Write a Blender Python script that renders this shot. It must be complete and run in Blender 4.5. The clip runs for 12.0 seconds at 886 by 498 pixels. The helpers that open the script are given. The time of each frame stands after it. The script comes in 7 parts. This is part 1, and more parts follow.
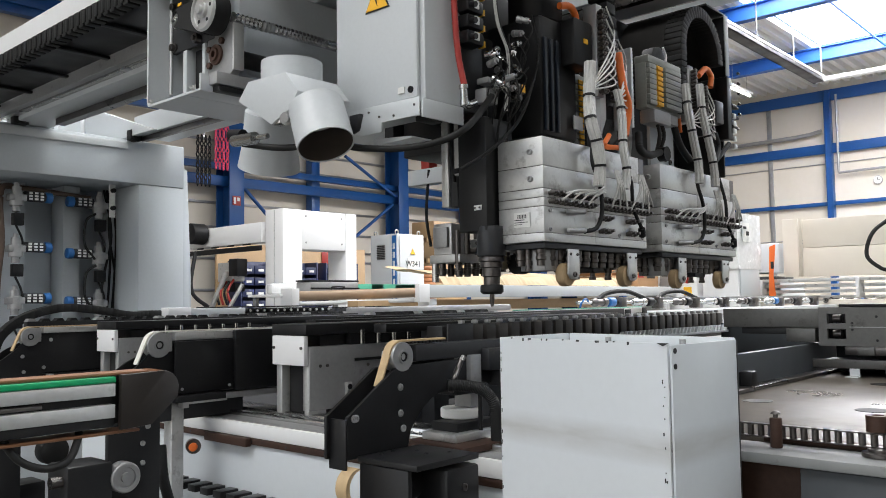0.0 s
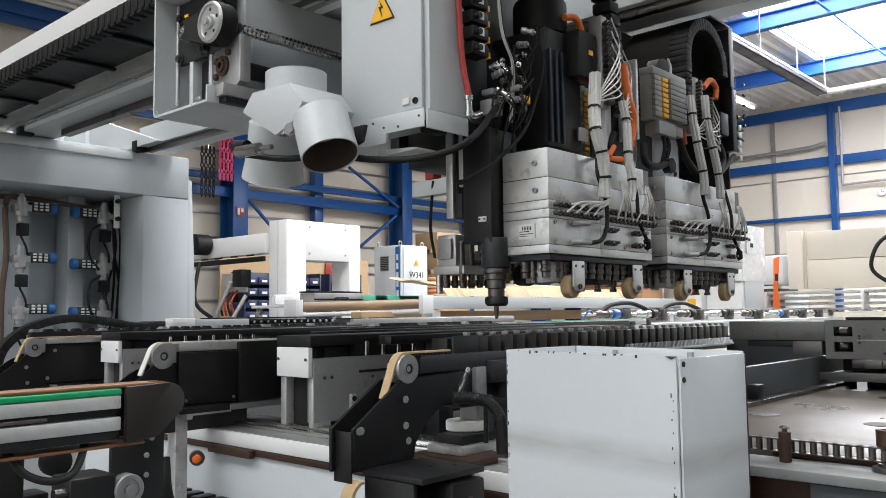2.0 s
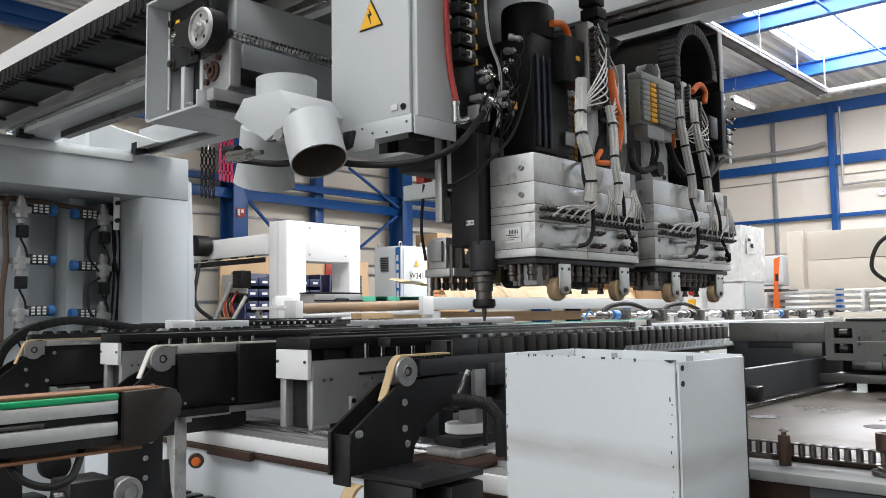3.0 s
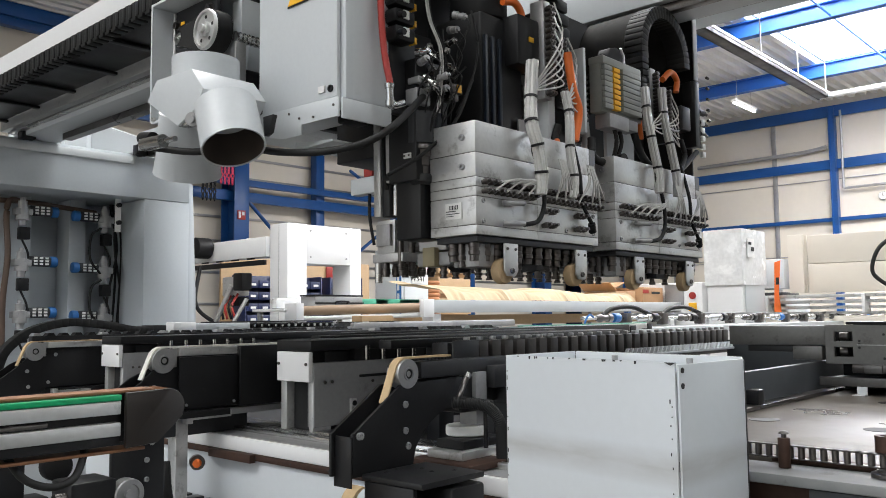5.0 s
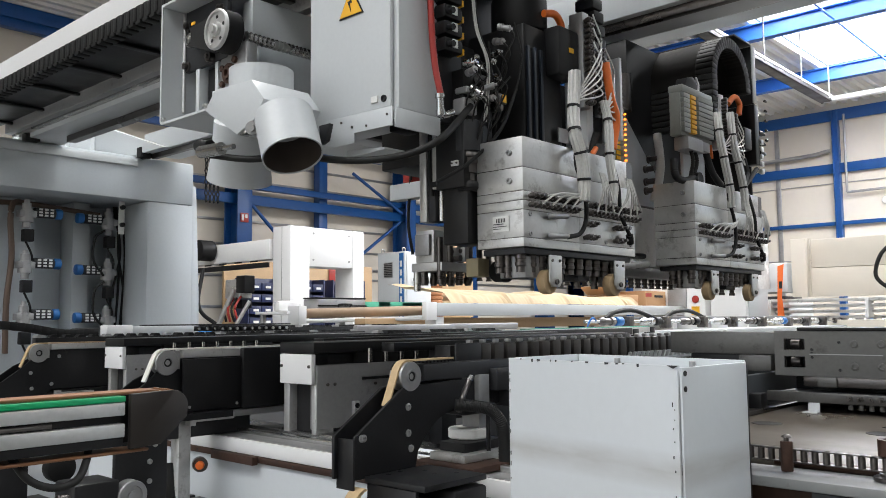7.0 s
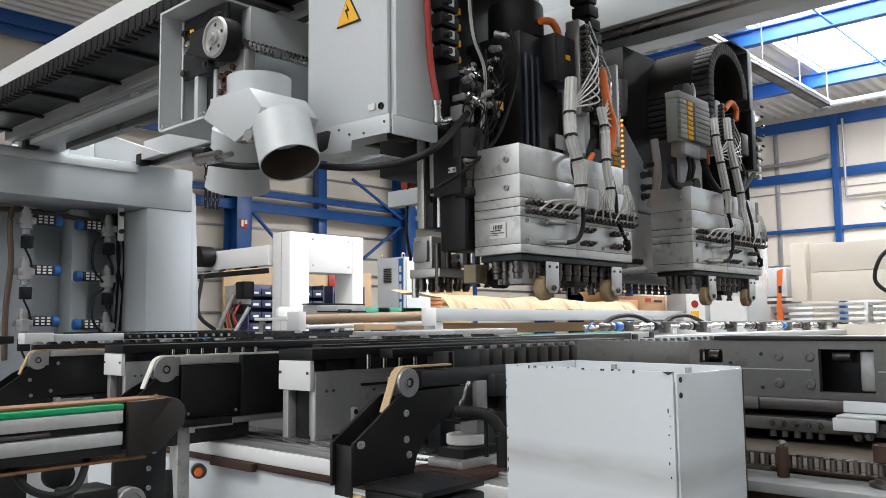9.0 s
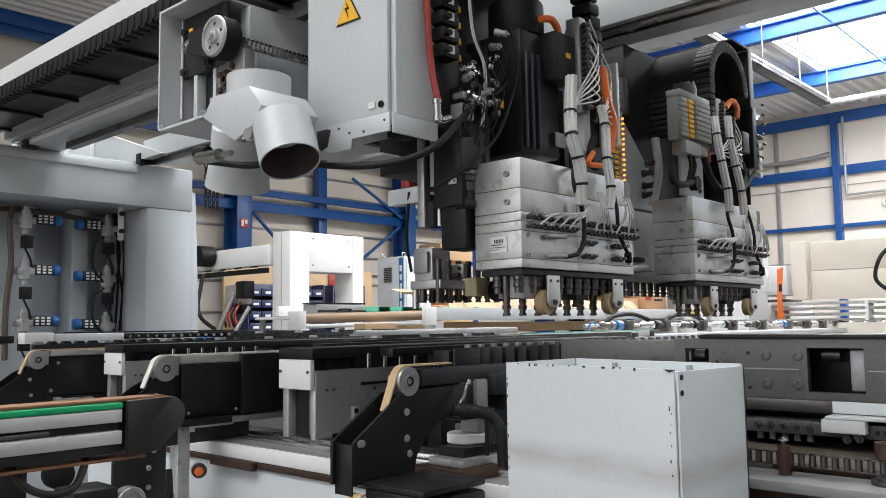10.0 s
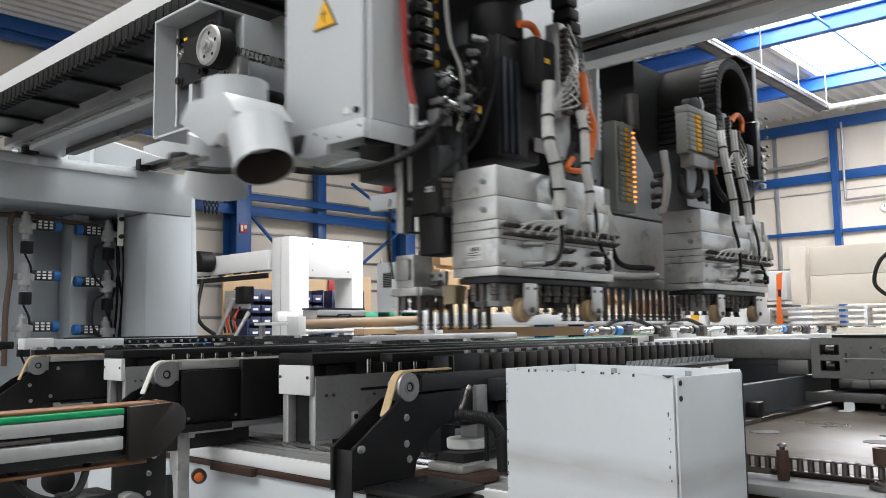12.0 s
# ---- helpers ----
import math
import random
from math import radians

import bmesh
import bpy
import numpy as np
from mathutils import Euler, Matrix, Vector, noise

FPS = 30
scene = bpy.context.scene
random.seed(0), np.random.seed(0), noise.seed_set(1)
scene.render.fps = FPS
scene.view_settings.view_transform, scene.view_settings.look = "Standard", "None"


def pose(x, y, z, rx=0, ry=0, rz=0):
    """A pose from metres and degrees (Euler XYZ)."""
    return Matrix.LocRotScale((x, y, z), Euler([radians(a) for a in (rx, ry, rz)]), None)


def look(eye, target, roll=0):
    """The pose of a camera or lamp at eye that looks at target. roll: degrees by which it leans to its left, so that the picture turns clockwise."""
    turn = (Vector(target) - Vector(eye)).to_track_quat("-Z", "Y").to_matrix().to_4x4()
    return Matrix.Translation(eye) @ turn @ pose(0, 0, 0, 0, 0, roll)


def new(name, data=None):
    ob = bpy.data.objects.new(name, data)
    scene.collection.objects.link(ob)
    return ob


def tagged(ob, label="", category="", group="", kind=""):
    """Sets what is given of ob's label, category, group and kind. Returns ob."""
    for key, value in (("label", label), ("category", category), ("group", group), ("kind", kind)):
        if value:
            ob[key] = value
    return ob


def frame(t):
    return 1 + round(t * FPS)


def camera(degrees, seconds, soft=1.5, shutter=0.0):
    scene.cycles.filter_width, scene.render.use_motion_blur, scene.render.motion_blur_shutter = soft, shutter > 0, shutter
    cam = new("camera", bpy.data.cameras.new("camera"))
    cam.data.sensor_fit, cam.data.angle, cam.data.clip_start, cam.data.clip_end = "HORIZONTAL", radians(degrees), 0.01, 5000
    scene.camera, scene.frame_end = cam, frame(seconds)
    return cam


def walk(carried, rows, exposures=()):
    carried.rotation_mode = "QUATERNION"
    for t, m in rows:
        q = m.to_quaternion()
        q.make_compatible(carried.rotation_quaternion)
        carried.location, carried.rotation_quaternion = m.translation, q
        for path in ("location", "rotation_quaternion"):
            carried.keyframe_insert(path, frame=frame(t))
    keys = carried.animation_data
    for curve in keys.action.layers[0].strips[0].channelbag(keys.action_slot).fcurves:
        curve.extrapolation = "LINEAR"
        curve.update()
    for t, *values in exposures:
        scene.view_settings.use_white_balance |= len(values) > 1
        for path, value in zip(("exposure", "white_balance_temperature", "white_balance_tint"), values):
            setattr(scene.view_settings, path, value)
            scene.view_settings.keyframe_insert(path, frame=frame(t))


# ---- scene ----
# ---- camera and its path ----
cam = camera(56.28, 12.0, soft=0.9, shutter=0.35)
walk(cam, [
    (0, pose(0.0000, 0.0000, 1.0500, 93.654, 0.833, -47.811)),
    (0.5, pose(-0.0023, 0.0027, 1.0514, 93.895, 0.716, -47.838)),
    (1, pose(-0.0060, 0.0034, 1.0509, 94.066, 0.599, -47.812)),
    (1.5, pose(-0.0057, 0.0027, 1.0525, 94.308, 0.681, -47.698)),
    (2, pose(-0.0004, 0.0052, 1.0512, 94.431, 0.688, -47.598)),
    (2.5, pose(0.0044, 0.0057, 1.0536, 94.434, 0.721, -47.556)),
    (3, pose(0.0026, 0.0046, 1.0548, 94.459, 0.776, -47.568)),
    (5, pose(-0.0012, 0.0022, 1.0540, 94.659, 0.658, -47.533)),
    (5.5, pose(-0.0008, 0.0016, 1.0542, 94.751, 0.591, -47.386)),
    (6, pose(0.0003, 0.0011, 1.0544, 94.793, 0.559, -47.336)),
    (6.5, pose(-0.0014, 0.0029, 1.0541, 94.812, 0.592, -47.342)),
    (7, pose(-0.0033, 0.0010, 1.0533, 94.875, 0.500, -47.356)),
    (9, pose(-0.0046, -0.0052, 1.0553, 95.233, 0.648, -47.360)),
    (9.5, pose(-0.0016, -0.0031, 1.0546, 95.210, 0.717, -47.360)),
    (10, pose(-0.0021, -0.0032, 1.0539, 95.187, 0.769, -47.332)),
    (10.5, pose(-0.0047, -0.0082, 1.0553, 95.274, 0.742, -47.374)),
    (11, pose(-0.0068, -0.0119, 1.0561, 95.339, 0.780, -47.443)),
    (11.5, pose(-0.0072, -0.0094, 1.0560, 95.469, 0.823, -47.421)),
    (12, pose(-0.0060, -0.0060, 1.0548, 95.538, 0.791, -47.376)),], exposures=[(0.0, 0.41), (12.0, 0.41)])

# ---- world and lights ----
world = bpy.data.worlds.new("world")
scene.world = world
world.use_nodes = True
nt = world.node_tree
sky = nt.nodes.new("ShaderNodeTexSky")
sky.sky_type = "NISHITA"
sky.sun_disc = False
sky.sun_elevation = radians(48)
sky.sun_rotation = radians(200)
nt.links.new(sky.outputs[0], nt.nodes["Background"].inputs[0])
nt.nodes["Background"].inputs[1].default_value = 0.12


def area_lamp(name, m, sx, sy, watts, colour=(1, 1, 1)):
    data = bpy.data.lights.new(name, "AREA")
    data.shape = "RECTANGLE"
    data.size, data.size_y, data.energy, data.color = sx, sy, watts, colour
    ob = new(name, data)
    ob.matrix_world = m
    return ob


# daylight by the skylights and an assumed west gate; window lamp is added fill
SKYLIGHTS = [(-3.5, 1.5, 0.5, 150), (3.0, 1.5, 1.6, 200), (9.6, 1.5, 1.0, 350), (15.6, 2.7, 0.0, 1300)]
for sx, hw, y0, watts in SKYLIGHTS:
    area_lamp("skylight_daylight", pose(sx, (y0 + 5.5) / 2, 6.33), 2 * hw - 0.1, 5.5 - y0, watts, (1.0, 0.968, 0.945))
area_lamp("gate_daylight", look((-6.7, 3.0, 2.6), (0, 2.6, 1.6)), 7.0, 4.0, 75, (1.0, 0.968, 0.955))
# no window is known there; this lamp only brightens the far roof and walls
area_lamp("window_daylight", look((15.4, -6.8, 3.2), (15.4, 0, 3.4)), 9.6, 4.0, 60, (1.0, 0.98, 0.96))


# ---- materials ----
def mat(name, colour, rough=0.5, metal=0.0, grain=40.0, vary=0.12, bump=0.05, big=3.0, coat=0.0, random_amount=0.0, emit=0.0, stain=None, spec=0.5):
    m = bpy.data.materials.new(name)
    m.use_nodes = True
    t = m.node_tree
    b = t.nodes["Principled BSDF"]
    b.inputs["Metallic"].default_value = metal
    b.inputs["Coat Weight"].default_value = coat
    b.inputs["Specular IOR Level"].default_value = spec
    co = t.nodes.new("ShaderNodeTexCoord")
    n1 = t.nodes.new("ShaderNodeTexNoise")
    n1.inputs["Scale"].default_value = grain
    n1.inputs["Detail"].default_value = 6
    n2 = t.nodes.new("ShaderNodeTexNoise")
    n2.inputs["Scale"].default_value = big
    n2.inputs["Detail"].default_value = 4
    for n in (n1, n2):
        t.links.new(co.outputs["Object"], n.inputs["Vector"])
    add = t.nodes.new("ShaderNodeMath")
    add.operation = "MULTIPLY_ADD"
    t.links.new(n1.outputs[0], add.inputs[0])
    add.inputs[1].default_value = 0.5
    t.links.new(n2.outputs[0], add.inputs[2])
    ramp = t.nodes.new("ShaderNodeMapRange")
    ramp.inputs["From Min"].default_value = 0.45
    ramp.inputs["From Max"].default_value = 1.05
    ramp.inputs["To Min"].default_value = 1 - vary
    ramp.inputs["To Max"].default_value = 1 + vary
    t.links.new(add.outputs[0], ramp.inputs["Value"])
    mul = t.nodes.new("ShaderNodeVectorMath")
    mul.operation = "SCALE"
    mul.inputs[0].default_value = colour
    last = ramp.outputs[0]
    if random_amount:
        info = t.nodes.new("ShaderNodeObjectInfo")
        r = t.nodes.new("ShaderNodeMapRange")
        r.inputs["To Min"].default_value = 1 - random_amount
        r.inputs["To Max"].default_value = 1 + random_amount
        t.links.new(info.outputs["Random"], r.inputs["Value"])
        k = t.nodes.new("ShaderNodeMath")
        k.operation = "MULTIPLY"
        t.links.new(last, k.inputs[0])
        t.links.new(r.outputs[0], k.inputs[1])
        last = k.outputs[0]
    t.links.new(last, mul.inputs["Scale"])
    out = mul.outputs[0]
    if stain:
        n3 = t.nodes.new("ShaderNodeTexNoise")
        n3.inputs["Scale"].default_value = stain[1]
        n3.inputs["Detail"].default_value = 8
        n3.inputs["Roughness"].default_value = 0.7
        t.links.new(co.outputs["Object"], n3.inputs["Vector"])
        sr = t.nodes.new("ShaderNodeMapRange")
        sr.inputs["From Min"].default_value = stain[2]
        sr.inputs["From Max"].default_value = stain[2] + 0.12
        sr.inputs["To Max"].default_value = stain[3]
        t.links.new(n3.outputs[0], sr.inputs["Value"])
        mx = t.nodes.new("ShaderNodeMix")
        mx.data_type = "RGBA"
        t.links.new(sr.outputs[0], mx.inputs["Factor"])
        t.links.new(out, mx.inputs["A"])
        mx.inputs["B"].default_value = (*stain[0], 1)
        out = mx.outputs["Result"]
    t.links.new(out, b.inputs["Base Color"])
    rr = t.nodes.new("ShaderNodeMapRange")
    rr.inputs["From Min"].default_value = 0.3
    rr.inputs["From Max"].default_value = 0.7
    rr.inputs["To Min"].default_value = max(0.02, rough - 0.1)
    rr.inputs["To Max"].default_value = min(1, rough + 0.1)
    t.links.new(n2.outputs[0], rr.inputs["Value"])
    t.links.new(rr.outputs[0], b.inputs["Roughness"])
    if bump:
        bp = t.nodes.new("ShaderNodeBump")
        bp.inputs["Strength"].default_value = bump
        bp.inputs["Distance"].default_value = 0.002
        t.links.new(n1.outputs[0], bp.inputs["Height"])
        t.links.new(bp.outputs[0], b.inputs["Normal"])
    if emit:
        b.inputs["Emission Color"].default_value = (*colour, 1)
        b.inputs["Emission Strength"].default_value = emit
    return m


PAINT = mat("light_grey_machine_paint", (0.545, 0.57, 0.585), 0.42, 0, 120, 0.05, 0.03, 2.5, stain=((0.30, 0.29, 0.27), 9, 0.66, 0.35))
BOXPAINT = mat("grey_blue_box_paint", (0.575, 0.605, 0.63), 0.38, 0, 90, 0.03, 0.02, 2.0, stain=((0.38, 0.37, 0.34), 14, 0.68, 0.3))
LEGPAINT = mat("grey_leg_paint", (0.475, 0.51, 0.535), 0.45, 0, 80, 0.06, 0.03, 1.5, stain=((0.26, 0.26, 0.25), 6, 0.64, 0.3))
WHITE = mat("white_machine_paint", (0.76, 0.76, 0.76), 0.4, 0, 50, 0.03, 0.02)
CREAM = mat("cream_wall_panel", (0.66, 0.61, 0.53), 0.6, 0, 8, 0.04, 0.03, 0.6)
BLACK = mat("black_painted_steel", (0.012, 0.012, 0.013), 0.40, 0, 160, 0.25, 0.06, 5, stain=((0.045, 0.04, 0.035), 26, 0.62, 0.5), spec=0.35)
BLACKPLASTIC = mat("black_plastic", (0.009, 0.009, 0.010), 0.5, 0, 200, 0.2, 0.08, spec=0.3)
DARK = mat("dark_grey_steel", (0.032, 0.033, 0.036), 0.45, 0.3, 90, 0.3, 0.08, stain=((0.10, 0.09, 0.08), 22, 0.6, 0.5))
ALU = mat("milled_aluminium", (0.60, 0.60, 0.59), 0.40, 0.7, 140, 0.12, 0.06, 6, stain=((0.22, 0.21, 0.195), 19, 0.55, 0.65))
ALUDULL = mat("dull_aluminium", (0.37, 0.37, 0.37), 0.45, 0.6, 120, 0.14, 0.06, 6, stain=((0.15, 0.145, 0.14), 16, 0.58, 0.5))
STEEL = mat("bright_steel", (0.55, 0.55, 0.54), 0.25, 1.0, 200, 0.12, 0.03, stain=((0.2, 0.19, 0.17), 40, 0.6, 0.5))
DARKSTEEL = mat("oiled_steel", (0.13, 0.12, 0.115), 0.32, 0.9, 160, 0.3, 0.05, stain=((0.05, 0.035, 0.025), 40, 0.55, 0.6))
BLUE = mat("blue_steel_paint", (0.008, 0.07, 0.25), 0.4, 0, 40, 0.1, 0.03)
ROOFBLUE = mat("blue_roof_beam_paint", (0.02, 0.12, 0.46), 0.4, 0, 40, 0.08, 0.03)
ROOF = mat("corrugated_roof_sheet", (0.74, 0.73, 0.70), 0.45, 0.2, 30, 0.05, 0.02)
CONCRETE = mat("concrete_floor", (0.17, 0.167, 0.16), 0.55, 0, 30, 0.15, 0.1, 0.8, stain=((0.14, 0.135, 0.13), 2, 0.55, 0.6))
BELT = mat("tan_belt", (0.50, 0.36, 0.20), 0.6, 0, 120, 0.12, 0.1)
BROWNBELT = mat("brown_belt", (0.20, 0.085, 0.035), 0.55, 0, 120, 0.15, 0.1)
WHITEBELT = mat("white_belt", (0.74, 0.72, 0.66), 0.6, 0, 120, 0.06, 0.08)
GRIPPER = mat("brown_grey_gripper_rubber", (0.060, 0.054, 0.050), 0.5, 0.1, 90, 0.25, 0.08, 8, random_amount=0.2, stain=((0.12, 0.105, 0.09), 24, 0.58, 0.5))
GREEN = mat("green_guide_plastic", (0.0, 0.30, 0.11), 0.35, 0, 60, 0.08, 0.02)
TEAL = mat("teal_green_belt", (0.09, 0.42, 0.28), 0.5, 0, 60, 0.08, 0.02)
RUBBER = mat("dusty_rubber", (0.013, 0.013, 0.013), 0.6, 0, 160, 0.3, 0.1, spec=0.3)
ORANGE = mat("orange_cable_sheath", (0.72, 0.15, 0.02), 0.45, 0, 60, 0.08, 0.03)
RED = mat("red_hose", (0.34, 0.028, 0.02), 0.4, 0, 60, 0.1, 0.03)
PINK = mat("pink_plastic_chain", (0.75, 0.06, 0.16), 0.4, 0, 60, 0.08, 0.02)
YELLOW = mat("yellow_label", (0.85, 0.45, 0.02), 0.5, 0, 60, 0.06, 0.02)
INK = mat("black_ink", (0.01, 0.01, 0.01), 0.6, 0, 60, 0.1, 0.0)
PAPER = mat("white_label", (0.72, 0.72, 0.70), 0.6, 0, 60, 0.06, 0.02, stain=((0.4, 0.39, 0.36), 60, 0.6, 0.5))
TUBE = mat("clear_pneumatic_tube", (0.52, 0.515, 0.495), 0.28, 0, 200, 0.15, 0.04)
# rusty steel; also the colour of the painted shade beside the table apron
RUST_AND_SHADE = mat("rust_and_shade_brown_steel", (0.06, 0.030, 0.020), 0.6, 0.3, 120, 0.35, 0.15)
WOOD = mat("pine_board", (0.46, 0.31, 0.17), 0.6, 0, 60, 0.15, 0.08)
BOARD = mat("dusty_work_board", (0.108, 0.092, 0.074), 0.36, 0, 40, 0.18, 0.06, 3, stain=((0.055, 0.038, 0.024), 5, 0.50, 0.9))
CARD = mat("cardboard", (0.42, 0.24, 0.12), 0.75, 0, 60, 0.08, 0.05)
CLOTH = mat("cream_cloth", (0.50, 0.39, 0.25), 0.85, 0, 160, 0.08, 0.2)
PRESSER = mat("tan_roller_rubber", (0.42, 0.30, 0.17), 0.55, 0, 120, 0.12, 0.06)
BLUEPLASTIC = mat("blue_plastic", (0.02, 0.13, 0.38), 0.4, 0, 60, 0.1, 0.03)
NAVY = mat("navy_storage_bins", (0.010, 0.018, 0.07), 0.45, 0, 60, 0.15, 0.03)
MODULE = mat("grey_valve_module", (0.25, 0.26, 0.24), 0.5, 0, 120, 0.12, 0.05)
STRAP = mat("orange_strap", (0.85, 0.16, 0.02), 0.6, 0, 120, 0.1, 0.1)
LAMPGLOW = mat("lit_tube", (1.0, 0.98, 0.92), 0.4, 0, 10, 0.0, 0.0, emit=6.0)
SLIDEALU = mat("worn_slide_aluminium", (0.125, 0.123, 0.118), 0.42, 0.6, 120, 0.2, 0.06, 6, stain=((0.05, 0.046, 0.042), 18, 0.56, 0.7))
LED = mat("orange_led", (1.0, 0.25, 0.03), 0.4, 0, 10, 0.0, 0.0, emit=2.2)
RAILPAINT = mat("worn_rail_paint", (0.20, 0.205, 0.205), 0.45, 0, 60, 0.15, 0.05, 4, stain=((0.06, 0.052, 0.045), 14, 0.54, 0.8))
TABLEPAINT = mat("dirty_table_paint", (0.05, 0.056, 0.062), 0.5, 0, 60, 0.12, 0.05, 4, stain=((0.08, 0.07, 0.06), 8, 0.58, 0.6))
CHAINGREY = mat("dusty_chain_plastic", (0.020, 0.019, 0.018), 0.8, 0, 60, 0.25, 0.08, 4, stain=((0.045, 0.04, 0.035), 12, 0.55, 0.5), spec=0.15)
DUCTINNER = mat("dark_brown_duct_inside", (0.075, 0.060, 0.050), 0.8, 0, 40, 0.2, 0.1)
SKYPANE = mat("bright_skylight_pane", (0.95, 0.98, 1.0), 0.4, 0, 2, 0.02, 0.0, emit=2.5)
FILM = mat("stretch_wrap", (0.75, 0.76, 0.76), 0.22, 0, 30, 0.15, 0.4, 8)


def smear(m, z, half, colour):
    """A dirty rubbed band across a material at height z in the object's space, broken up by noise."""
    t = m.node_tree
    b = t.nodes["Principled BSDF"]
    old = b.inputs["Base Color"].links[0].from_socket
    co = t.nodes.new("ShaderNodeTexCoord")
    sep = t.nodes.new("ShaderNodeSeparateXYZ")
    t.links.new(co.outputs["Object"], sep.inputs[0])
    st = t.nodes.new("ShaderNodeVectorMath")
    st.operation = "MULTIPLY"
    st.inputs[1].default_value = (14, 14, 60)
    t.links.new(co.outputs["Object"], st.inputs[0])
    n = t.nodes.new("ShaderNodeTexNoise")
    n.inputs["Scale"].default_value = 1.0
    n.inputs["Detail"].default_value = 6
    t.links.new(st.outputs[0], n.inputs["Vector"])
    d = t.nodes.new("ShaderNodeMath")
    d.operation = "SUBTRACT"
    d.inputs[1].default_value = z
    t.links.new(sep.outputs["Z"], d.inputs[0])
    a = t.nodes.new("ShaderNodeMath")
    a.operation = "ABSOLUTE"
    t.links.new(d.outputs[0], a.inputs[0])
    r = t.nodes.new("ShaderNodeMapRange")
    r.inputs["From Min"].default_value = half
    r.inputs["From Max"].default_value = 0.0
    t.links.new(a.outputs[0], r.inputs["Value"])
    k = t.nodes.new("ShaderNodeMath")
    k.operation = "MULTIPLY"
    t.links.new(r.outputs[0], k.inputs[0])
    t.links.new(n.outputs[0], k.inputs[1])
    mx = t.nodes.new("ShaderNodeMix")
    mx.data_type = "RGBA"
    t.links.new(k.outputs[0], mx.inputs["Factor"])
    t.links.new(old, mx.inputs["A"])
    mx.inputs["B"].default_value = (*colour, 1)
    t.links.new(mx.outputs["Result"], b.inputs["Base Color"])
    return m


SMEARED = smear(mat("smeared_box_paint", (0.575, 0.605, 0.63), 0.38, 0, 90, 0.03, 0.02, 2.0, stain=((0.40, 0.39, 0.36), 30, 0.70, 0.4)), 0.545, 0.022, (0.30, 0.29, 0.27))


# ---- building helpers ----
def fin(name, bm, material, parent=None, label="", smooth=False):
    me = bpy.data.meshes.new(name)
    bmesh.ops.recalc_face_normals(bm, faces=bm.faces)
    bm.to_mesh(me)
    bm.free()
    me.materials.append(material)
    if smooth:
        me.shade_smooth()
        me.set_sharp_from_angle(angle=radians(38))
    ob = new(name, me)
    if parent is not None:
        ob.parent = parent
    if label:
        ob["label"] = label
    return ob


def base_of(parent):
    """The world place of a thing's or part's origin before it moves."""
    p = Vector((0, 0, 0))
    while parent is not None:
        p += parent.location
        parent = parent.parent
    return p


def part(name, bm, material, parent, label="", smooth=True):
    bmesh.ops.translate(bm, verts=bm.verts, vec=-base_of(parent))
    return fin(name, bm, material, parent, label, smooth)


def thing(name, x, y, z, label, category, group=""):
    ob = new(name)
    ob.empty_display_size = 0.05
    ob.location = (x, y, z)
    return tagged(ob, label, category, group)


def single(name, bm, material, label, category, group="", kind="", smooth=True):
    """A thing of one mesh, its origin at the middle of its foot."""
    xs, ys, zs = zip(*[v.co for v in bm.verts])
    c = Vector(((min(xs) + max(xs)) / 2, (min(ys) + max(ys)) / 2, min(zs)))
    bmesh.ops.translate(bm, verts=bm.verts, vec=-c)
    ob = fin(name, bm, material, None, "", smooth)
    ob.location = c
    return tagged(ob, label, category, group, kind)


def B(*boxes, bev=0.0015):
    """A bmesh of boxes x0, x1, y0, y1, z0, z1 with softened edges."""
    bm = bmesh.new()
    for x0, x1, y0, y1, z0, z1 in boxes:
        r = bmesh.ops.create_cube(bm, size=1.0)
        for v in r["verts"]:
            v.co = ((x0 + x1) / 2 + v.co.x * (x1 - x0), (y0 + y1) / 2 + v.co.y * (y1 - y0), (z0 + z1) / 2 + v.co.z * (z1 - z0))
        if bev:
            w = min(bev, 0.3 * min(abs(x1 - x0), abs(y1 - y0), abs(z1 - z0)))
            es = {e for v in r["verts"] for e in v.link_edges}
            bmesh.ops.bevel(bm, geom=list(es), offset=w, segments=2, affect="EDGES", profile=0.5)
    return bm


def C(p, q, r, n=20, r2=None, bm=None, bev=0.0):
    """A cylinder or cone from p to q."""
    bm = bm or bmesh.new()
    p, q = Vector(p), Vector(q)
    d = q - p
    turn = d.to_track_quat("Z", "Y").to_matrix().to_4x4()
    made = bmesh.ops.create_cone(bm, cap_ends=True, segments=n, radius1=r, radius2=r if r2 is None else r2, depth=d.length,
                                 matrix=Matrix.Translation((p + q) / 2) @ turn)
    if bev:
        es = {e for v in made["verts"] for e in v.link_edges if len([f for f in e.link_faces if len(f.verts) > 4]) == 1}
        bmesh.ops.bevel(bm, geom=list(es), offset=bev, segments=2, affect="EDGES", profile=0.5)
    return bm


def lathe(p, q, steps, n=24, bm=None):
    """A turned body along p to q: steps of (distance along, radius)."""
    bm = bm or bmesh.new()
    p, q = Vector(p), Vector(q)
    turn = (q - p).to_track_quat("Z", "Y").to_matrix()
    rings = []
    for s, r in steps:
        rings.append([bm.verts.new(p + turn @ Vector((r * math.cos(a), r * math.sin(a), s))) for a in [2 * math.pi * i / n for i in range(n)]])
    for a, b in zip(rings, rings[1:]):
        for i in range(n):
            bm.faces.new((a[i], a[(i + 1) % n], b[(i + 1) % n], b[i]))
    bm.faces.new(rings[0][::-1])
    bm.faces.new(rings[-1])
    return bm


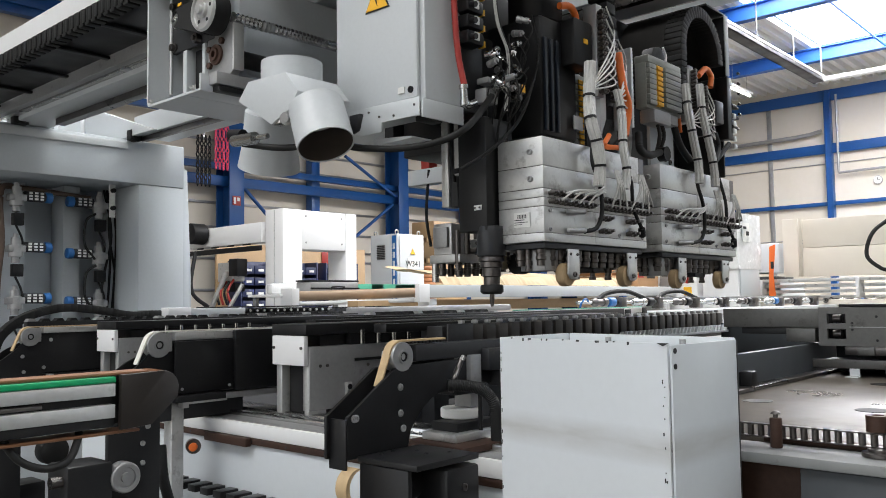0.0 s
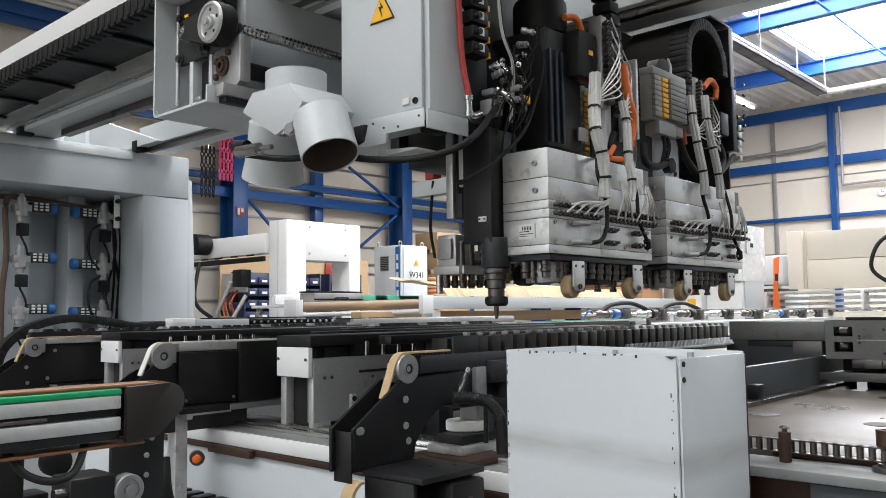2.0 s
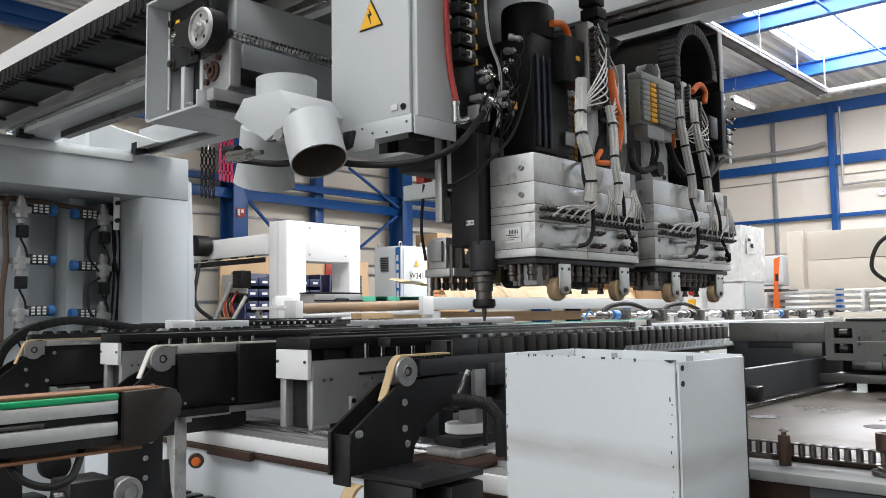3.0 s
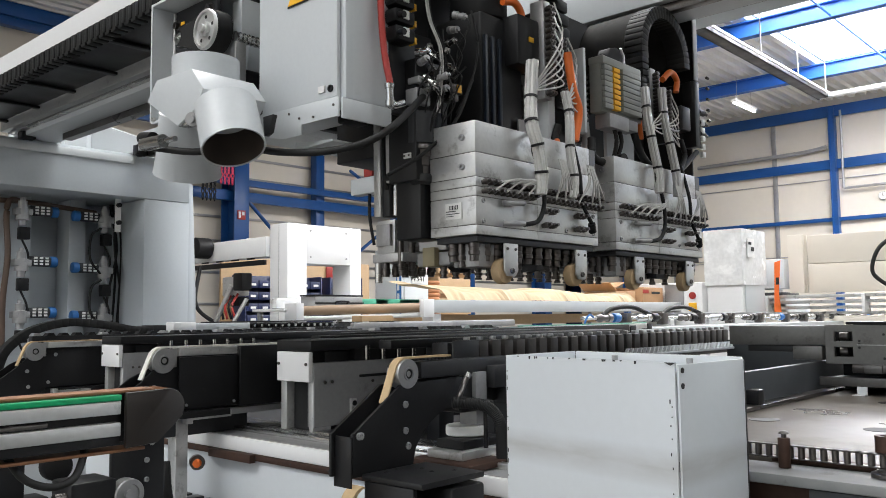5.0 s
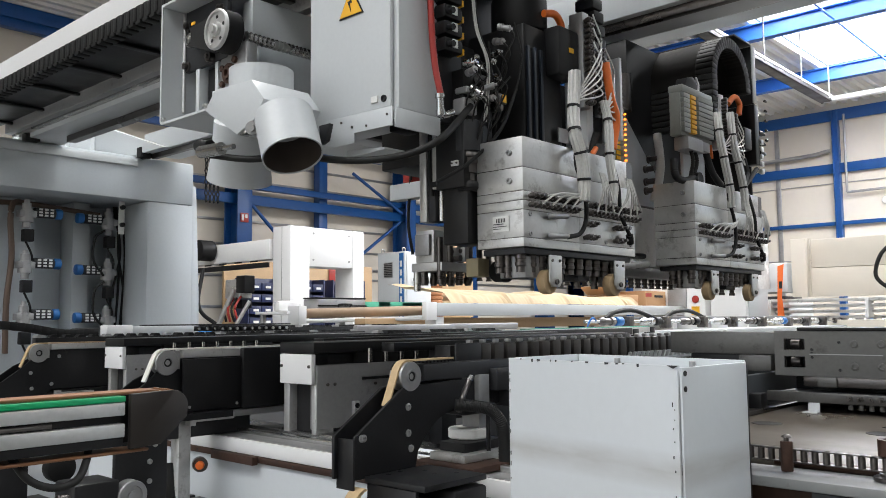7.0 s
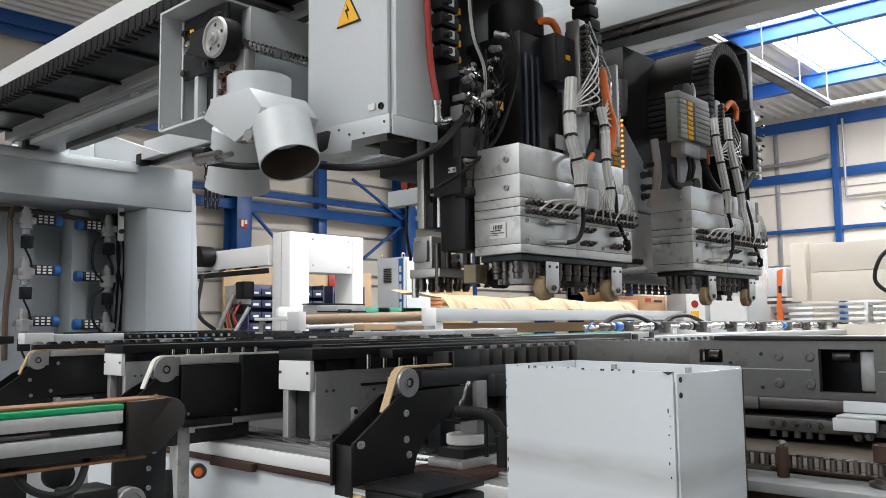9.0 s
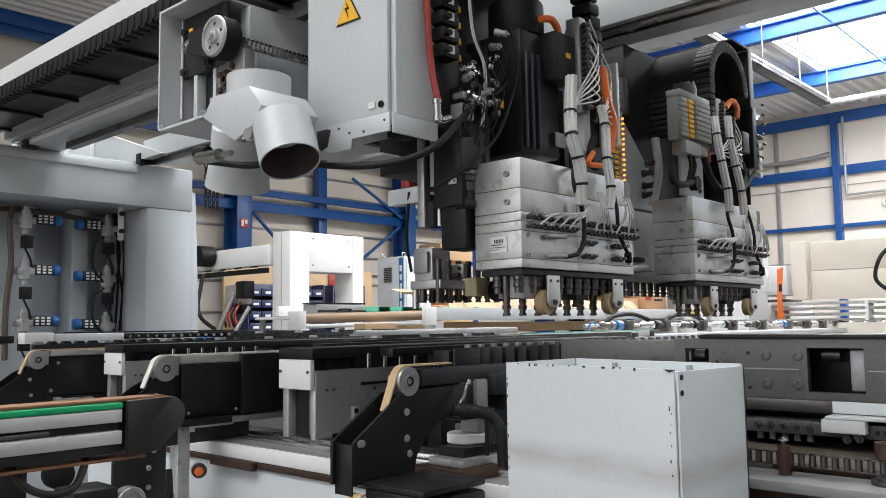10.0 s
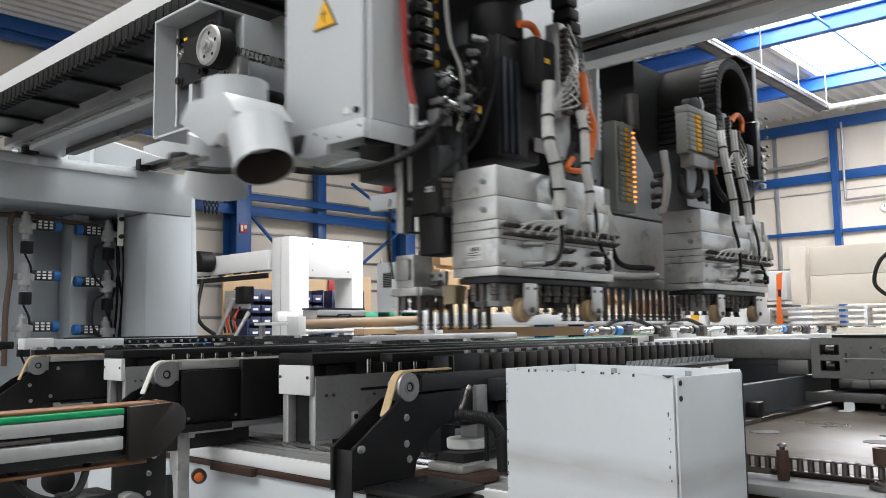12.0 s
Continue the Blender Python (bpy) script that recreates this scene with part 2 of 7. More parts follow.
def spline(pts, steps=8):
    pts = [Vector(p) for p in pts]
    if len(pts) < 3:
        return pts
    out = []
    ext = [2 * pts[0] - pts[1]] + pts + [2 * pts[-1] - pts[-2]]
    for i in range(1, len(ext) - 2):
        a, b, c, d = ext[i - 1:i + 3]
        for k in range(steps):
            t = k / steps
            out.append(0.5 * ((2 * b) + (c - a) * t + (2 * a - 5 * b + 4 * c - d) * t * t + (3 * b - a - 3 * c + d) * t ** 3))
    out.append(pts[-1])
    return out


def hose(pts, r, n=10, steps=8, rib=0.0, bm=None):
    """A round hose through points, with ribs where rib is given."""
    bm = bm or bmesh.new()
    line = spline(pts, steps)
    rings, up = [], Vector((0.13, 0.21, 0.97))
    for i, p in enumerate(line):
        d = (line[min(i + 1, len(line) - 1)] - line[max(i - 1, 0)]).normalized()
        s = d.cross(up)
        s = s.normalized() if s.length > 1e-4 else Vector((1, 0, 0))
        u = s.cross(d)
        k = r + (rib if i % 2 else 0)
        rings.append([bm.verts.new(p + k * (math.cos(a) * s + math.sin(a) * u)) for a in [2 * math.pi * j / n for j in range(n)]])
    for a, b in zip(rings, rings[1:]):
        for j in range(n):
            bm.faces.new((a[j], a[(j + 1) % n], b[(j + 1) % n], b[j]))
    bm.faces.new(rings[0][::-1])
    bm.faces.new(rings[-1])
    return bm


def prism(outline, axis, a0, a1, bev=0.0015):
    """A flat outline pushed along an axis from a0 to a1; the outline gives the two other coordinates in x, y, z order."""
    bm = bmesh.new()

    def at(p, a):
        return {"x": (a, p[0], p[1]), "y": (p[0], a, p[1]), "z": (p[0], p[1], a)}[axis]
    lo = [bm.verts.new(at(p, a0)) for p in outline]
    hi = [bm.verts.new(at(p, a1)) for p in outline]
    n = len(outline)
    bm.faces.new(lo)
    bm.faces.new(hi[::-1])
    for i in range(n):
        bm.faces.new((lo[i], hi[i], hi[(i + 1) % n], lo[(i + 1) % n]))
    if bev:
        bmesh.ops.bevel(bm, geom=bm.edges[:], offset=bev, segments=2, affect="EDGES", profile=0.5)
    return bm


def arc(cx, cy, r, a0, a1, n=8):
    return [(cx + r * math.cos(radians(a0 + (a1 - a0) * i / n)), cy + r * math.sin(radians(a0 + (a1 - a0) * i / n))) for i in range(n + 1)]


def screws(parent, places, axis, r=0.004, h=0.003, material=None, name="screw"):
    """Socket-head screws, each a part: a head with a recessed hexagon."""
    d = {"x": Vector((-1, 0, 0)), "y": Vector((0, -1, 0)), "z": Vector((0, 0, 1))}[axis]
    me = None
    for p in places:
        if me is None:
            bm = lathe((0, 0, 0), d, [(-0.002, r), (h * 0.8, r), (h, r * 0.85), (h, r * 0.5), (h * 0.4, r * 0.45)], 12)
            ob = fin(name, bm, material or DARKSTEEL, parent, "", True)
            me = ob.data
        else:
            ob = new(name, me)
            ob.parent = parent
        ob.location = Vector(p) - base_of(parent)


# ---- the hall ----
def sheet(name, bm, material, label, smooth=False):
    return single(name, bm, material, label, name.split("_")[0], kind="structure", smooth=smooth)


def hall():
    sheet("floor", B((-7.5, 21.6, -7.5, 14.8, -0.2, 0.0), bev=0), CONCRETE, "worn grey concrete hall floor")
    sheet("wall_north", B((-7.5, 21.4, 14.29, 14.5, 0, 6.4), bev=0), CREAM, "cream panelled hall wall")
    sheet("wall_east", B((21.1, 21.35, -7.5, 14.28, 0, 6.4), bev=0), CREAM, "cream panelled hall wall")
    # unseen walls behind the camera; west gate assumed, south opening added for light
    sheet("wall_west", B((-7.2, -6.95, -7.2, -0.6, 0, 6.4), (-7.2, -6.95, 6.6, 14.28, 0, 6.4), (-7.2, -6.95, -0.6, 6.6, 4.7, 6.4),
                         (-7.2, -6.95, -0.6, 6.6, 0, 0.5), bev=0), CREAM, "cream hall wall with a wide glazed gate")
    # kept dark grey to hold bounce down; its opening serves the added lamp
    sheet("wall_south", B((-6.95, 0.4, -7.2, -6.95, 0, 6.4), (7.6, 10.4, -7.2, -6.95, 0, 6.4), (20.4, 21.1, -7.2, -6.95, 0, 6.4), (10.4, 20.4, -7.2, -6.95, 5.4, 6.4), (10.4, 20.4, -7.2, -6.95, 0, 1.0), (0.4, 7.6, -7.2, -6.95, 0, 6.4), bev=0), CONCRETE, "unseen grey concrete hall wall with an opening added for light")
    # corrugated roof, ridges along x, in strips between the skylights
    bm = bmesh.new()
    prof, y, k = [], -7.4, 0
    while y < 14.6:
        prof += [(y, 0.0), (y + 0.10, 0.0), (y + 0.13, 0.10), (y + 0.22, 0.10)]
        y += 0.25
    cut = next(i for i, p in enumerate(prof) if p[0] > 5.55)
    gaps = [(sx - hw, sx + hw) for sx, hw, y0, watts in SKYLIGHTS]
    spans, x = [], -7.2
    for a, b in gaps:
        spans.append((x, a))
        x = b
    spans.append((x, 21.4))
    for a, b, pr in [(a, b, prof[:cut + 1]) for a, b in spans] + [(-7.2, 21.4, prof[cut:])]:
        lo = [bm.verts.new((a, p, 6.2 + q)) for p, q in pr]
        hi = [bm.verts.new((b, p, 6.2 + q)) for p, q in pr]
        for i in range(len(pr) - 1):
            bm.faces.new((lo[i], lo[i + 1], hi[i + 1], hi[i]))
    roof = single("ceiling", bm, ROOF, "light corrugated steel roof sheets", "ceiling", kind="structure", smooth=False)
    for sx, hw, y0, watts in SKYLIGHTS:
        top = B((sx - hw - 0.1, sx + hw + 0.1, -7.2, 5.66, 6.42, 6.46), bev=0)
        single("window_1", top, SKYPANE, "bright translucent roof skylight", "skylight", kind="structure")
    # panel joints and blue framing of the east wall
    for yy in (-4.0, -1.2, 1.6, 4.4, 7.2, 10.0, 12.8):
        single("trim", B((21.06, 21.1, yy + 0.55, yy + 0.66, 0, 5.9), bev=0.004), ALUDULL, "grey vertical wall joint strip", "trim", kind="structure")
    for yy in (-5.2, 0.6, 6.36, 12.1):
        single("steel_column", B((20.93, 21.05, yy - 0.06, yy + 0.06, 0, 6.0), (20.90, 21.09, yy - 0.07, yy - 0.05, 0, 6.0), (20.90, 21.09, yy + 0.05, yy + 0.07, 0, 6.0)),
               BLUE, "blue painted steel wall column", "column", "steel columns of the east wall")
    for name, z0, z1 in (("rail", 4.50, 4.73), ("rail", 3.23, 3.32), ("rail", 5.78, 6.05)):
        single("wall_" + name, B((20.98, 21.04, -7, 14.2, z0, z1)), BLUE, "blue painted horizontal wall rail", "rail", "wall rails", "structure")
    for z0 in (2.35, 2.42, 4.25):
        single("trim", B((21.07, 21.09, -7, 14.2, z0, z0 + 0.02)), ALUDULL, "thin grey joint between wall panels", "trim", kind="structure")
    pipe = hose([(20.95, 9.8, 4.95), (20.95, 7.2, 4.98), (20.95, 6.5, 5.05)], 0.05)
    C((20.95, 6.15, 4.0), (20.95, 6.15, 5.9), 0.03, 10, bm=pipe)
    C((20.95, 6.15, 4.0), (20.95, 1.0, 4.05), 0.03, 10, bm=pipe)
    single("wall_pipe", pipe, ALUDULL, "grey conduit pipe along the wall", "pipe", kind="structure")
    clk = thing("wall_clock", 21.08, 5.33, 3.6, "round white clock on the cream wall", "clock")
    part("clock_case", C((21.09, 5.33, 3.746), (21.03, 5.33, 3.746), 0.10, 32, bev=0.01), ALUDULL, clk)
    part("clock_face", C((21.028, 5.33, 3.746), (21.02, 5.33, 3.746), 0.088, 32), PAPER, clk)
    part("clock_pointer", B((21.012, 21.018, 5.326, 5.334, 3.74, 3.81), (21.012, 21.018, 5.28, 5.334, 3.742, 3.75), bev=0), INK, clk)
    # roof beams along y, with bracing rods
    for x in (1.2, 11.0, 14.1, 17.6):
        single("roof_beam", B((x - 0.09, x + 0.09, -7, 14.2, 5.86, 5.88), (x - 0.09, x + 0.09, -7, 14.2, 6.12, 6.14), (x - 0.012, x + 0.012, -7, 14.2, 5.86, 6.14), bev=0),
               ROOFBLUE, "blue painted steel roof beam", "beam", "roof beams", "structure")
    for x0, x1, y0, y1 in ((14.1, 17.6, 4.2, 4.2), (14.1, 17.6, 8.4, 8.4), (11.0, 14.1, 4.2, 4.2)):
        single("tie_rod", C((x0, y0, 5.9), (x1, y1, 5.9), 0.018, 8), ROOFBLUE, "thin blue roof tie rod", "rod", "roof tie rods")
    # cable tray hung below the roof, and tube lamps
    single("eaves_beam", B((-7, 20.9, 13.84, 14.0, 5.80, 5.94)), BLUE, "dark blue steel eaves beam along the wall", "beam", "roof beams", "structure")
    single("ceiling_pipe", C((15.75, 4.95, 5.0), (15.75, 0.5, 5.0), 0.05, 14), WHITE, "white pipe hung below the roof", "pipe", kind="structure")
    tray = thing("cable_tray", 12.0, 4.93, 5.0, "grey perforated cable tray hung from the roof", "cable tray")
    part("tray_channel", B((3.0, 15.8, 4.80, 4.82, 4.96, 5.06), (3.0, 15.8, 4.98, 5.0, 4.96, 5.06), (3.0, 15.8, 4.80, 5.0, 4.96, 4.972)), DARK, tray)
    part("tray_edge", B((3.0, 15.8, 4.79, 4.80, 5.03, 5.07), (3.0, 15.8, 5.0, 5.01, 5.03, 5.07)), ALU, tray)
    part("cable", hose([(3.0, 4.9, 5.05), (9, 4.95, 5.05), (15.7, 4.9, 5.06)], 0.04), BLACKPLASTIC, tray)
    for x in (8.0, 10.0, 12.6, 14.2, 15.6):
        part("hanger", C((x, 4.80, 5.0), (x, 4.80, 6.2), 0.012, 8), ALUDULL, tray)
    for x0, x1, y, z in ((17.27, 18.45, 7.22, 5.6), (2.0, 3.5, 9.0, 5.3), (16.3, 18.5, 2.9, 5.5), (7.0, 9.0, 8.6, 5.1)):
        lamp = thing("tube_lamp", (x0 + x1) / 2, y, z, "lit fluorescent tube lamp under the roof", "lamp", "tube lamps")
        part("housing", B((x0, x1, y - 0.06, y + 0.06, z + 0.02, z + 0.08)), WHITE, lamp)
        part("tube", C((x0 + 0.03, y, z), (x1 - 0.03, y, z), 0.025, 10), LAMPGLOW, lamp)
        for xx in (x0 + 0.2, x1 - 0.2):
            part("hanger", C((xx, y, z + 0.08), (xx, y, 6.37), 0.006, 6), ALUDULL, lamp)
    had = set(bpy.data.objects)
    # north wall: columns, rails, braces and cladding joints
    for x in (-2.0, 2.0, 6.63, 9.95, 14.0, 18.0):
        w = 0.12 if x < 9 else 0.115
        single("steel_column", B((x - w, x + w, 9.88, 9.90, 0, 6.1), (x - w, x + w, 10.2, 10.22, 0, 6.1), (x - 0.02, x + 0.02, 9.9, 10.2, 0, 6.1)),
               BLUE, "blue painted steel column at the hall wall", "column", "steel columns of the north wall")
    for x in (4.3, 8.25, 11.9, 16.0):
        single("steel_post", B((x - 0.08, x + 0.08, 10.14, 10.28, 0, 6.0)), BLUE, "slim blue steel post at the wall", "post", "wall posts")
    for z, h in ((2.72, 0.14), (2.95, 0.09), (4.6, 0.16), (3.65, 0.1)):
        single("wall_rail", B((-7, 21, 10.0, 10.08, z, z + h)), BLUE, "blue painted horizontal wall rail", "rail", "wall rails", "structure")
    for x0, z0, x1, z1 in ((6.75, 2.75, 7.9, 1.7), (9.75, 2.7, 8.3, 1.7), (8.7, 3.4, 9.8, 2.85)):
        single("wall_brace", C((x0, 9.95, z0), (x1, 9.95, z1), 0.026, 12), BLUE, "blue diagonal wall brace tube", "brace", "wall braces")
    for z in (0.8, 1.25, 1.7, 1.86, 2.15, 2.5, 3.1, 3.4, 4.0, 5.0):
        single("trim", B((-7, 21, 10.325, 10.348, z, z + 0.035)), ALUDULL, "grey joint between wall panels", "trim", kind="structure")
    sg = thing("extinguisher_sign", 6.62, 9.87, 2.45, "small red and white safety sign on a blue column", "sign")
    part("panel", B((6.55, 6.68, 9.862, 9.872, 2.44, 2.57)), RED, sg, "red square panel")
    part("symbol", B((6.565, 6.60, 9.857, 9.861, 2.46, 2.55), (6.62, 6.66, 9.857, 9.861, 2.50, 2.55), bev=0), PAPER, sg, "white plain symbol")
    for x, mt, z0 in ((6.05, BLACKPLASTIC, 2.70), (6.33, PINK, 2.95)):
        ch = thing("barrier_chain", x, 9.8, z0, ("pink" if mt is PINK else "black") + " plastic chains hanging at a blue column", "chain", "hanging chains")
        for k in range(4):
            bm = bmesh.new()
            for i in range(9):
                s = 0.022 if i % 2 else 0.012
                zz = z0 + 0.075 * i
                hose([(x - 0.09 + 0.06 * k - s, 9.80, zz), (x - 0.09 + 0.06 * k, 9.80, zz + 0.05), (x - 0.09 + 0.06 * k + s, 9.80, zz), (x - 0.09 + 0.06 * k, 9.80, zz - 0.05), (x - 0.09 + 0.06 * k - s, 9.80, zz + 0.001)], 0.009, 5, 3, bm=bm)
            part("chain_strand", bm, mt, ch)
        part("chain_hook", hose([(x, 9.80, z0 + 0.60), (x, 9.80, 3.70), (x, 9.9, 3.72), (x, 10.02, 3.70)], 0.012, 8), STEEL, ch)
    # the north side stands farther off: its parts are laid out small and enlarged about the eye's height
    k = 1.38
    for ob in [o for o in bpy.data.objects if o not in had]:
        if ob.type == "MESH":
            ob.data.transform(Matrix.Scale(k, 4))
        if ob.parent is None:
            ob.location = (ob.location.x * k, ob.location.y * k, 1.05 + (ob.location.z - 1.05) * k)
            if ob.type == "MESH":
                for v in ob.data.vertices:
                    v.co.z = min(6.25, max(0, v.co.z + ob.location.z)) - ob.location.z
                    v.co.x = min(21.0, max(-6.9, v.co.x + ob.location.x)) - ob.location.x


hall()


# ---- far things in the hall ----
def far_things():
    # white portal machine
    m = thing("portal_machine", 5.2, 6.7, 0, "white painted portal machine with black guide rails", "machine")
    part("portal_leg", B((4.82, 5.053, 6.42, 6.70, 0, 1.97), bev=0.006), WHITE, m)
    part("portal_leg", B((5.611, 5.76, 6.42, 6.70, 0, 1.97), bev=0.006), WHITE, m)
    part("portal_head", B((5.054, 5.610, 6.423, 6.70, 1.585, 1.968), bev=0.006), WHITE, m)
    part("arm", B((4.81, 4.94, 6.753, 9.2, 1.66, 1.86), bev=0.006), WHITE, m)
    part("panel_seam", B((4.815, 4.8195, 6.55, 6.553, 0.9, 1.96), bev=0), ALUDULL, m)
    for z in (1.91, 1.65):
        for xx in (5.10, 5.56):
            part("panel_bolt", C((xx, 6.4225, z), (xx, 6.417, z), 0.010, 10), ALUDULL, m)
    part("cable_box", B((4.66, 4.78, 6.98, 7.12, 1.18, 1.27), bev=0.01), BLACKPLASTIC, m)
    for k in range(4):
        part("hose", hose([(4.66, 7.0 + 0.05 * k, 1.30), (4.58, 6.98 + 0.06 * k, 1.18), (4.60, 6.95 + 0.07 * k, 1.05)], 0.012), BLACKPLASTIC if k % 2 else RED, m)
    part("guide_rail", B((4.79, 4.82, 6.753, 9.2, 1.58, 1.63)), BLACK, m)
    for i in range(5):
        part("rail_clip", B((4.775, 4.79, 6.9 + i * 0.28, 7.02 + i * 0.28, 1.64, 1.655)), BLACK, m)
    part("motor", C((4.79, 7.75, 1.80), (4.62, 7.75, 1.80), 0.11, 24, bev=0.01), BLACKPLASTIC, m)
    part("spindle_head", B((4.64, 4.79, 7.0, 7.25, 1.28, 1.47), bev=0.01), ALU, m)
    part("spindle_body", B((4.60, 4.72, 6.85, 7.0, 1.33, 1.5), bev=0.01), BLACKPLASTIC, m)
    part("machine_table", B((4.5, 4.79, 6.2, 9.2, 0.90, 1.02), bev=0.01), DARK, m)
    part("hose", hose([(4.6, 7.6, 1.6), (4.5, 7.5, 1.2), (4.55, 7.2, 1.0)], 0.02), BLACKPLASTIC, m)
    part("strut", C((4.55, 7.25, 0.98), (4.6, 7.02, 1.38), 0.025), ALU, m)
    part("strut", C((4.55, 6.95, 0.98), (4.66, 6.85, 1.25), 0.02), ALU, m)
    # storage bin racks behind
    for x0 in (6.1, 6.75, 7.5):
        r = thing("bin_rack", x0 + 0.28, 9.1, 0, "navy rack of small storage bins", "shelf", "bin racks")
        part("rack_frame", B((x0, x0 + 0.6, 9.25, 9.3, 0, 1.62), (x0, x0 + 0.02, 9.0, 9.25, 0, 1.62), (x0 + 0.58, x0 + 0.6, 9.0, 9.25, 0, 1.62)), NAVY, r)
        for i in range(3):
            for k in range(7):
                xx, zz = x0 + 0.03 + i * 0.185, 0.55 + k * 0.15
                part("bin", B((xx, xx + 0.17, 9.0, 9.24, zz, zz + 0.1)), NAVY, r)
                part("bin_label", B((xx + 0.05, xx + 0.13, 8.992, 8.998, zz + 0.03, zz + 0.06), bev=0), PAPER, r)
    single("chipboard_panel", B((6.0, 8.6, 9.4, 9.44, 0, 1.86)), WOOD, "raw chipboard panel behind the racks", "board")
    sgn = thing("red_sign", 7.9, 9.38, 1.66, "small red sign board with a white stripe", "sign")
    part("panel", B((7.74, 8.12, 9.375, 9.39, 1.62, 1.80)), RED, sgn)
    part("stripe", B((7.85, 8.05, 9.368, 9.374, 1.69, 1.73), bev=0), PAPER, sgn, "white plain bar")
    # electrical cabinet
    c = thing("electrical_cabinet", 7.0, 7.1, 0, "light grey electrical cabinet with a blue stripe and lifting eyes", "cabinet")
    part("body", B((6.83, 7.28, 6.90, 7.36, 0, 1.86), bev=0.008), PAINT, c)
    part("blue_stripe", B((6.822, 6.829, 6.915, 6.985, 0.9, 1.84), bev=0), BLUEPLASTIC, c, "blue stripe with white lettering bars")
    for k in range(7):
        part("lettering_bar", B((6.815, 6.821, 6.935, 6.965, 1.05 + k * 0.105, 1.12 + k * 0.105), bev=0), PAPER, c)
    part("vent", B((6.820, 6.829, 7.10, 7.24, 1.56, 1.74)), ALUDULL, c)
    for k in range(8):
        part("vent_slat", B((6.812, 6.819, 7.105, 7.235, 1.57 + k * 0.021, 1.58 + k * 0.021), bev=0), DARK, c)
    part("door", B((6.86, 7.25, 6.888, 6.897, 0.1, 1.83)), PAINT, c)
    part("number_plate", B((6.98, 7.16, 6.878, 6.884, 1.45, 1.57), bev=0), PAPER, c)
    font = bpy.data.curves.new("cabinet_mark", "FONT")
    font.body, font.size, font.align_x = "W341", 0.10, "CENTER"
    font.extrude = 0.001
    tx = new("number_text", font)
    tx.parent = c
    tx.data.materials.append(INK)
    tx.location = Vector((7.07, 6.876, 1.475)) - base_of(c)
    tx.rotation_euler = (radians(90), 0, 0)
    tri = prism([(7.03, 1.62), (7.11, 1.62), (7.07, 1.69)], "y", 6.878, 6.884, 0)
    part("warning_triangle", tri, YELLOW, c)
    for x, y in ((6.87, 6.95), (7.24, 6.95), (6.87, 7.31)):
        part("lifting_eye", hose([(x - 0.02, y, 1.86), (x - 0.02, y, 1.9), (x + 0.02, y, 1.9), (x + 0.02, y, 1.86)], 0.008, 8, 5), STEEL, c)
    # shelf of spiral-bound timber packs behind the cabinet
    for k in range(7):
        single("timber_pack", B((9.95, 10.75, 9.2, 9.7, 0.07 + k * 0.34, 0.34 + k * 0.34), (9.9, 10.8, 9.3, 9.34, 0.0 + k * 0.34, 0.07 + k * 0.34), (9.9, 10.8, 9.55, 9.6, 0.0 + k * 0.34, 0.07 + k * 0.34)), WOOD, "stacked timber boards on spacers", "timber", "timber packs")
    pl = bmesh.new()
    for k in range(26):
        lathe((8.9, 8.4, 0.02 + k * 0.06), (8.9, 8.4, 3), [(0, 0.13), (0.02, 0.15), (0.04, 0.15), (0.059, 0.13)], 20, pl)
    single("corrugated_hose", pl, mat("orange_brown_hose", (0.45, 0.2, 0.09), 0.5), "orange-brown ribbed hose standing upright", "hose")
    # bench with a white beam, a roller, cloth and boxes
    b = thing("white_bench_frame", 5.5, 3.9, 0, "white steel bench frame with a brown roller", "bench")
    part("beam", B((4.0, 7.6, 3.78, 3.84, 1.080, 1.165), bev=0.003), PAINT, b)
    part("shelf", B((4.1, 7.6, 3.85, 4.9, 1.12, 1.15), bev=0.003), PAINT, b)
    part("lower_beam", B((3.55, 7.6, 3.95, 4.05, 0.99, 1.065), bev=0.003), WOOD, b, "raw wooden lower beam")
    part("leg", B((4.05, 4.13, 3.8, 3.9, 0, 1.074)), WHITE, b)
    part("leg", B((7.4, 7.48, 3.8, 3.9, 0, 1.074)), WHITE, b)
    part("roller", C((3.98, 3.84, 1.115), (3.35, 4.39, 1.10), 0.032, 20), mat("brown_roller", (0.33, 0.23, 0.15), 0.5), b, "brown roller")
    part("roller_bracket", B((3.92, 4.02, 3.76, 3.80, 1.05, 1.17)), WHITE, b)
    part("roller_bracket", B((3.30, 3.36, 4.30, 4.42, 1.03, 1.15)), WHITE, b)
    part("brace", C((4.0, 3.82, 1.065), (3.34, 4.36, 1.05), 0.014, 10), WHITE, b)
    cl = bmesh.new()
    nx, ny = 170, 26
    g = [[None] * ny for _ in range(nx)]
    for i in range(nx):
        for j in range(ny):
            u, v = i / (nx - 1), j / (ny - 1)
            x = 4.2 + 2.5 * u
            y = 3.80 + 0.62 * v
            fold = noise.noise((x * 2.3, y * 1.1, 0.3)) * 0.045 + noise.noise((x * 7.5 + 2 * y, y * 2.2, 4.0)) * 0.026 + noise.noise((x * 19 + 5 * y, y * 4, 8.0)) * 0.011
            drape = (0.07 + 0.06 * v ** 0.5) * (1.0 - 0.35 * u)
            z = 1.172 + max(0.0, drape + fold)
            z = 1.168 + (z - 1.168) * min(1.0, v / 0.10) ** 0.7
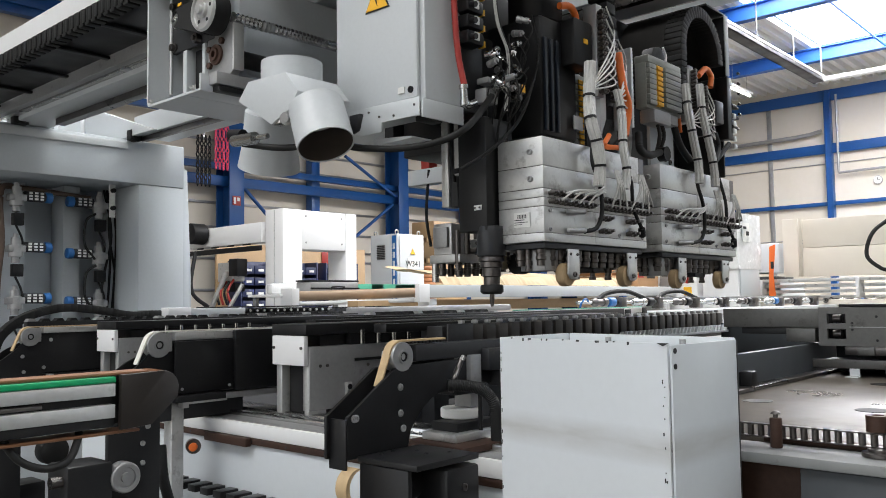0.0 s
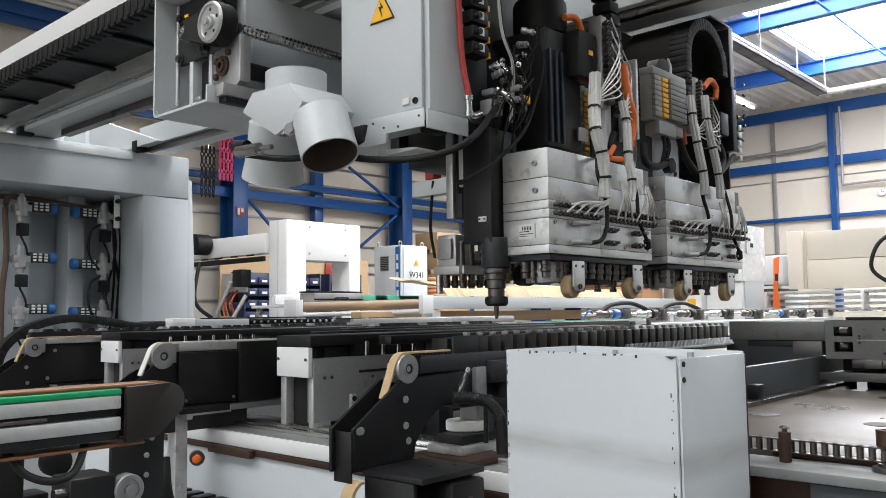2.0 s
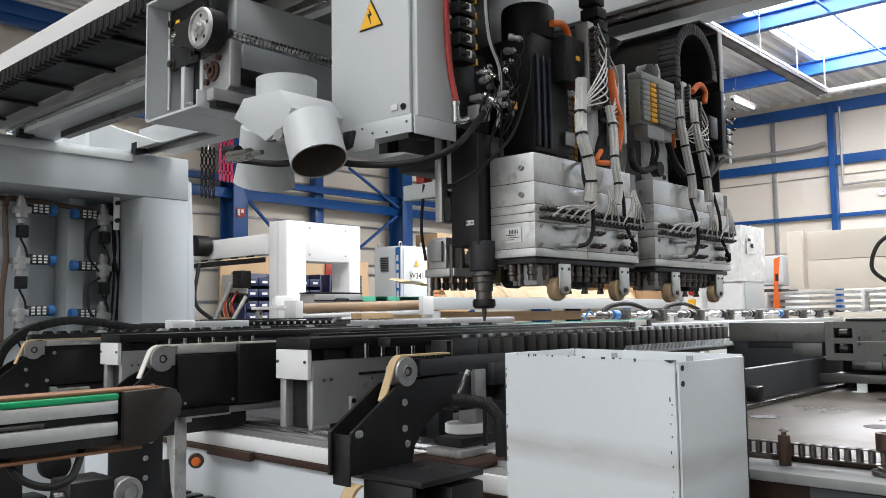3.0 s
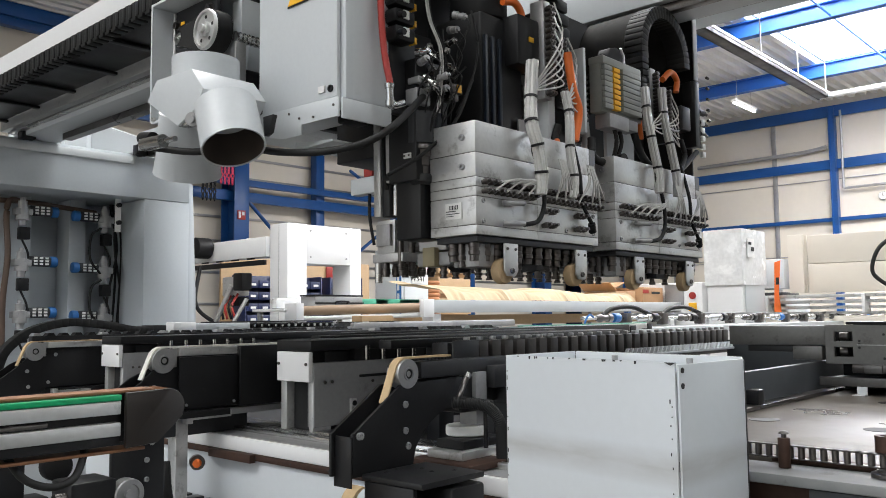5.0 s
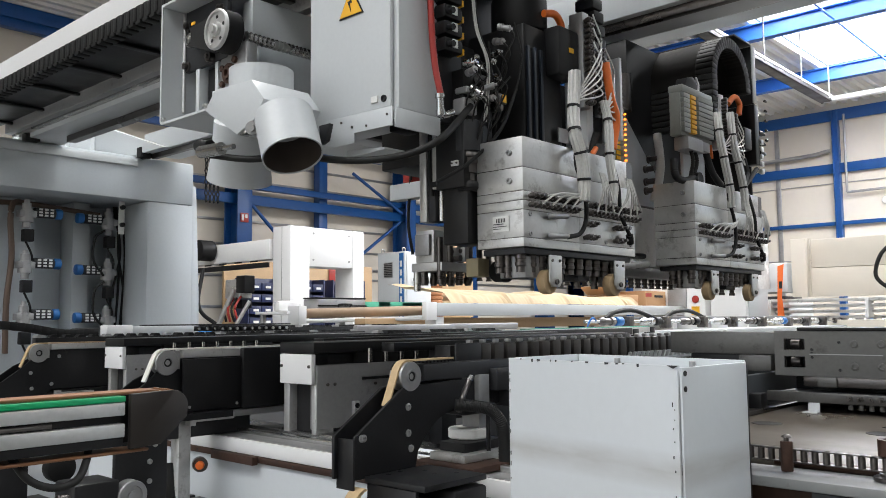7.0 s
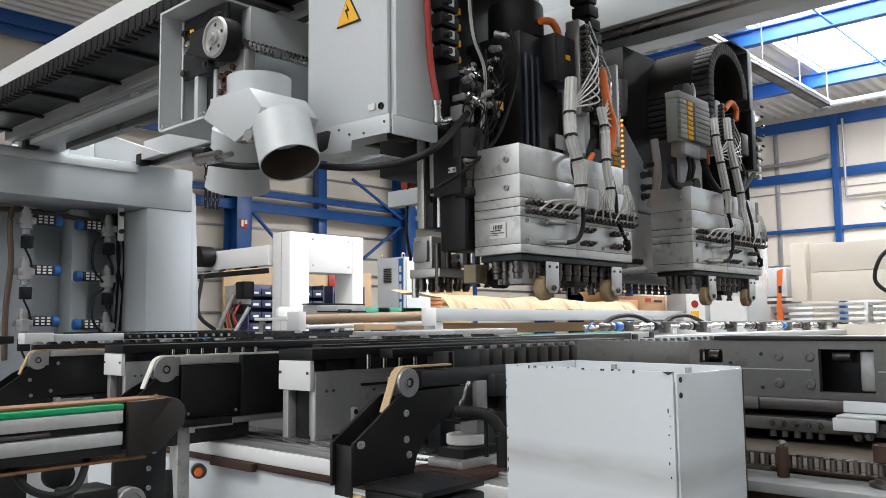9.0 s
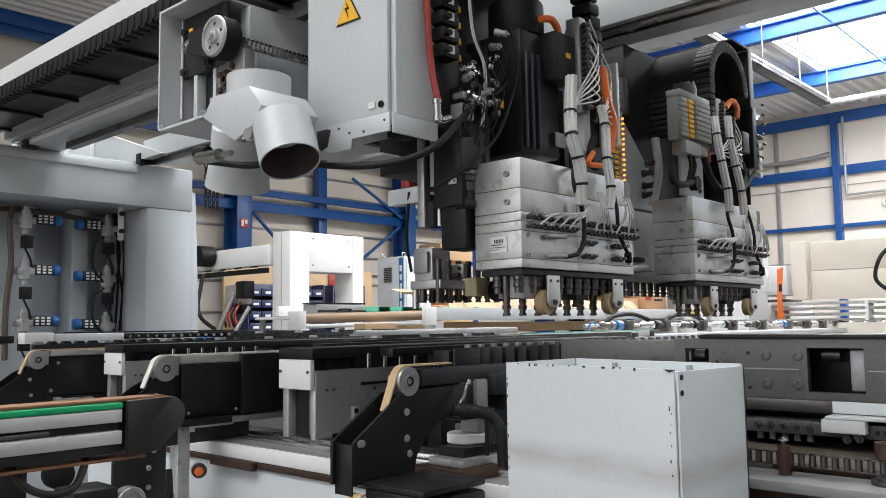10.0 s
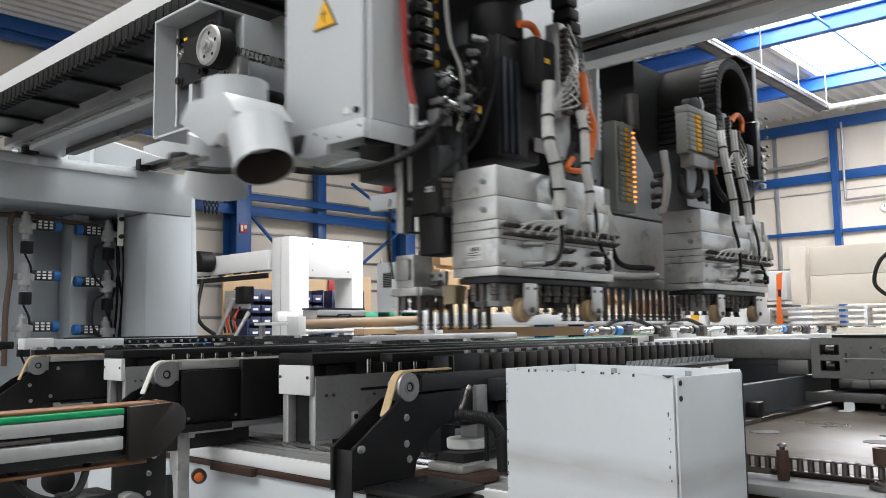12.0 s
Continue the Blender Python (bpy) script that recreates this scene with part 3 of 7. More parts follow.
            g[i][j] = cl.verts.new((x + 0.03 * noise.noise((x * 6, y * 6, 2)), y + (0.03 * noise.noise((x * 5, 1.0, 7)) + 0.022 * noise.noise((x * 26, 3.0, 1))) * (1 - v), z))
    for i in range(nx - 1):
        for j in range(ny - 1):
            cl.faces.new((g[i][j], g[i + 1][j], g[i + 1][j + 1], g[i][j + 1]))
    single("dust_cloth", cl, CLOTH, "crumpled cream dust cloth spread over the bench", "cloth")
    for i in range(3):
        single("teal_board", B((3.98 + 0.25 * i, 4.35 + 0.4 * i, 4.55, 4.75, 1.153, 1.19)), TEAL, "teal plastic board lying on the bench", "board", "boards on the bench")
    tc = thing("tool_case", 3.72, 4.5, 1.06, "small black and silver tool case", "case")
    part("case_body", B((3.55, 3.98, 4.42, 4.58, 1.12, 1.20), bev=0.006), ALUDULL, tc)
    part("case_trim", B((3.545, 3.985, 4.413, 4.419, 1.15, 1.16), (3.545, 3.985, 4.42, 4.58, 1.202, 1.212)), BLACKPLASTIC, tc)
    part("case_handle", hose([(3.72, 4.41, 1.15), (3.72, 4.39, 1.165), (3.82, 4.39, 1.165), (3.82, 4.41, 1.15)], 0.006, 8, 5), BLACKPLASTIC, tc)
    sh = thing("side_shelf", 3.7, 4.55, 0, "narrow white side shelf on thin legs", "shelf")
    part("shelf_board", B((3.28, 4.05, 4.40, 4.76, 1.098, 1.116)), WHITE, sh)
    for xx in (3.3, 4.0):
        part("shelf_leg", B((xx, xx + 0.03, 4.70, 4.73, 0, 1.0975)), ALUDULL, sh)
    single("plastic_bag", prism([(3.32, 4.55), (3.5, 4.52), (3.55, 4.65), (3.4, 4.72)], "z", 1.117, 1.19, 0.02), FILM, "crumpled clear plastic bag", "bag")
    for k, (x0, x1, y0, y1, h) in enumerate(((6.75, 7.1, 4.0, 4.35, 0.12), (7.15, 7.55, 3.95, 4.3, 0.16))):
        bx = thing("cardboard_box", (x0 + x1) / 2, (y0 + y1) / 2, 1.151, "open brown cardboard box on the bench" if k == 0 else "closed brown cardboard box with red tape", "box", "cardboard boxes")
        part("box_body", B((x0, x1, y0, y1, 1.152, 1.152 + h), bev=0.004), CARD, bx)
        if k == 0:
            part("flap", prism([(x0, 1.275), (x0 - 0.12, 1.345), (x0 - 0.115, 1.35), (x0 + 0.01, 1.28)], "y", y0, y1, 0), CARD, bx)
            part("flap", prism([(x0 + 0.05, 1.275), (x1, 1.36), (x1, 1.366), (x0 + 0.04, 1.28)], "y", y0 + 0.1, y1, 0), CARD, bx)
        else:
            part("tape", B((x0 - 0.002, x0 + 0.11, y0 - 0.004, y0 - 0.001, 1.255, 1.29), bev=0), RED, bx)
            part("print_bar", B((x0 + 0.17, x0 + 0.33, y0 - 0.004, y0 - 0.001, 1.25, 1.272), bev=0), INK, bx)
    # wrapped switch cabinet and machine parts
    w = thing("wrapped_cabinet", 7.8, 3.4, 0, "tall white cabinet wrapped in clear stretch film", "cabinet")
    part("cabinet_body", B((7.62, 8.15, 3.17, 3.52, 0, 1.84), bev=0.006), WHITE, w)
    part("cabinet_door", B((7.66, 8.12, 3.158, 3.167, 0.95, 1.35)), PAINT, w)
    wr = bmesh.new()
    nu, nv = 56, 34
    rows = []
    for a in range(nu):
        t = a / (nu - 1) * 2
        bx, by = ((7.605, 3.535 - 0.38 * t) if t < 1 else (7.605 + 0.56 * (t - 1), 3.155))
        col = []
        for c in range(nv):
            z = 1.32 + 0.53 * c / (nv - 1)
            o = 0.010 * noise.noise((a * 0.35, c * 0.12 + a * 0.08, 3)) + 0.006 * noise.noise((a * 0.2, c * 0.7, 9))
            col.append(wr.verts.new((bx - abs(o), by - abs(o), z)))
        rows.append(col)
    for a in range(nu - 1):
        for c in range(nv - 1):
            wr.faces.new((rows[a][c], rows[a + 1][c], rows[a + 1][c + 1], rows[a][c + 1]))
    part("film", wr, FILM, w, "crumpled clear stretch film")
    part("sheet", B((7.70, 7.86, 3.140, 3.144, 1.58, 1.76), bev=0), PAPER, w, "white paper sheet under the film")
    part("print_bar", B((7.72, 7.78, 3.134, 3.138, 1.70, 1.725), (7.78, 7.84, 3.134, 3.138, 1.64, 1.68), bev=0), INK, w)
    part("black_sticker", B((7.98, 8.1, 3.24, 3.3, 1.842, 1.88)), BLACKPLASTIC, w)
    lo = thing("wrapped_crate", 7.3, 4.0, 0, "low white crate wound in stretch film", "crate")
    part("crate_body", B((7.6, 8.3, 3.56, 4.25, 0, 1.36), bev=0.02), WHITE, lo)
    part("vent_grille", B((7.588, 7.597, 3.75, 3.95, 1.12, 1.34)), ALUDULL, lo)
    part("label", B((7.588, 7.597, 3.62, 3.70, 1.08, 1.16), bev=0), YELLOW, lo)
    part("red_disc", C((7.6, 3.66, 1.23), (7.59, 3.66, 1.23), 0.035, 20), RED, lo)
    bg = thing("beige_machine_cover", 8.7, 2.4, 0, "tall beige sheet-metal machine cover", "machine")
    part("side_panel", B((8.62, 8.66, 2.95, 3.10, 1.25, 1.84), bev=0.004), CREAM, bg)
    part("cover_panel", B((8.70, 8.80, -1.2, 2.93, 1.545, 1.83), bev=0.004), CREAM, bg)
    part("cover_panel", B((8.70, 8.80, -1.2, 2.93, 1.25, 1.54), bev=0.004), CREAM, bg)
    part("cover_fold", prism([(8.66, 3.1), (8.72, 2.94), (8.70, 2.94), (8.64, 3.1)], "z", 1.25, 1.84), CREAM, bg)
    for k in range(4):
        part("rail_profile", B((8.45 - 0.05 * k, 8.62 - 0.05 * k, -1.2, 4.2, 1.03 + 0.055 * k, 1.06 + 0.055 * k)), ALU, bg)
    for yy in (2.3, 1.9, 3.2):
        part("rail_stop", B((8.28, 8.45, yy, yy + 0.03, 1.04, 1.22)), WHITE, bg)
    part("base", B((8.3, 8.8, -1.2, 4.2, 0, 1.02), bev=0.01), CREAM, bg)
    part("black_hose", hose([(8.3, 2.02, 1.75), (8.22, 2.15, 1.62), (8.2, 2.2, 1.42), (8.24, 2.1, 1.3), (8.3, 2.03, 1.28)], 0.018), RUBBER, bg)
    gb = thing("grey_housing", 8.5, 3.5, 0, "light grey sheet housing beside the beige cover", "housing")
    part("housing_body", B((8.55, 9.0, 3.12, 3.75, 1.30, 1.60), bev=0.01), PAINT, gb)
    part("housing_edge", B((8.52, 9.0, 3.14, 3.75, 1.20, 1.26)), DARK, gb)
    part("stand", B((8.5, 9.2, 3.1, 4.3, 0, 1.198)), PAINT, gb)
    part("connector", B((8.45, 8.55, 3.62, 3.75, 1.62, 1.75), (8.42, 8.5, 3.68, 3.80, 1.72, 1.80)), ALUDULL, gb)
    st = thing("lashing_strap", 8.4, 3.05, 1.05, "orange lashing strap hanging in a narrow band", "strap")
    part("strap_band", prism([(3.06, 1.05), (3.13, 1.05), (3.11, 1.55), (3.05, 1.57), (3.08, 1.25)], "x", 8.27, 8.276, 0), STRAP, st)
    part("strap_mark", B((8.263, 8.268, 3.07, 3.10, 1.33, 1.40), bev=0), INK, st)


far_things()


# ---- the drilling machine: fixed structure ----
def portal():
    g = thing("machine_portal", 1.7, 3.9, 0, "light grey steel portal leg with a valve recess", "machine frame")
    part("lintel", B((0.3, 2.205, 3.75, 4.3, 1.64, 1.85), bev=0.006), LEGPAINT, g)
    part("leg", B((1.963, 2.205, 3.752, 4.3, 0, 1.639), bev=0.006), LEGPAINT, g)
    part("side_plate", prism([(2.207, 0.0), (2.290, 0.0), (2.275, 1.2), (2.252, 1.745), (2.207, 1.76)], "y", 3.80, 4.2, 0.004), LEGPAINT, g)
    part("recess_back", B((0.3, 1.96, 4.16, 4.2, 0, 1.639)), LEGPAINT, g)
    part("recess_column", B((1.0, 1.56, 4.06, 4.158, 0, 1.638), (1.72, 1.80, 4.02, 4.158, 0, 1.638)), LEGPAINT, g)
    part("top_edge", B((0.3, 1.9, 3.735, 3.749, 1.80, 1.835)), PAINT, g)
    part("corner_bracket", B((2.1, 2.2, 4.0, 4.1, 1.80, 1.90), bev=0.004), WHITE, g)
    part("gusset", prism([(3.5, 1.86), (4.25, 1.86), (4.25, 2.1)], "x", 1.9, 1.93), PAINT, g)
    part("top_rib", B((1.62, 1.64, 3.9, 4.2, 1.851, 1.95), (1.74, 1.76, 3.9, 4.2, 1.851, 1.95), (1.5, 1.95, 4.2, 4.22, 1.851, 2.02)), PAINT, g)
    # rails along y with end stops
    part("guide_rail", B((1.36, 1.385, 0.6, 3.83, 1.872, 1.900)), STEEL, g)
    part("rail_seat", B((1.385, 1.55, 0.6, 3.83, 1.853, 1.92), bev=0.004), PAINT, g)
    part("rail_seat", B((1.33, 1.36, 0.6, 3.83, 1.88, 1.96)), ALUDULL, g)
    part("rack_bar", B((1.48, 1.52, 0.6, 3.55, 1.825, 1.852)), DARKSTEEL, g)
    part("guide_rail", B((1.95, 1.975, 0.6, 3.70, 1.838, 1.862)), DARKSTEEL, g)
    part("rail_beam", B((1.93, 2.12, 0.6, 3.74, 1.863, 1.96), bev=0.004), PAINT, g)
    for p in ((1.40, 3.745, 1.865), (1.925, 3.745, 1.858)):
        part("end_stop", C(p, (p[0], p[1] - 0.05, p[2]), 0.022, 20, bev=0.004), RUBBER, g)
        part("stop_block", B((p[0] - 0.03, p[0] + 0.03, 3.70, 3.744, 1.842, 1.89)), BLACKPLASTIC, g)
    # cable chain in its trough, and the white beam beside it
    part("white_beam", B((1.146, 1.30, 0.6, 4.2, 1.932, 2.058), bev=0.004), WHITE, g)
    part("chain_trough", B((1.13, 1.325, 0.9, 4.0, 1.920, 1.930), bev=0.002), BLACK, g)
    for i in range(9):
        part("trough_rib", B((1.14, 1.345, 1.1 + i * 0.33, 1.125 + i * 0.33, 1.909, 1.919)), BLACK, g)
    me = B((1.10, 1.14, -0.014, 0.014, 1.900, 1.955), (1.096, 1.12, 0.004, 0.022, 1.908, 1.950), bev=0.003)
    first = part("chain_link", me, RUBBER, g)
    for i in range(70):
        ob = new("chain_link", first.data)
        ob.parent = g
        ob.location = (0, 1.15 + i * 0.04, 0)
    first.location = (0, 1.11, 0)
    # far crossbeam of the frame
    part("far_beam", B((3.1, 3.3, -1.9, 4.2, 2.266, 2.44), bev=0.006), LEGPAINT, g)
    part("far_rail", B((3.02, 3.06, -0.5, 4.2, 2.222, 2.25)), DARKSTEEL, g)
    part("far_rail_seat", B((3.0, 3.099, -0.5, 4.2, 2.252, 2.29)), DARK, g)
    part("beam_cover", B((2.60, 2.64, 1.485, 2.6, 2.16, 2.60), bev=0.006), PAINT, g)
    part("cover_strut", B((2.641, 3.099, 1.9, 1.96, 2.30, 2.40)), PAINT, g)
    return g


portal()


def valve(x, y, z, flip, group):
    """A small pneumatic valve with a blue-capped silencer."""
    s = -1 if flip else 1
    v = thing("pneumatic_valve", x, y, z, "steel pneumatic valve with a blue-capped silencer", "valve", group)
    part("valve_body", lathe((x, y, z - 0.05), (x, y, z + 1), [(0, 0.014), (0.02, 0.014), (0.021, 0.024), (0.065, 0.024), (0.066, 0.016), (0.09, 0.016), (0.091, 0.010), (0.105, 0.009)], 20), ALUDULL, v)
    part("flange", B((x - 0.03, x + 0.03, y - 0.02, y + 0.02, z - 0.012, z + 0.012), bev=0.003), ALUDULL, v)
    part("silencer", C((x + s * 0.025, y, z + 0.008), (x + s * 0.10, y, z + 0.008), 0.019, 18, bev=0.003), DARK, v)
    bm = bmesh.new()
    for k in range(3):
        for a in (0, 1, 2):
            x0 = x + s * (0.037 + 0.02 * k)
            bmk = B((min(x0, x0 + s * 0.012), max(x0, x0 + s * 0.012), y - 0.021, y - 0.0185, z - 0.004 + a * 0.011 - 0.002, z + 0.003 + a * 0.011 - 0.002), bev=0)
            me = bpy.data.meshes.new("slot")
            bmk.to_mesh(me)
            bm.from_mesh(me)
            bpy.data.meshes.remove(me)
            bmk.free()
    part("slot_grille", bm, PAPER, v)
    part("blue_cap", C((x + s * 0.10, y, z + 0.008), (x + s * 0.125, y, z + 0.008), 0.0205, 18, bev=0.004), BLUEPLASTIC, v)
    part("connector", B((x - 0.012, x + 0.024, y - 0.016, y + 0.016, z - 0.10, z - 0.055), bev=0.003), BLACKPLASTIC, v)
    part("cable", hose([(x, y, z - 0.10), (x + 0.02, y - 0.01, z - 0.16), (x + 0.01, y, z - 0.23)], 0.004, 8), BLACKPLASTIC, v)
    v.scale = (1.25, 1.25, 1.25)
    return v


def valves():
    for z in (1.549, 1.317, 1.083):
        valve(1.470, 3.93, z, False, "valves in the recess")
    for z in (1.543, 1.296, 1.067):
        valve(1.862, 3.95, z, True, "valves in the recess")
    pl = thing("bracket_plate", 1.885, 3.9, 1.48, "white perforated bracket strip in the recess", "bracket")
    part("plate", B((1.868, 1.898, 3.855, 3.860, 1.48, 1.66)), PAPER, pl)
    for z in (1.61, 1.525):
        part("fitting", C((1.883, 3.855, z), (1.883, 3.838, z), 0.011, 16), BLACKPLASTIC, pl)
    for i, (x0, sw) in enumerate(((1.925, 0.01), (1.94, -0.01), (1.952, 0.012), (1.91, 0.03))):
        single("air_hose", hose([(x0, 4.0, 1.63), (x0 + sw, 3.98, 1.4), (x0 + 0.02 - sw, 3.99, 1.15), (x0 - 0.01, 4.0, 0.85)], 0.006), RUBBER, "dark air hose running down the recess", "hose", "hoses in the recess")
    single("air_hose", hose([(1.33, 4.0, 1.60), (1.5, 3.99, 1.605), (1.83, 3.98, 1.58)], 0.012), mat("brown_hose", (0.11, 0.07, 0.05), 0.5), "brown air hose along the recess", "hose", "hoses in the recess")
    single("air_hose", hose([(1.50, 3.99, 1.605), (1.425, 3.96, 1.60), (1.405, 3.94, 1.52), (1.415, 3.94, 1.35), (1.40, 3.94, 1.15), (1.405, 3.95, 0.92)], 0.013), mat("brown_hose", (0.11, 0.07, 0.05), 0.5), "brown air hose down the recess side", "hose", "hoses in the recess")
    for (xa, za) in ((1.835, 1.50), (1.84, 1.25)):
        single("air_hose", hose([(xa, 3.93, za), (xa - 0.05, 3.92, za - 0.04), (xa - 0.055, 3.92, za - 0.15), (xa, 3.93, za - 0.22)], 0.006), RUBBER, "black air hose looping between valves", "hose", "hoses in the recess")


valves()


def bed():
    """Longitudinal bed beam carrying the consoles, and the table on the other side."""
    b = thing("machine_bed", 1.2, 2.0, 0, "light grey machine bed beam with steel rails", "machine bed")
    part("bed_front", B((1.05, 1.10, 0.55, 4.5, 0.25, 0.7530), bev=0.004), BOXPAINT, b)
    part("bed_top", B((1.045, 1.13, 0.55, 4.5, 0.767, 0.797), bev=0.003), WHITE, b)
    part("rack_strip", B((1.043, 1.06, 0.55, 4.5, 0.7535, 0.7665)), RUST_AND_SHADE, b)
    screws(b, [(1.043, 0.9 + 0.12 * k, 0.760) for k in range(12)], "x", 0.0022, 0.001, DARK)
    part("bed_plate", B((1.052, 1.13, 0.55, 4.5, 0.7972, 0.7985), bev=0), ALUDULL, b)
    part("rail", B((1.10, 1.115, 0.55, 4.5, 0.7987, 0.809)), STEEL, b)
    part("rail", B((1.135, 1.2, 0.55, 4.5, 0.78, 0.813), bev=0.003), STEEL, b)
    part("bed_core", B((1.2, 2.6, 0.55, 4.5, 0.2, 0.77), bev=0.004), DARK, b)
    part("rail_stop", B((1.028, 1.0425, 1.50, 1.66, 0.750, 0.768)), RUST_AND_SHADE, b)
    for k in range(14):
        part("step_tread", B((1.0, 1.045, 1.2 + k * 0.05, 1.23 + k * 0.05, 0.64, 0.655), bev=0.001), BLACK, b)


bed()


def console(y0, x0, label):
    """A cross console: white end cap on an aluminium column, black beam along x with roller slots."""
    c = thing("work_console", x0 + 0.6, y0 + 0.05, 0.8, label, "console", "work consoles")
    part("end_cap", B((x0 - 0.012, x0, y0, y0 + 0.112, 0.917, 0.981), bev=0.002), WHITE, c)
    part("column_wall", B((x0, x0 + 0.05, y0, y0 + 0.014, 0.81, 0.915)), ALU, c)
    part("column_wall", B((x0, x0 + 0.05, y0 + 0.092, y0 + 0.112, 0.81, 0.915)), ALU, c)
    part("column_core", B((x0 + 0.02, x0 + 0.05, y0 + 0.015, y0 + 0.091, 0.81, 0.915)), BLACK, c)
    part("side_plate", B((x0 + 0.001, x0 + 1.3, y0 - 0.003, y0 + 0.02, 0.82, 0.957), bev=0.002), ALUDULL, c)
    part("body", B((x0 + 0.05, x0 + 1.3, y0 + 0.021, y0 + 0.11, 0.80, 0.98), bev=0.002), DARK, c)
    # the slot's shade, modelled as a solid black bar behind the pins
    part("slot_shadow", B((x0 + 0.12, x0 + 0.52, y0 - 0.001, y0 + 0.019, 0.957, 0.99)), BLACK, c)
    for k in range(7):
        part("pin", C((x0 + 0.15 + 0.05 * k, y0 - 0.006, 0.958), (x0 + 0.15 + 0.05 * k, y0 - 0.006, 0.99), 0.006, 10), STEEL, c)
    part("top_beam", B((x0 - 0.01, x0 + 1.3, y0 - 0.005, y0 + 0.115, 0.983, 1.006), bev=0.002), BLACK, c)
    part("groove", B((x0 + 0.13, x0 + 1.2, y0 - 0.007, y0 - 0.003, 0.92, 0.926), bev=0), BLACK, c)
    screws(c, [(x0 - 0.012, y0 + 0.008, 0.955), (x0 - 0.012, y0 + 0.104, 0.955)], "x", 0.0035)
    screws(c, [(x0 + 0.17, y0 - 0.003, 0.91), (x0 + 0.23, y0 - 0.003, 0.91), (x0 + 0.03, y0 - 0.003, 0.915), (x0 + 0.17, y0 - 0.003, 0.85), (x0 + 0.23, y0 - 0.003, 0.85), (x0 + 0.05, y0 - 0.003, 0.915)], "y", 0.0035)
    part("sensor", B((x0 + 0.10, x0 + 0.115, y0 - 0.012, y0 - 0.003, 0.83, 0.875)), ALU, c)
    part("sensor_head", C((x0 + 0.107, y0 - 0.004, 0.865), (x0 + 0.107, y0 - 0.014, 0.865), 0.006, 12), BLACKPLASTIC, c)
    return c


console(1.417, 1.13, "aluminium work console with black top beam and white end cap")
console(2.35, 1.17, "aluminium work console with black top beam and white end cap")


# ---- gantry and drilling heads ----
def gantry():
    g = thing("gantry_beam", 1.8, 1.75, 1.53, "light grey open steel channel gantry beam with ball screw and belt drive", "gantry")
    # folded channel, open towards its end
    part("channel_wall", prism([(1.875, 1.838)] + arc(1.861, 1.548, 0.014, 0, -90, 5) + [(1.70, 1.534), (1.70, 1.540)] + arc(1.861, 1.548, 0.008, -90, 0, 5) + [(1.869, 1.832), (1.67, 1.832), (1.67, 1.838)], "x", 1.0, 2.75, 0), PAINT, g, "light grey folded steel channel")
    part("bottom_plate", B((1.0, 2.75, 1.641, 1.699, 1.534, 1.540), bev=0.001), PAINT, g)
    part("channel_lip", B((1.0, 2.75, 1.634, 1.640, 1.534, 1.574), bev=0.001), PAINT, g)
    part("rail_block", B((1.02, 2.75, 1.600, 1.632, 1.548, 1.576), bev=0.002), ALUDULL, g)
    # black bar standing in for the dark of the slot under the block
    part("dark_rail", B((1.03, 2.75, 1.605, 1.632, 1.534, 1.547)), BLACK, g)
    part("inner_beam", B((1.14, 2.75, 1.66, 1.84, 1.60, 1.73), bev=0.003), LEGPAINT, g)
    part("upper_cover", B((1.12, 2.75, 1.66, 1.70, 1.735, 1.831)), PAINT, g)
    part("top_cover", B((1.16, 1.66, 1.2, 1.64, 1.90, 2.05), bev=0.004), BLACK, g)
    part("ball_screw", lathe((1.075, 1.62, 1.716), (3, 1.62, 1.716), [(0.006 * i, 0.011 if i % 2 else 0.0135) for i in range(220)], 12), STEEL, g, "steel ball screw")
    part("screw_nut", C((1.085, 1.62, 1.622), (1.20, 1.62, 1.622), 0.020, 24, bev=0.003), BLACK, g)
    # belt drive on its mounting plate inside the channel
    part("mount_plate", B((1.060, 1.072, 1.675, 1.862, 1.676, 1.831), bev=0.002), DARK, g)
    part("weld_seam", hose([(1.058, 1.863, 1.575 + 0.012 * i + 0.002 * (i % 2)) for i in range(22)], 0.004, 8, 2, rib=0.001), ALU, g, "rough bright weld seam")
    part("stiffener", B((1.060, 1.095, 1.795, 1.812, 1.541, 1.675), bev=0.002), PAINT, g)
    part("stiffener", B((1.060, 1.095, 1.712, 1.726, 1.541, 1.675), bev=0.002), PAINT, g)
    # black sheet in place of the shade inside the opening
    part("dark_opening", B((1.085, 1.094, 1.727, 1.794, 1.545, 1.675), bev=0), BLACK, g)
    part("belt_wheel", lathe((1.056, 1.642, 1.722), (0.9, 1.642, 1.722), [(0, 0.045), (0.004, 0.048), (0.046, 0.048), (0.050, 0.045), (0.050, 0.040), (0.045, 0.039), (0.045, 0.018), (0.053, 0.018), (0.053, 0.010), (0.060, 0.010), (0.060, 0.006)], 40), ALU, g, "bright belt wheel with raised rim")
    part("wheel_tread", lathe((1.054, 1.642, 1.722), (0.9, 1.642, 1.722), [(0, 0.047), (0.001, 0.0492), (0.040, 0.0492), (0.041, 0.047)], 40), RUBBER, g)
    for k in range(5):
        a = radians(20 + 72 * k)
        part("wheel_hole", C((1.0105, 1.642 + 0.029 * math.cos(a), 1.722 + 0.029 * math.sin(a)), (1.013, 1.642 + 0.029 * math.cos(a), 1.722 + 0.029 * math.sin(a)), 0.0045, 12), BLACK, g)
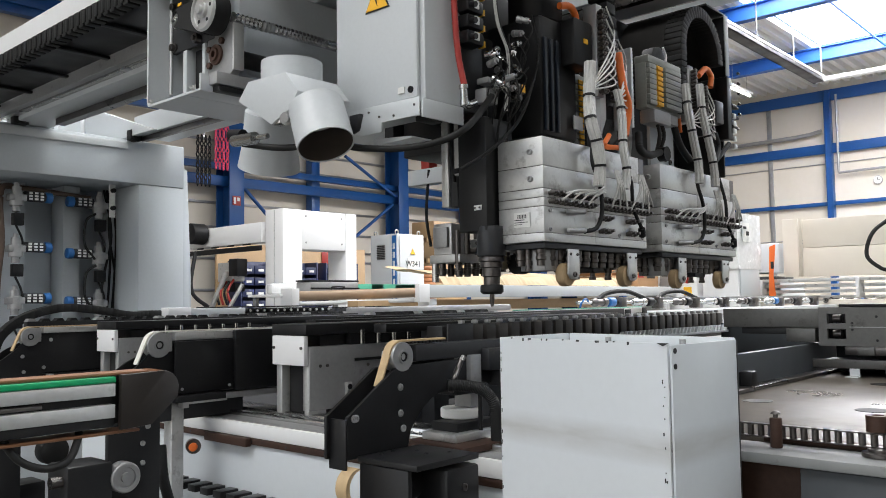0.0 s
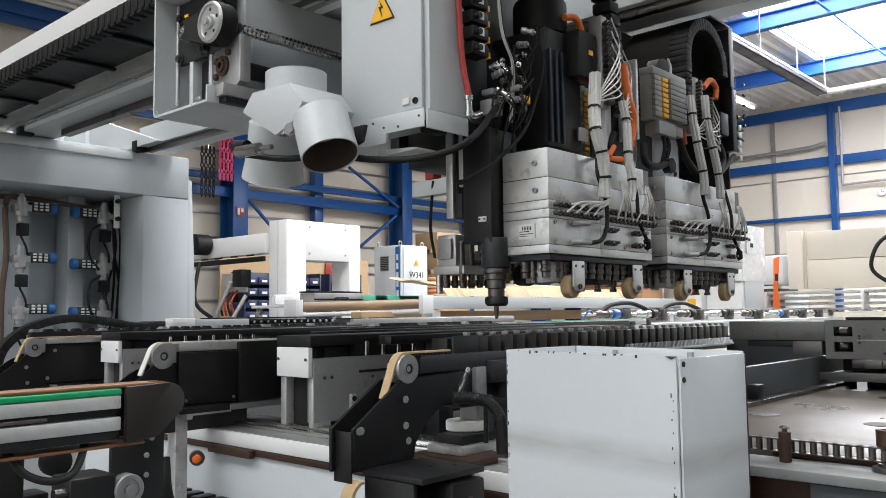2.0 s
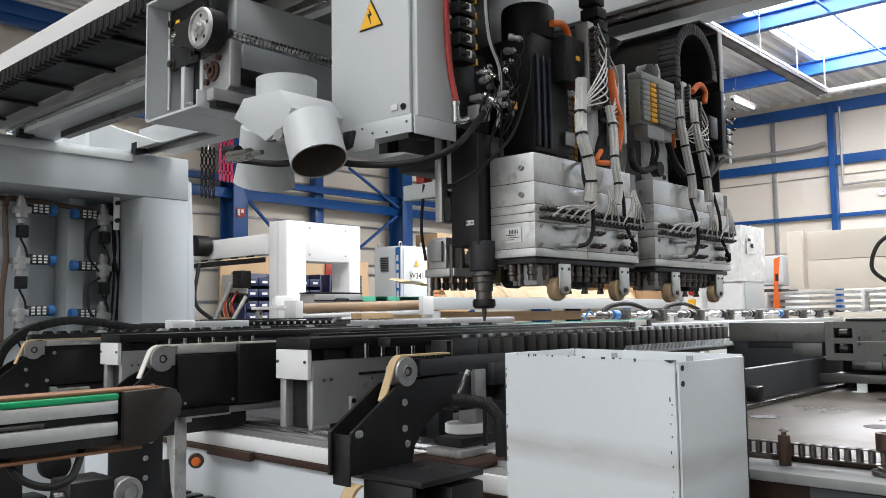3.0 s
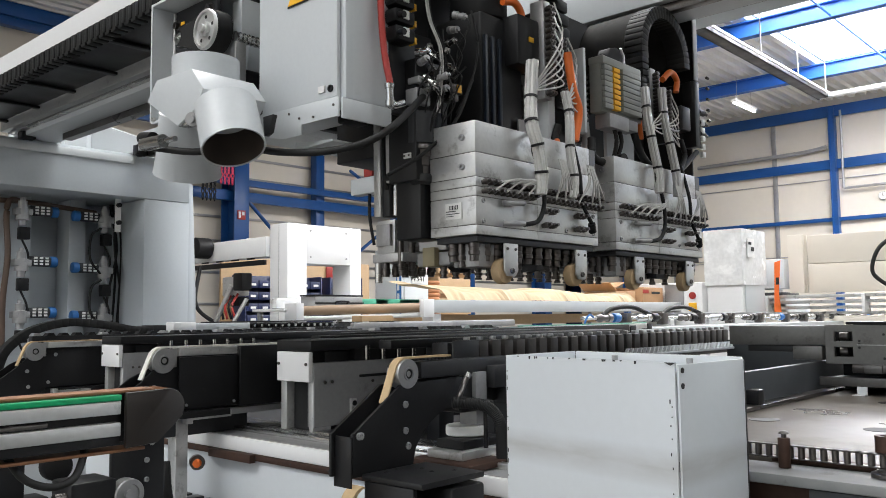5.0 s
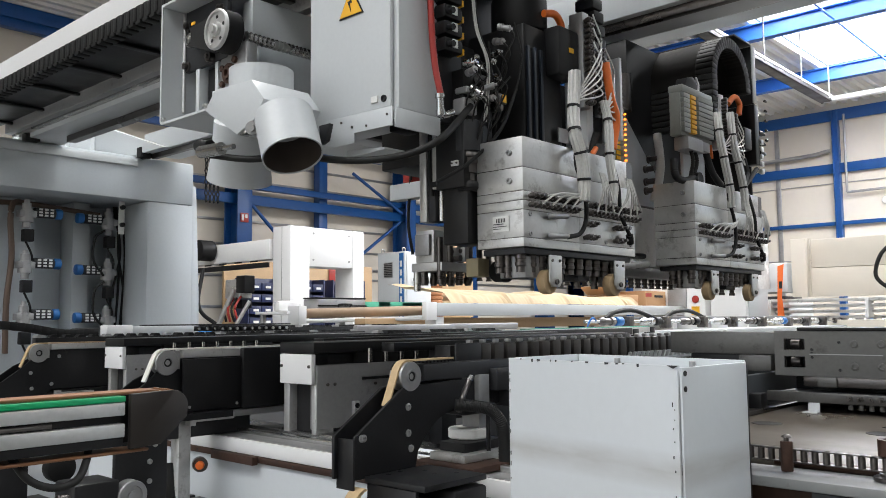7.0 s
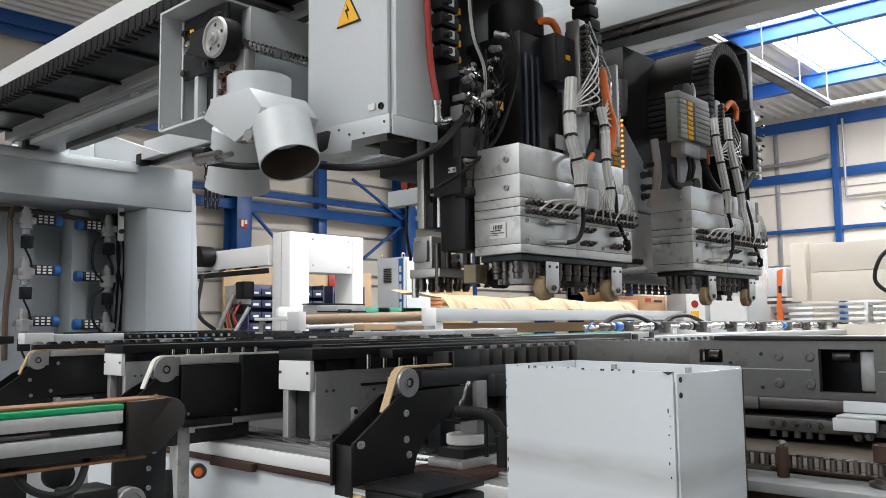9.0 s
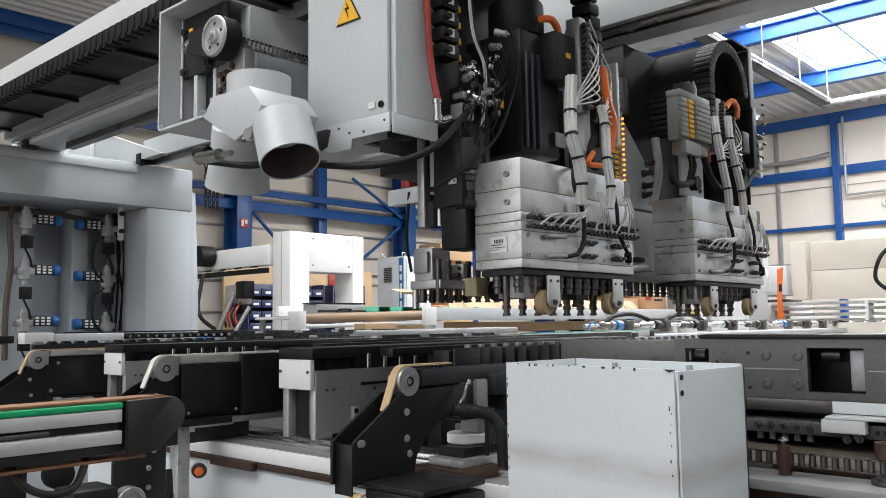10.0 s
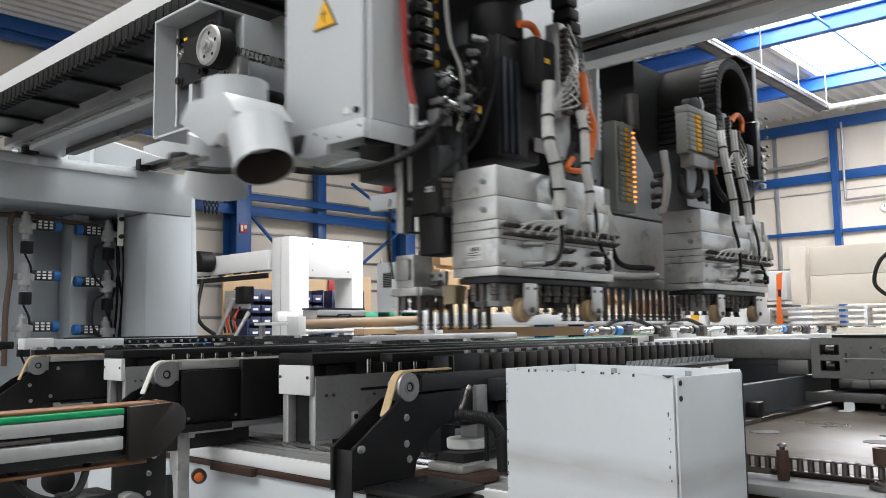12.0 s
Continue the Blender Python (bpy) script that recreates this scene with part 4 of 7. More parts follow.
    part("drive_belt", prism(arc(1.642, 1.722, 0.0505, -75, 98, 12) + arc(1.792, 1.742, 0.020, 98, 285, 10), "x", 1.022, 1.050, 0), RUBBER, g)
    part("tension_pulley", lathe((1.056, 1.80, 1.740), (0.9, 1.80, 1.740), [(0, 0.016), (0.022, 0.018), (0.022, 0.010), (0.028, 0.010), (0.028, 0.005), (0.034, 0.005)], 24), STEEL, g)
    part("tension_pulley", lathe((1.058, 1.735, 1.687), (0.9, 1.735, 1.687), [(0, 0.012), (0.014, 0.012), (0.014, 0.006), (0.02, 0.006)], 24), DARKSTEEL, g)
    for y, z in ((1.848, 1.792), (1.850, 1.690), (1.70, 1.80)):
        part("plate_bolt", lathe((1.060, y, z), (0.9, y, z), [(0, 0.013), (0.004, 0.013), (0.004, 0.009), (0.012, 0.009), (0.012, 0.005), (0.009, 0.004)], 18), DARKSTEEL, g)
    part("yellow_tag", B((1.0195, 1.0215, 1.752, 1.768, 1.765, 1.772), bev=0), YELLOW, g)
    part("bearing_plate", prism([(1.597, 1.70), (1.597, 1.588), (1.612, 1.578), (1.69, 1.578), (1.705, 1.60), (1.705, 1.675), (1.64, 1.70)], "x", 1.062, 1.084), ALUDULL, g)
    part("plate_edge", B((1.058, 1.086, 1.590, 1.5965, 1.586, 1.694), bev=0.001), ALU, g)
    part("rusty_bearing", lathe((1.062, 1.664, 1.634), (0, 1.664, 1.634), [(0, 0.024), (0.006, 0.024), (0.007, 0.016), (0.012, 0.015), (0.012, 0.008), (0.004, 0.007)], 24), RUST_AND_SHADE, g, "rusty brown bearing seat")
    for y, z in ((1.690, 1.650), (1.690, 1.612), (1.640, 1.662)):
        part("rusty_bolt", lathe((1.062, y, z), (0, y, z), [(0, 0.008), (0.008, 0.008), (0.009, 0.006)], 6), RUST_AND_SHADE, g)
    for y in (1.855, 1.665):
        part("hook_bolt", lathe((1.004, y, 1.545), (0.98, y, 1.545), [(0, 0.006), (0.006, 0.006), (0.006, 0.003), (0.012, 0.003)], 10), ALU, g)
    # dark back panel behind the first head
    part("back_panel", B((1.28, 1.80, 1.302, 1.33, 1.40, 1.72)), BLACK, g)
    part("head_rail", B((1.2, 1.80, 1.2925, 1.3015, 1.58, 1.61)), DARKSTEEL, g)
    part("underside_plate", B((1.25, 1.66, 1.02, 1.32, 1.885, 1.899)), BLACK, g)
    return g


def fittings(parent, x0, x1, y, z, n, length=0.022):
    """A row of brass push-in fittings, each a part."""
    me = None
    for i in range(n):
        x = x0 + (x1 - x0) * i / max(1, n - 1)
        if me is None:
            bm = lathe((0, 0, 0), (0, -1, 0.12), [(0, 0.0045), (0.006, 0.0045), (0.006, 0.0058), (0.014, 0.0058), (0.015, 0.0035), (length, 0.0032)], 10)
            ob = fin("fitting", bm, DARKSTEEL, parent, "", True)
            me = ob.data
        else:
            ob = new("fitting", me)
            ob.parent = parent
        ob.location = Vector((x, y, z)) - base_of(parent)


def drill_rows(parent, xs, ys, z, length, name="drill_spindle"):
    """Drill spindles below a block, each a part: collar, chuck, collet."""
    me = None
    out = []
    for y in ys:
        for x in xs:
            if me is None:
                bm = lathe((0, 0, 0), (0, 0, -1), [(0, 0.0085), (0.012, 0.0085), (0.013, 0.0105), (0.02, 0.0105), (0.021, 0.0095), (0.026, 0.0095), (0.027, 0.0108), (length - 0.012, 0.0108), (length - 0.010, 0.0085), (length, 0.0085), (length, 0.004)], 12)
                ob = fin(name, bm, DARKSTEEL, parent, "", True)
                me = ob.data
            else:
                ob = new(name, me)
                ob.parent = parent
            ob.location = Vector((x, y, z)) - base_of(parent)
            out.append(ob)
    return out


def long_bits(parent, places, z, length):
    me = None
    out = []
    for x, y in places:
        if me is None:
            bm = lathe((0, 0, 0), (0, 0, -1), [(-0.06, 0.0075), (length * 0.55, 0.0075), (length * 0.56, 0.0062), (length * 0.62, 0.0062), (length * 0.63, 0.0085), (length * 0.78, 0.0085), (length * 0.79, 0.006), (length * 0.9, 0.006), (length * 0.91, 0.0078), (length, 0.0078)], 12)
            ob = fin("drill_bit", bm, DARKSTEEL, parent, "", True)
            me = ob.data
        else:
            ob = new("drill_bit", me)
            ob.parent = parent
        ob.location = Vector((x, y, z)) - base_of(parent)
        out.append(ob)
    return out


def presser(parent, x, y, z):
    """A presser roller in a forked bracket."""
    part("roller_fork", prism([(y - 0.03, z), (y - 0.03, z - 0.052), (y - 0.022, z - 0.062), (y - 0.008, z - 0.062), (y - 0.002, z - 0.052), (y - 0.002, z)], "x", x + 0.034, x + 0.042, 0.001), ALUDULL, parent)
    part("roller_fork", prism([(x, z), (x, z - 0.05), (x + 0.008, z - 0.06), (x + 0.032, z - 0.06), (x + 0.04, z - 0.05), (x + 0.04, z)], "y", y - 0.034, y - 0.030, 0.001), ALU, parent)
    part("presser_roller", C((x + 0.012, y - 0.027, z - 0.050), (x + 0.012, y - 0.008, z - 0.050), 0.0235, 28, bev=0.003), PRESSER, parent)
    screws(parent, [(x + 0.02, y - 0.034, z - 0.05)], "y", 0.0055, 0.004)
    screws(parent, [(x + 0.008, y - 0.034, z - 0.010), (x + 0.032, y - 0.034, z - 0.010)], "y", 0.003, 0.002)


def drill_block(head, x0, x1, y0, y1, z0, z1, label):
    """The layered aluminium block with seams, fittings, spindles and presser rollers."""
    h = z1 - z0
    core = part("drill_block", B((x0 + 0.002, x1 - 0.002, y0 + 0.002, y1 - 0.002, z0 + 0.001, z1 - 0.001), bev=0), DARKSTEEL, head, label)
    cuts = [0, 0.085, 0.335, 0.42, 0.505, 0.72, 1.0]
    for a, b in zip(cuts, cuts[1:]):
        xs = [x0, x0 + (x1 - x0) * (0.46 if b > 0.08 else 0.5), x1] if b < 0.9 else [x0, x0 + (x1 - x0) * 0.46, x1 - 0.07 * (x1 - x0)]
        for xa, xb in zip(xs, xs[1:]):
            part("block_plate", B((xa + 0.0004, xb - 0.0004, y0, y1, z0 + a * h + 0.0006, z0 + b * h - 0.0006), bev=0.0008), ALU, core)
    screws(core, [(x0, y0 + 0.03, z0 + 0.86 * h), (x0, y0 + 0.03, z0 + 0.60 * h)], "x", 0.006, 0.005, ALUDULL)
    L = x1 - x0
    screws(core, [(x0 + 0.05 * L, y0, z0 + 0.30 * h), (x0 + 0.05 * L, y0, z0 + 0.12 * h), (x0 + 0.95 * L, y0, z0 + 0.30 * h), (x0 + 0.95 * L, y0, z0 + 0.12 * h), (x0 + 0.70 * L, y0, z0 + 0.12 * h)], "y", 0.0045, 0.003, ALUDULL)
    fittings(core, x0 + 0.05 * L, x0 + 0.40 * L, y0, z0 + 0.46 * h, 9)
    fittings(core, x0 + 0.05 * L, x0 + 0.40 * L, y0, z0 + 0.38 * h, 9)
    fittings(core, x0 + 0.54 * L, x0 + 0.98 * L, y0, z0 + 0.46 * h, 12)
    fittings(core, x0 + 0.54 * L, x0 + 0.98 * L, y0, z0 + 0.38 * h, 12)
    for fx in (0.50, 0.56, 0.78, 0.83):
        fittings(core, x0 + fx * L, x0 + fx * L, y0, z0 + 0.27 * h, 1)
        fittings(core, x0 + fx * L, x0 + fx * L, y0, z0 + 0.14 * h, 1)
    for f0, f1, zz in ((0.18, 0.31, 0.30), (0.18, 0.31, 0.115)):
        part("side_fitting", hose([(x0 + f0 * L, y0 - 0.004, z0 + zz * h), (x0 + f0 * L + 0.01, y0 - 0.012, z0 + zz * h), (x0 + f1 * L, y0 - 0.012, z0 + zz * h + 0.003)], 0.0055, 10, 4), ALUDULL, core)
    part("valve_hose", hose([(x0 + 0.31 * L, y0 - 0.012, z0 + 0.118 * h), (x0 + 0.41 * L, y0 - 0.016, z0 + 0.17 * h), (x0 + 0.455 * L, y0 - 0.018, z0 + 0.34 * h), (x0 + 0.44 * L, y0 - 0.018, z0 + 0.6 * h), (x0 + 0.37 * L, y0 - 0.02, z0 + 0.80 * h), (x0 + 0.40 * L, y0 - 0.012, z0 + 0.98 * h), (x0 + 0.5 * L, y0 + 0.01, z0 + 1.04 * h)], 0.0045, 10), RUBBER, core)
    part("valve_hose", hose([(x0 + 0.80 * L, y0 + 0.01, z0 + 1.1 * h), (x0 + 0.79 * L, y0 - 0.012, z0 + 0.7 * h), (x0 + 0.80 * L, y0 - 0.014, z0 + 0.42 * h), (x0 + 0.88 * L, y0 - 0.016, z0 + 0.2 * h)], 0.0042, 10), RUBBER, core)
    part("hose_plug", C((x0 + 0.875 * L, y0 - 0.016, z0 + 0.21 * h), (x0 + 0.90 * L, y0 - 0.012, z0 + 0.13 * h), 0.008, 12), BLACKPLASTIC, core)
    # thin tubes fanning from a bundle to the fittings
    for c0, ends in ((0.575, (0.54, 0.58, 0.62, 0.66, 0.70)), (0.83, (0.74, 0.78, 0.86, 0.90, 0.94, 0.98))):
        for k, e in enumerate(ends):
            part("air_tube", hose([(x0 + c0 * L + 0.004 * (k - 2), y0 - 0.026, z0 + 0.78 * h), (x0 + (c0 * 0.6 + e * 0.4) * L, y0 - 0.032, z0 + 0.60 * h), (x0 + e * L, y0 - 0.022, z0 + (0.47 if k % 2 else 0.39) * h)], 0.0021, 6, 5), TUBE, core)
    for k in range(8):
        part("air_tube", hose([(x0 + (0.08 + 0.04 * k) * L, y0 - 0.02, z0 + (0.465 if k % 2 else 0.385) * h), (x0 + (0.2 + 0.03 * k) * L, y0 - 0.026, z0 + 0.50 * h), (x0 + 0.47 * L, y0 - 0.024, z0 + (0.52 + 0.012 * k) * h)], 0.0021, 6, 5), TUBE, core)
    # spindles below
    xs = [x0 + 0.024 + 0.032 * i for i in range(int((L - 0.03) / 0.032) + 1)]
    drill_rows(core, xs, [y0 + 0.026, y0 + 0.075], z0, 0.045)
    for i, x in enumerate(xs):
        if i % 2 and 3 < i < 11:
            long_bits(core, [(x, y0 + 0.05)], z0, 0.07)
    part("bottom_plate", B((x0 + 0.01, x1 - 0.01, y0 + 0.006, y1 - 0.006, z0 - 0.012, z0 - 0.001)), DARK, core)
    presser(core, x0 + 0.075, y0 + 0.03, z0 - 0.012)
    presser(core, x0 + 0.62 * L + 0.06, y0 + 0.03, z0 - 0.012)
    part("dust_block", B((x0 + 0.03, x0 + 0.075, y0 + 0.02, y0 + 0.08, z0 - 0.055, z0 - 0.013)), ALUDULL, core)
    part("dust_block", B((x0 + 0.55 * L, x0 + 0.66 * L, y0 + 0.03, y0 + 0.09, z0 - 0.055, z0 - 0.013)), DARK, core)
    return core


def bundle(parent, pts, r, label=""):
    """A bundle of clear tubes tied with black bands."""
    n = 7
    line = spline(pts, 6)
    for k in range(n):
        a = 2 * math.pi * k / (n - 1)
        o = Vector((r * 0.62 * math.cos(a), r * 0.62 * math.sin(a), 0)) if k < n - 1 else Vector((0, 0, 0))
        part("air_tube", hose([p + o for p in line], r * 0.40, 7, 1), TUBE, parent)
    for i in range(5, len(line) - 2, 6):
        d = (line[i + 1] - line[i]).normalized()
        part("cable_tie", C(line[i] - d * 0.0025, line[i] + d * 0.0025, r * 1.06, 14), BLACKPLASTIC, parent)


def head_one():
    h = thing("drilling_head", 1.3, 1.1, 1.10, "drilling and routing head with grey switch box and aluminium drill block", "drilling head", "drilling heads")
    # switch box
    part("switch_box", B((1.118, 1.222, 1.05, 1.290, 1.432, 1.90), bev=0.004), PAINT, h)
    part("box_door", B((1.108, 1.117, 1.062, 1.292, 1.436, 1.90), bev=0.003), PAINT, h)
    part("box_bracket", prism([(1.053, 1.434), (1.234, 1.436), (1.310, 1.436), (1.310, 1.404), (1.209, 1.381), (1.155, 1.381), (1.155, 1.401), (1.053, 1.398)], "x", 1.103, 1.107, 0.001), PAINT, h)
    part("box_shelf", B((1.108, 1.225, 1.053, 1.30, 1.424, 1.4315), bev=0.001), PAINT, h)
    part("shelf_fold", B((1.108, 1.225, 1.048, 1.0525, 1.396, 1.4315), bev=0.001), PAINT, h)
    part("under_tray", prism([(1.205, 1.378), (1.10, 1.370), (1.10, 1.366), (1.207, 1.364)], "x", 1.13, 1.20, 0), PAINT, h)
    part("tray_motor", B((1.14, 1.19, 1.07, 1.10, 1.398, 1.423), bev=0.004), BLACKPLASTIC, h)
    tri = prism([(1.136, 1.629), (1.197, 1.629), (1.1665, 1.681)], "x", 1.104, 1.107, 0.0)
    part("warning_sign", tri, YELLOW, h, "yellow warning triangle with a black flash")
    part("sign_border", prism([(1.132, 1.6265), (1.201, 1.6265), (1.1665, 1.686)], "x", 1.1055, 1.1075, 0.0), INK, h)
    part("sign_flash", prism([(1.1705, 1.668), (1.1605, 1.652), (1.1675, 1.652), (1.1635, 1.634), (1.1735, 1.656), (1.1665, 1.656)], "x", 1.1025, 1.1038, 0.0), INK, h)
    for y, z in ((1.078, 1.452), (1.286, 1.447)):
        part("box_lock", lathe((1.108, y, z), (0, y, z), [(0, 0.0065), (0.003, 0.0065), (0.003, 0.004), (0.001, 0.0035)], 16), BLACKPLASTIC, h)
    part("box_label", B((1.1045, 1.1075, 1.093, 1.110, 1.448, 1.460), bev=0), PAPER, h)
    screws(h, [(1.103, 1.065, 1.420), (1.103, 1.12, 1.408), (1.103, 1.16, 1.412), (1.103, 1.19, 1.425), (1.103, 1.295, 1.42)], "x", 0.0024, 0.002)
    # suction branch
    part("duct_collar", lathe((0.995, 1.295, 1.478), (0.995, 1.295, 2), [(0, 0.060), (0.045, 0.060), (0.045, 0.057), (0.01, 0.056)], 40), PAINT, h)
    hexa = prism([(1.367, 1.447), (1.334, 1.480), (1.217, 1.476), (1.180, 1.435), (1.205, 1.405), (1.260, 1.385)], "x", 0.920, 1.045, 0.001)
    part("branch_body", hexa, PAINT, h)
    part("branch_outlet", lathe((0.972, 1.203, 1.441), (0.96, 1.15, 1.336), [(0.03, 0.052), (0.118, 0.053), (0.118, 0.0505), (0.05, 0.049)], 44), PAINT, h)
    part("duct_lining", lathe((0.972, 1.203, 1.441), (0.96, 1.15, 1.336), [(0.045, 0.0488), (0.1165, 0.0502), (0.1165, 0.0499), (0.046, 0.0484)], 40), DUCTINNER, h, "dark brown duct lining")
    part("branch_outlet", lathe((1.02, 1.392, 1.445), (1.045, 1.440, 1.33), [(0.0, 0.056), (0.07, 0.058), (0.118, 0.065), (0.118, 0.062), (0.03, 0.05)], 44), PAINT, h)
    part("pivot", lathe((0.945, 1.235, 1.395), (0.90, 1.20, 1.385), [(0, 0.012), (0.03, 0.012), (0.03, 0.007), (0.04, 0.007)], 20), ALUDULL, h)
    part("air_cylinder", lathe((0.930, 1.395, 1.374), (0.930, 1.274, 1.368), [(0, 0.012), (0.07, 0.012), (0.07, 0.005), (0.11, 0.005)], 20), STEEL, h)
    part("cylinder_clevis", B((0.925, 0.945, 1.24, 1.265, 1.385, 1.405)), STEEL, h)
    part("cylinder_valve", C((0.940, 1.380, 1.385), (0.940, 1.420, 1.391), 0.012, 16), BLACKPLASTIC, h)
    part("flap_bracket", prism([(1.125, 1.40), (1.155, 1.40), (1.15, 1.365), (1.135, 1.37)], "x", 1.02, 1.03), DARK, h)
    part("air_line", hose([(0.950, 1.395, 1.371), (0.980, 1.306, 1.355), (1.020, 1.217, 1.356), (1.050, 1.154, 1.343), (1.080, 1.078, 1.336), (1.120, 1.015, 1.346), (1.160, 0.980, 1.376), (1.279, 1.020, 1.459)], 0.0065, 12), RUBBER, h)
    part("air_line", hose([(1.215, 1.050, 1.308), (1.276, 1.020, 1.351), (1.345, 1.000, 1.421), (1.397, 1.000, 1.513)], 0.0035, 8), RUBBER, h)
    # pneumatic valve stack and red hose
    part("stack_plate", B((1.226, 1.30, 1.06, 1.075, 1.43, 1.90)), DARK, h)
    for k in range(6):
        zz = 1.555 + k * 0.032
        part("stack_valve", B((1.212, 1.264, 1.022, 1.06, zz, zz + 0.028), bev=0.007), BLACKPLASTIC, h)
        part("valve_label", B((1.230, 1.244, 1.019, 1.0215, zz + 0.008, zz + 0.024), bev=0), PAPER, h)
        part("valve_tag", B((1.265, 1.270, 1.026, 1.042, zz + 0.002, zz + 0.014), bev=0), YELLOW, h)
        part("stack_coil", C((1.220, 1.021, zz + 0.012), (1.220, 1.008, zz + 0.010), 0.006, 12), BLACKPLASTIC, h)
    part("red_hose", hose([(1.183, 1.036, 1.80), (1.186, 1.034, 1.62), (1.190, 1.030, 1.53), (1.195, 1.020, 1.466)], 0.0062, 10), RED, h)
    part("hose_fitting", lathe((1.193, 1.020, 1.466), (1.195, 1.020, 1.428), [(0, 0.009), (0.008, 0.009), (0.008, 0.007), (0.03, 0.007), (0.03, 0.009), (0.04, 0.009)], 16), STEEL, h)
    part("hose_elbow", hose([(1.195, 1.020, 1.434), (1.205, 1.020, 1.429), (1.226, 1.020, 1.437)], 0.008, 12), STEEL, h)
    part("pneumatic_joint", B((1.262, 1.30, 1.02, 1.05, 1.445, 1.475), (1.268, 1.296, 1.02, 1.05, 1.485, 1.498), bev=0.003), ALUDULL, h)
    part("pneumatic_joint", B((1.305, 1.335, 1.0, 1.03, 1.495, 1.515), (1.33, 1.37, 1.0, 1.02, 1.475, 1.495), bev=0.004), DARKSTEEL, h)
    part("yellow_tag", B((1.352, 1.362, 0.9975, 0.9995, 1.477, 1.492), bev=0), YELLOW, h)
    for k in range(3):
        part("signal_cable", hose([(1.256 + 0.005 * k, 1.000, 1.80), (1.270 + 0.005 * k, 1.000, 1.62), (1.300 + 0.006 * k, 0.995, 1.54), (1.298 + 0.006 * k, 1.002, 1.43)], 0.0017, 7), TUBE if k < 2 else RUBBER, h)
    part("signal_cable", hose([(1.312, 1.000, 1.589), (1.320, 1.000, 1.533), (1.338, 1.000, 1.501), (1.378, 1.000, 1.533)], 0.002, 7), RUBBER, h)
    part("signal_cable", hose([(1.42, 1.02, 1.66), (1.415, 1.0, 1.58), (1.385, 0.995, 1.50), (1.36, 1.01, 1.44)], 0.0022, 7), RUBBER, h)
    rng = random.Random(12)
    for x, z in ((1.262, 1.538), (1.268, 1.52), (1.285, 1.545), (1.300, 1.552), (1.318, 1.545), (1.312, 1.522), (1.330, 1.528), (1.272, 1.492), (1.285, 1.476), (1.300, 1.492), (1.318, 1.478), (1.345, 1.60), (1.350, 1.63), (1.342, 1.572)):
        y = 1.005 + 0.03 * rng.random()
        d = Vector((rng.uniform(-0.6, 0.6), -1, rng.uniform(-0.8, 0.3)))
        part("push_fitting", lathe((x, y, z), Vector((x, y, z)) + d, [(0, 0.0075), (0.010, 0.0075), (0.010, 0.0058), (0.018, 0.0058), (0.018, 0.0068), (0.025, 0.0066), (0.025, 0.003), (0.03, 0.003)], 12), STEEL if rng.random() < 0.5 else ALUDULL, h)
        part("thin_cable", hose([Vector((x, y, z)) + d * 0.024, Vector((x + 0.01, y - 0.03, z - 0.03)), (x + 0.02 * rng.random(), y - 0.005, z - 0.07), (x + 0.03, y + 0.02, z - 0.12)], 0.0018, 6, 5), RUBBER, h)
    part("elbow_block", B((1.336, 1.358, 1.0, 1.03, 1.46, 1.475), bev=0.004), DARKSTEEL, h)
    part("spindle_sleeve", C((1.335, 1.072, 1.40), (1.335, 1.072, 1.238), 0.021, 28, bev=0.003), BLACK, h)
    # routing spindle motor and black carriage
    part("carriage_plate", B((1.30, 1.72, 1.16, 1.29, 1.37, 1.90), bev=0.003), BLACK, h)
    part("motor_body", B((1.425, 1.56, 1.0, 1.15, 1.40, 1.66), bev=0.008), BLACK, h)
    for k in range(3):
        part("motor_rib", B((1.43 + 0.022 * k, 1.438 + 0.022 * k, 0.993, 1.0, 1.41, 1.61), bev=0.001), mat("dark_blue_steel", (0.010, 0.015, 0.024), 0.35), h)
    part("terminal_box", B((1.50, 1.575, 0.965, 1.02, 1.56, 1.665), bev=0.006), BLACKPLASTIC, h)
    part("motor_head", C((1.49, 1.06, 1.66), (1.49, 1.06, 1.74), 0.06, 28, bev=0.01), BLACKPLASTIC, h)
    part("motor_plate", B((1.53, 1.565, 0.990, 0.9935, 1.425, 1.455), bev=0), ALUDULL, h)
    part("terminal_tag", B((1.535, 1.55, 0.962, 0.9645, 1.612, 1.622), bev=0), YELLOW, h)
    part("power_cable", hose([(1.483, 0.990, 1.689), (1.515, 0.985, 1.694), (1.537, 0.985, 1.679), (1.538, 0.985, 1.654)], 0.008, 12), ORANGE, h)
    part("cable_gland", lathe((1.538, 0.985, 1.657), (1.538, 0.985, 1.641), [(0, 0.010), (0.005, 0.010), (0.005, 0.008), (0.012, 0.008)], 14), STEEL, h)
    part("guide_column", B((1.345, 1.40, 1.11, 1.155, 1.30, 1.62), bev=0.003), DARK, h)
    part("guide_plate", B((1.325, 1.333, 1.09, 1.139, 1.37, 1.47)), ALUDULL, h)
    part("guide_strip", B((1.296, 1.334, 1.154, 1.174, 1.249, 1.55), bev=0.002), ALU, h)
    part("guide_strip", B((1.300, 1.334, 1.133, 1.1535, 1.249, 1.55), bev=0.002), DARK, h)
    part("guide_strip", B((1.290, 1.299, 1.114, 1.1325, 1.312, 1.55), bev=0.002), ALU, h)
    part("guide_rod", C((1.312, 1.125, 1.25), (1.312, 1.125, 1.33), 0.008, 16), STEEL, h)
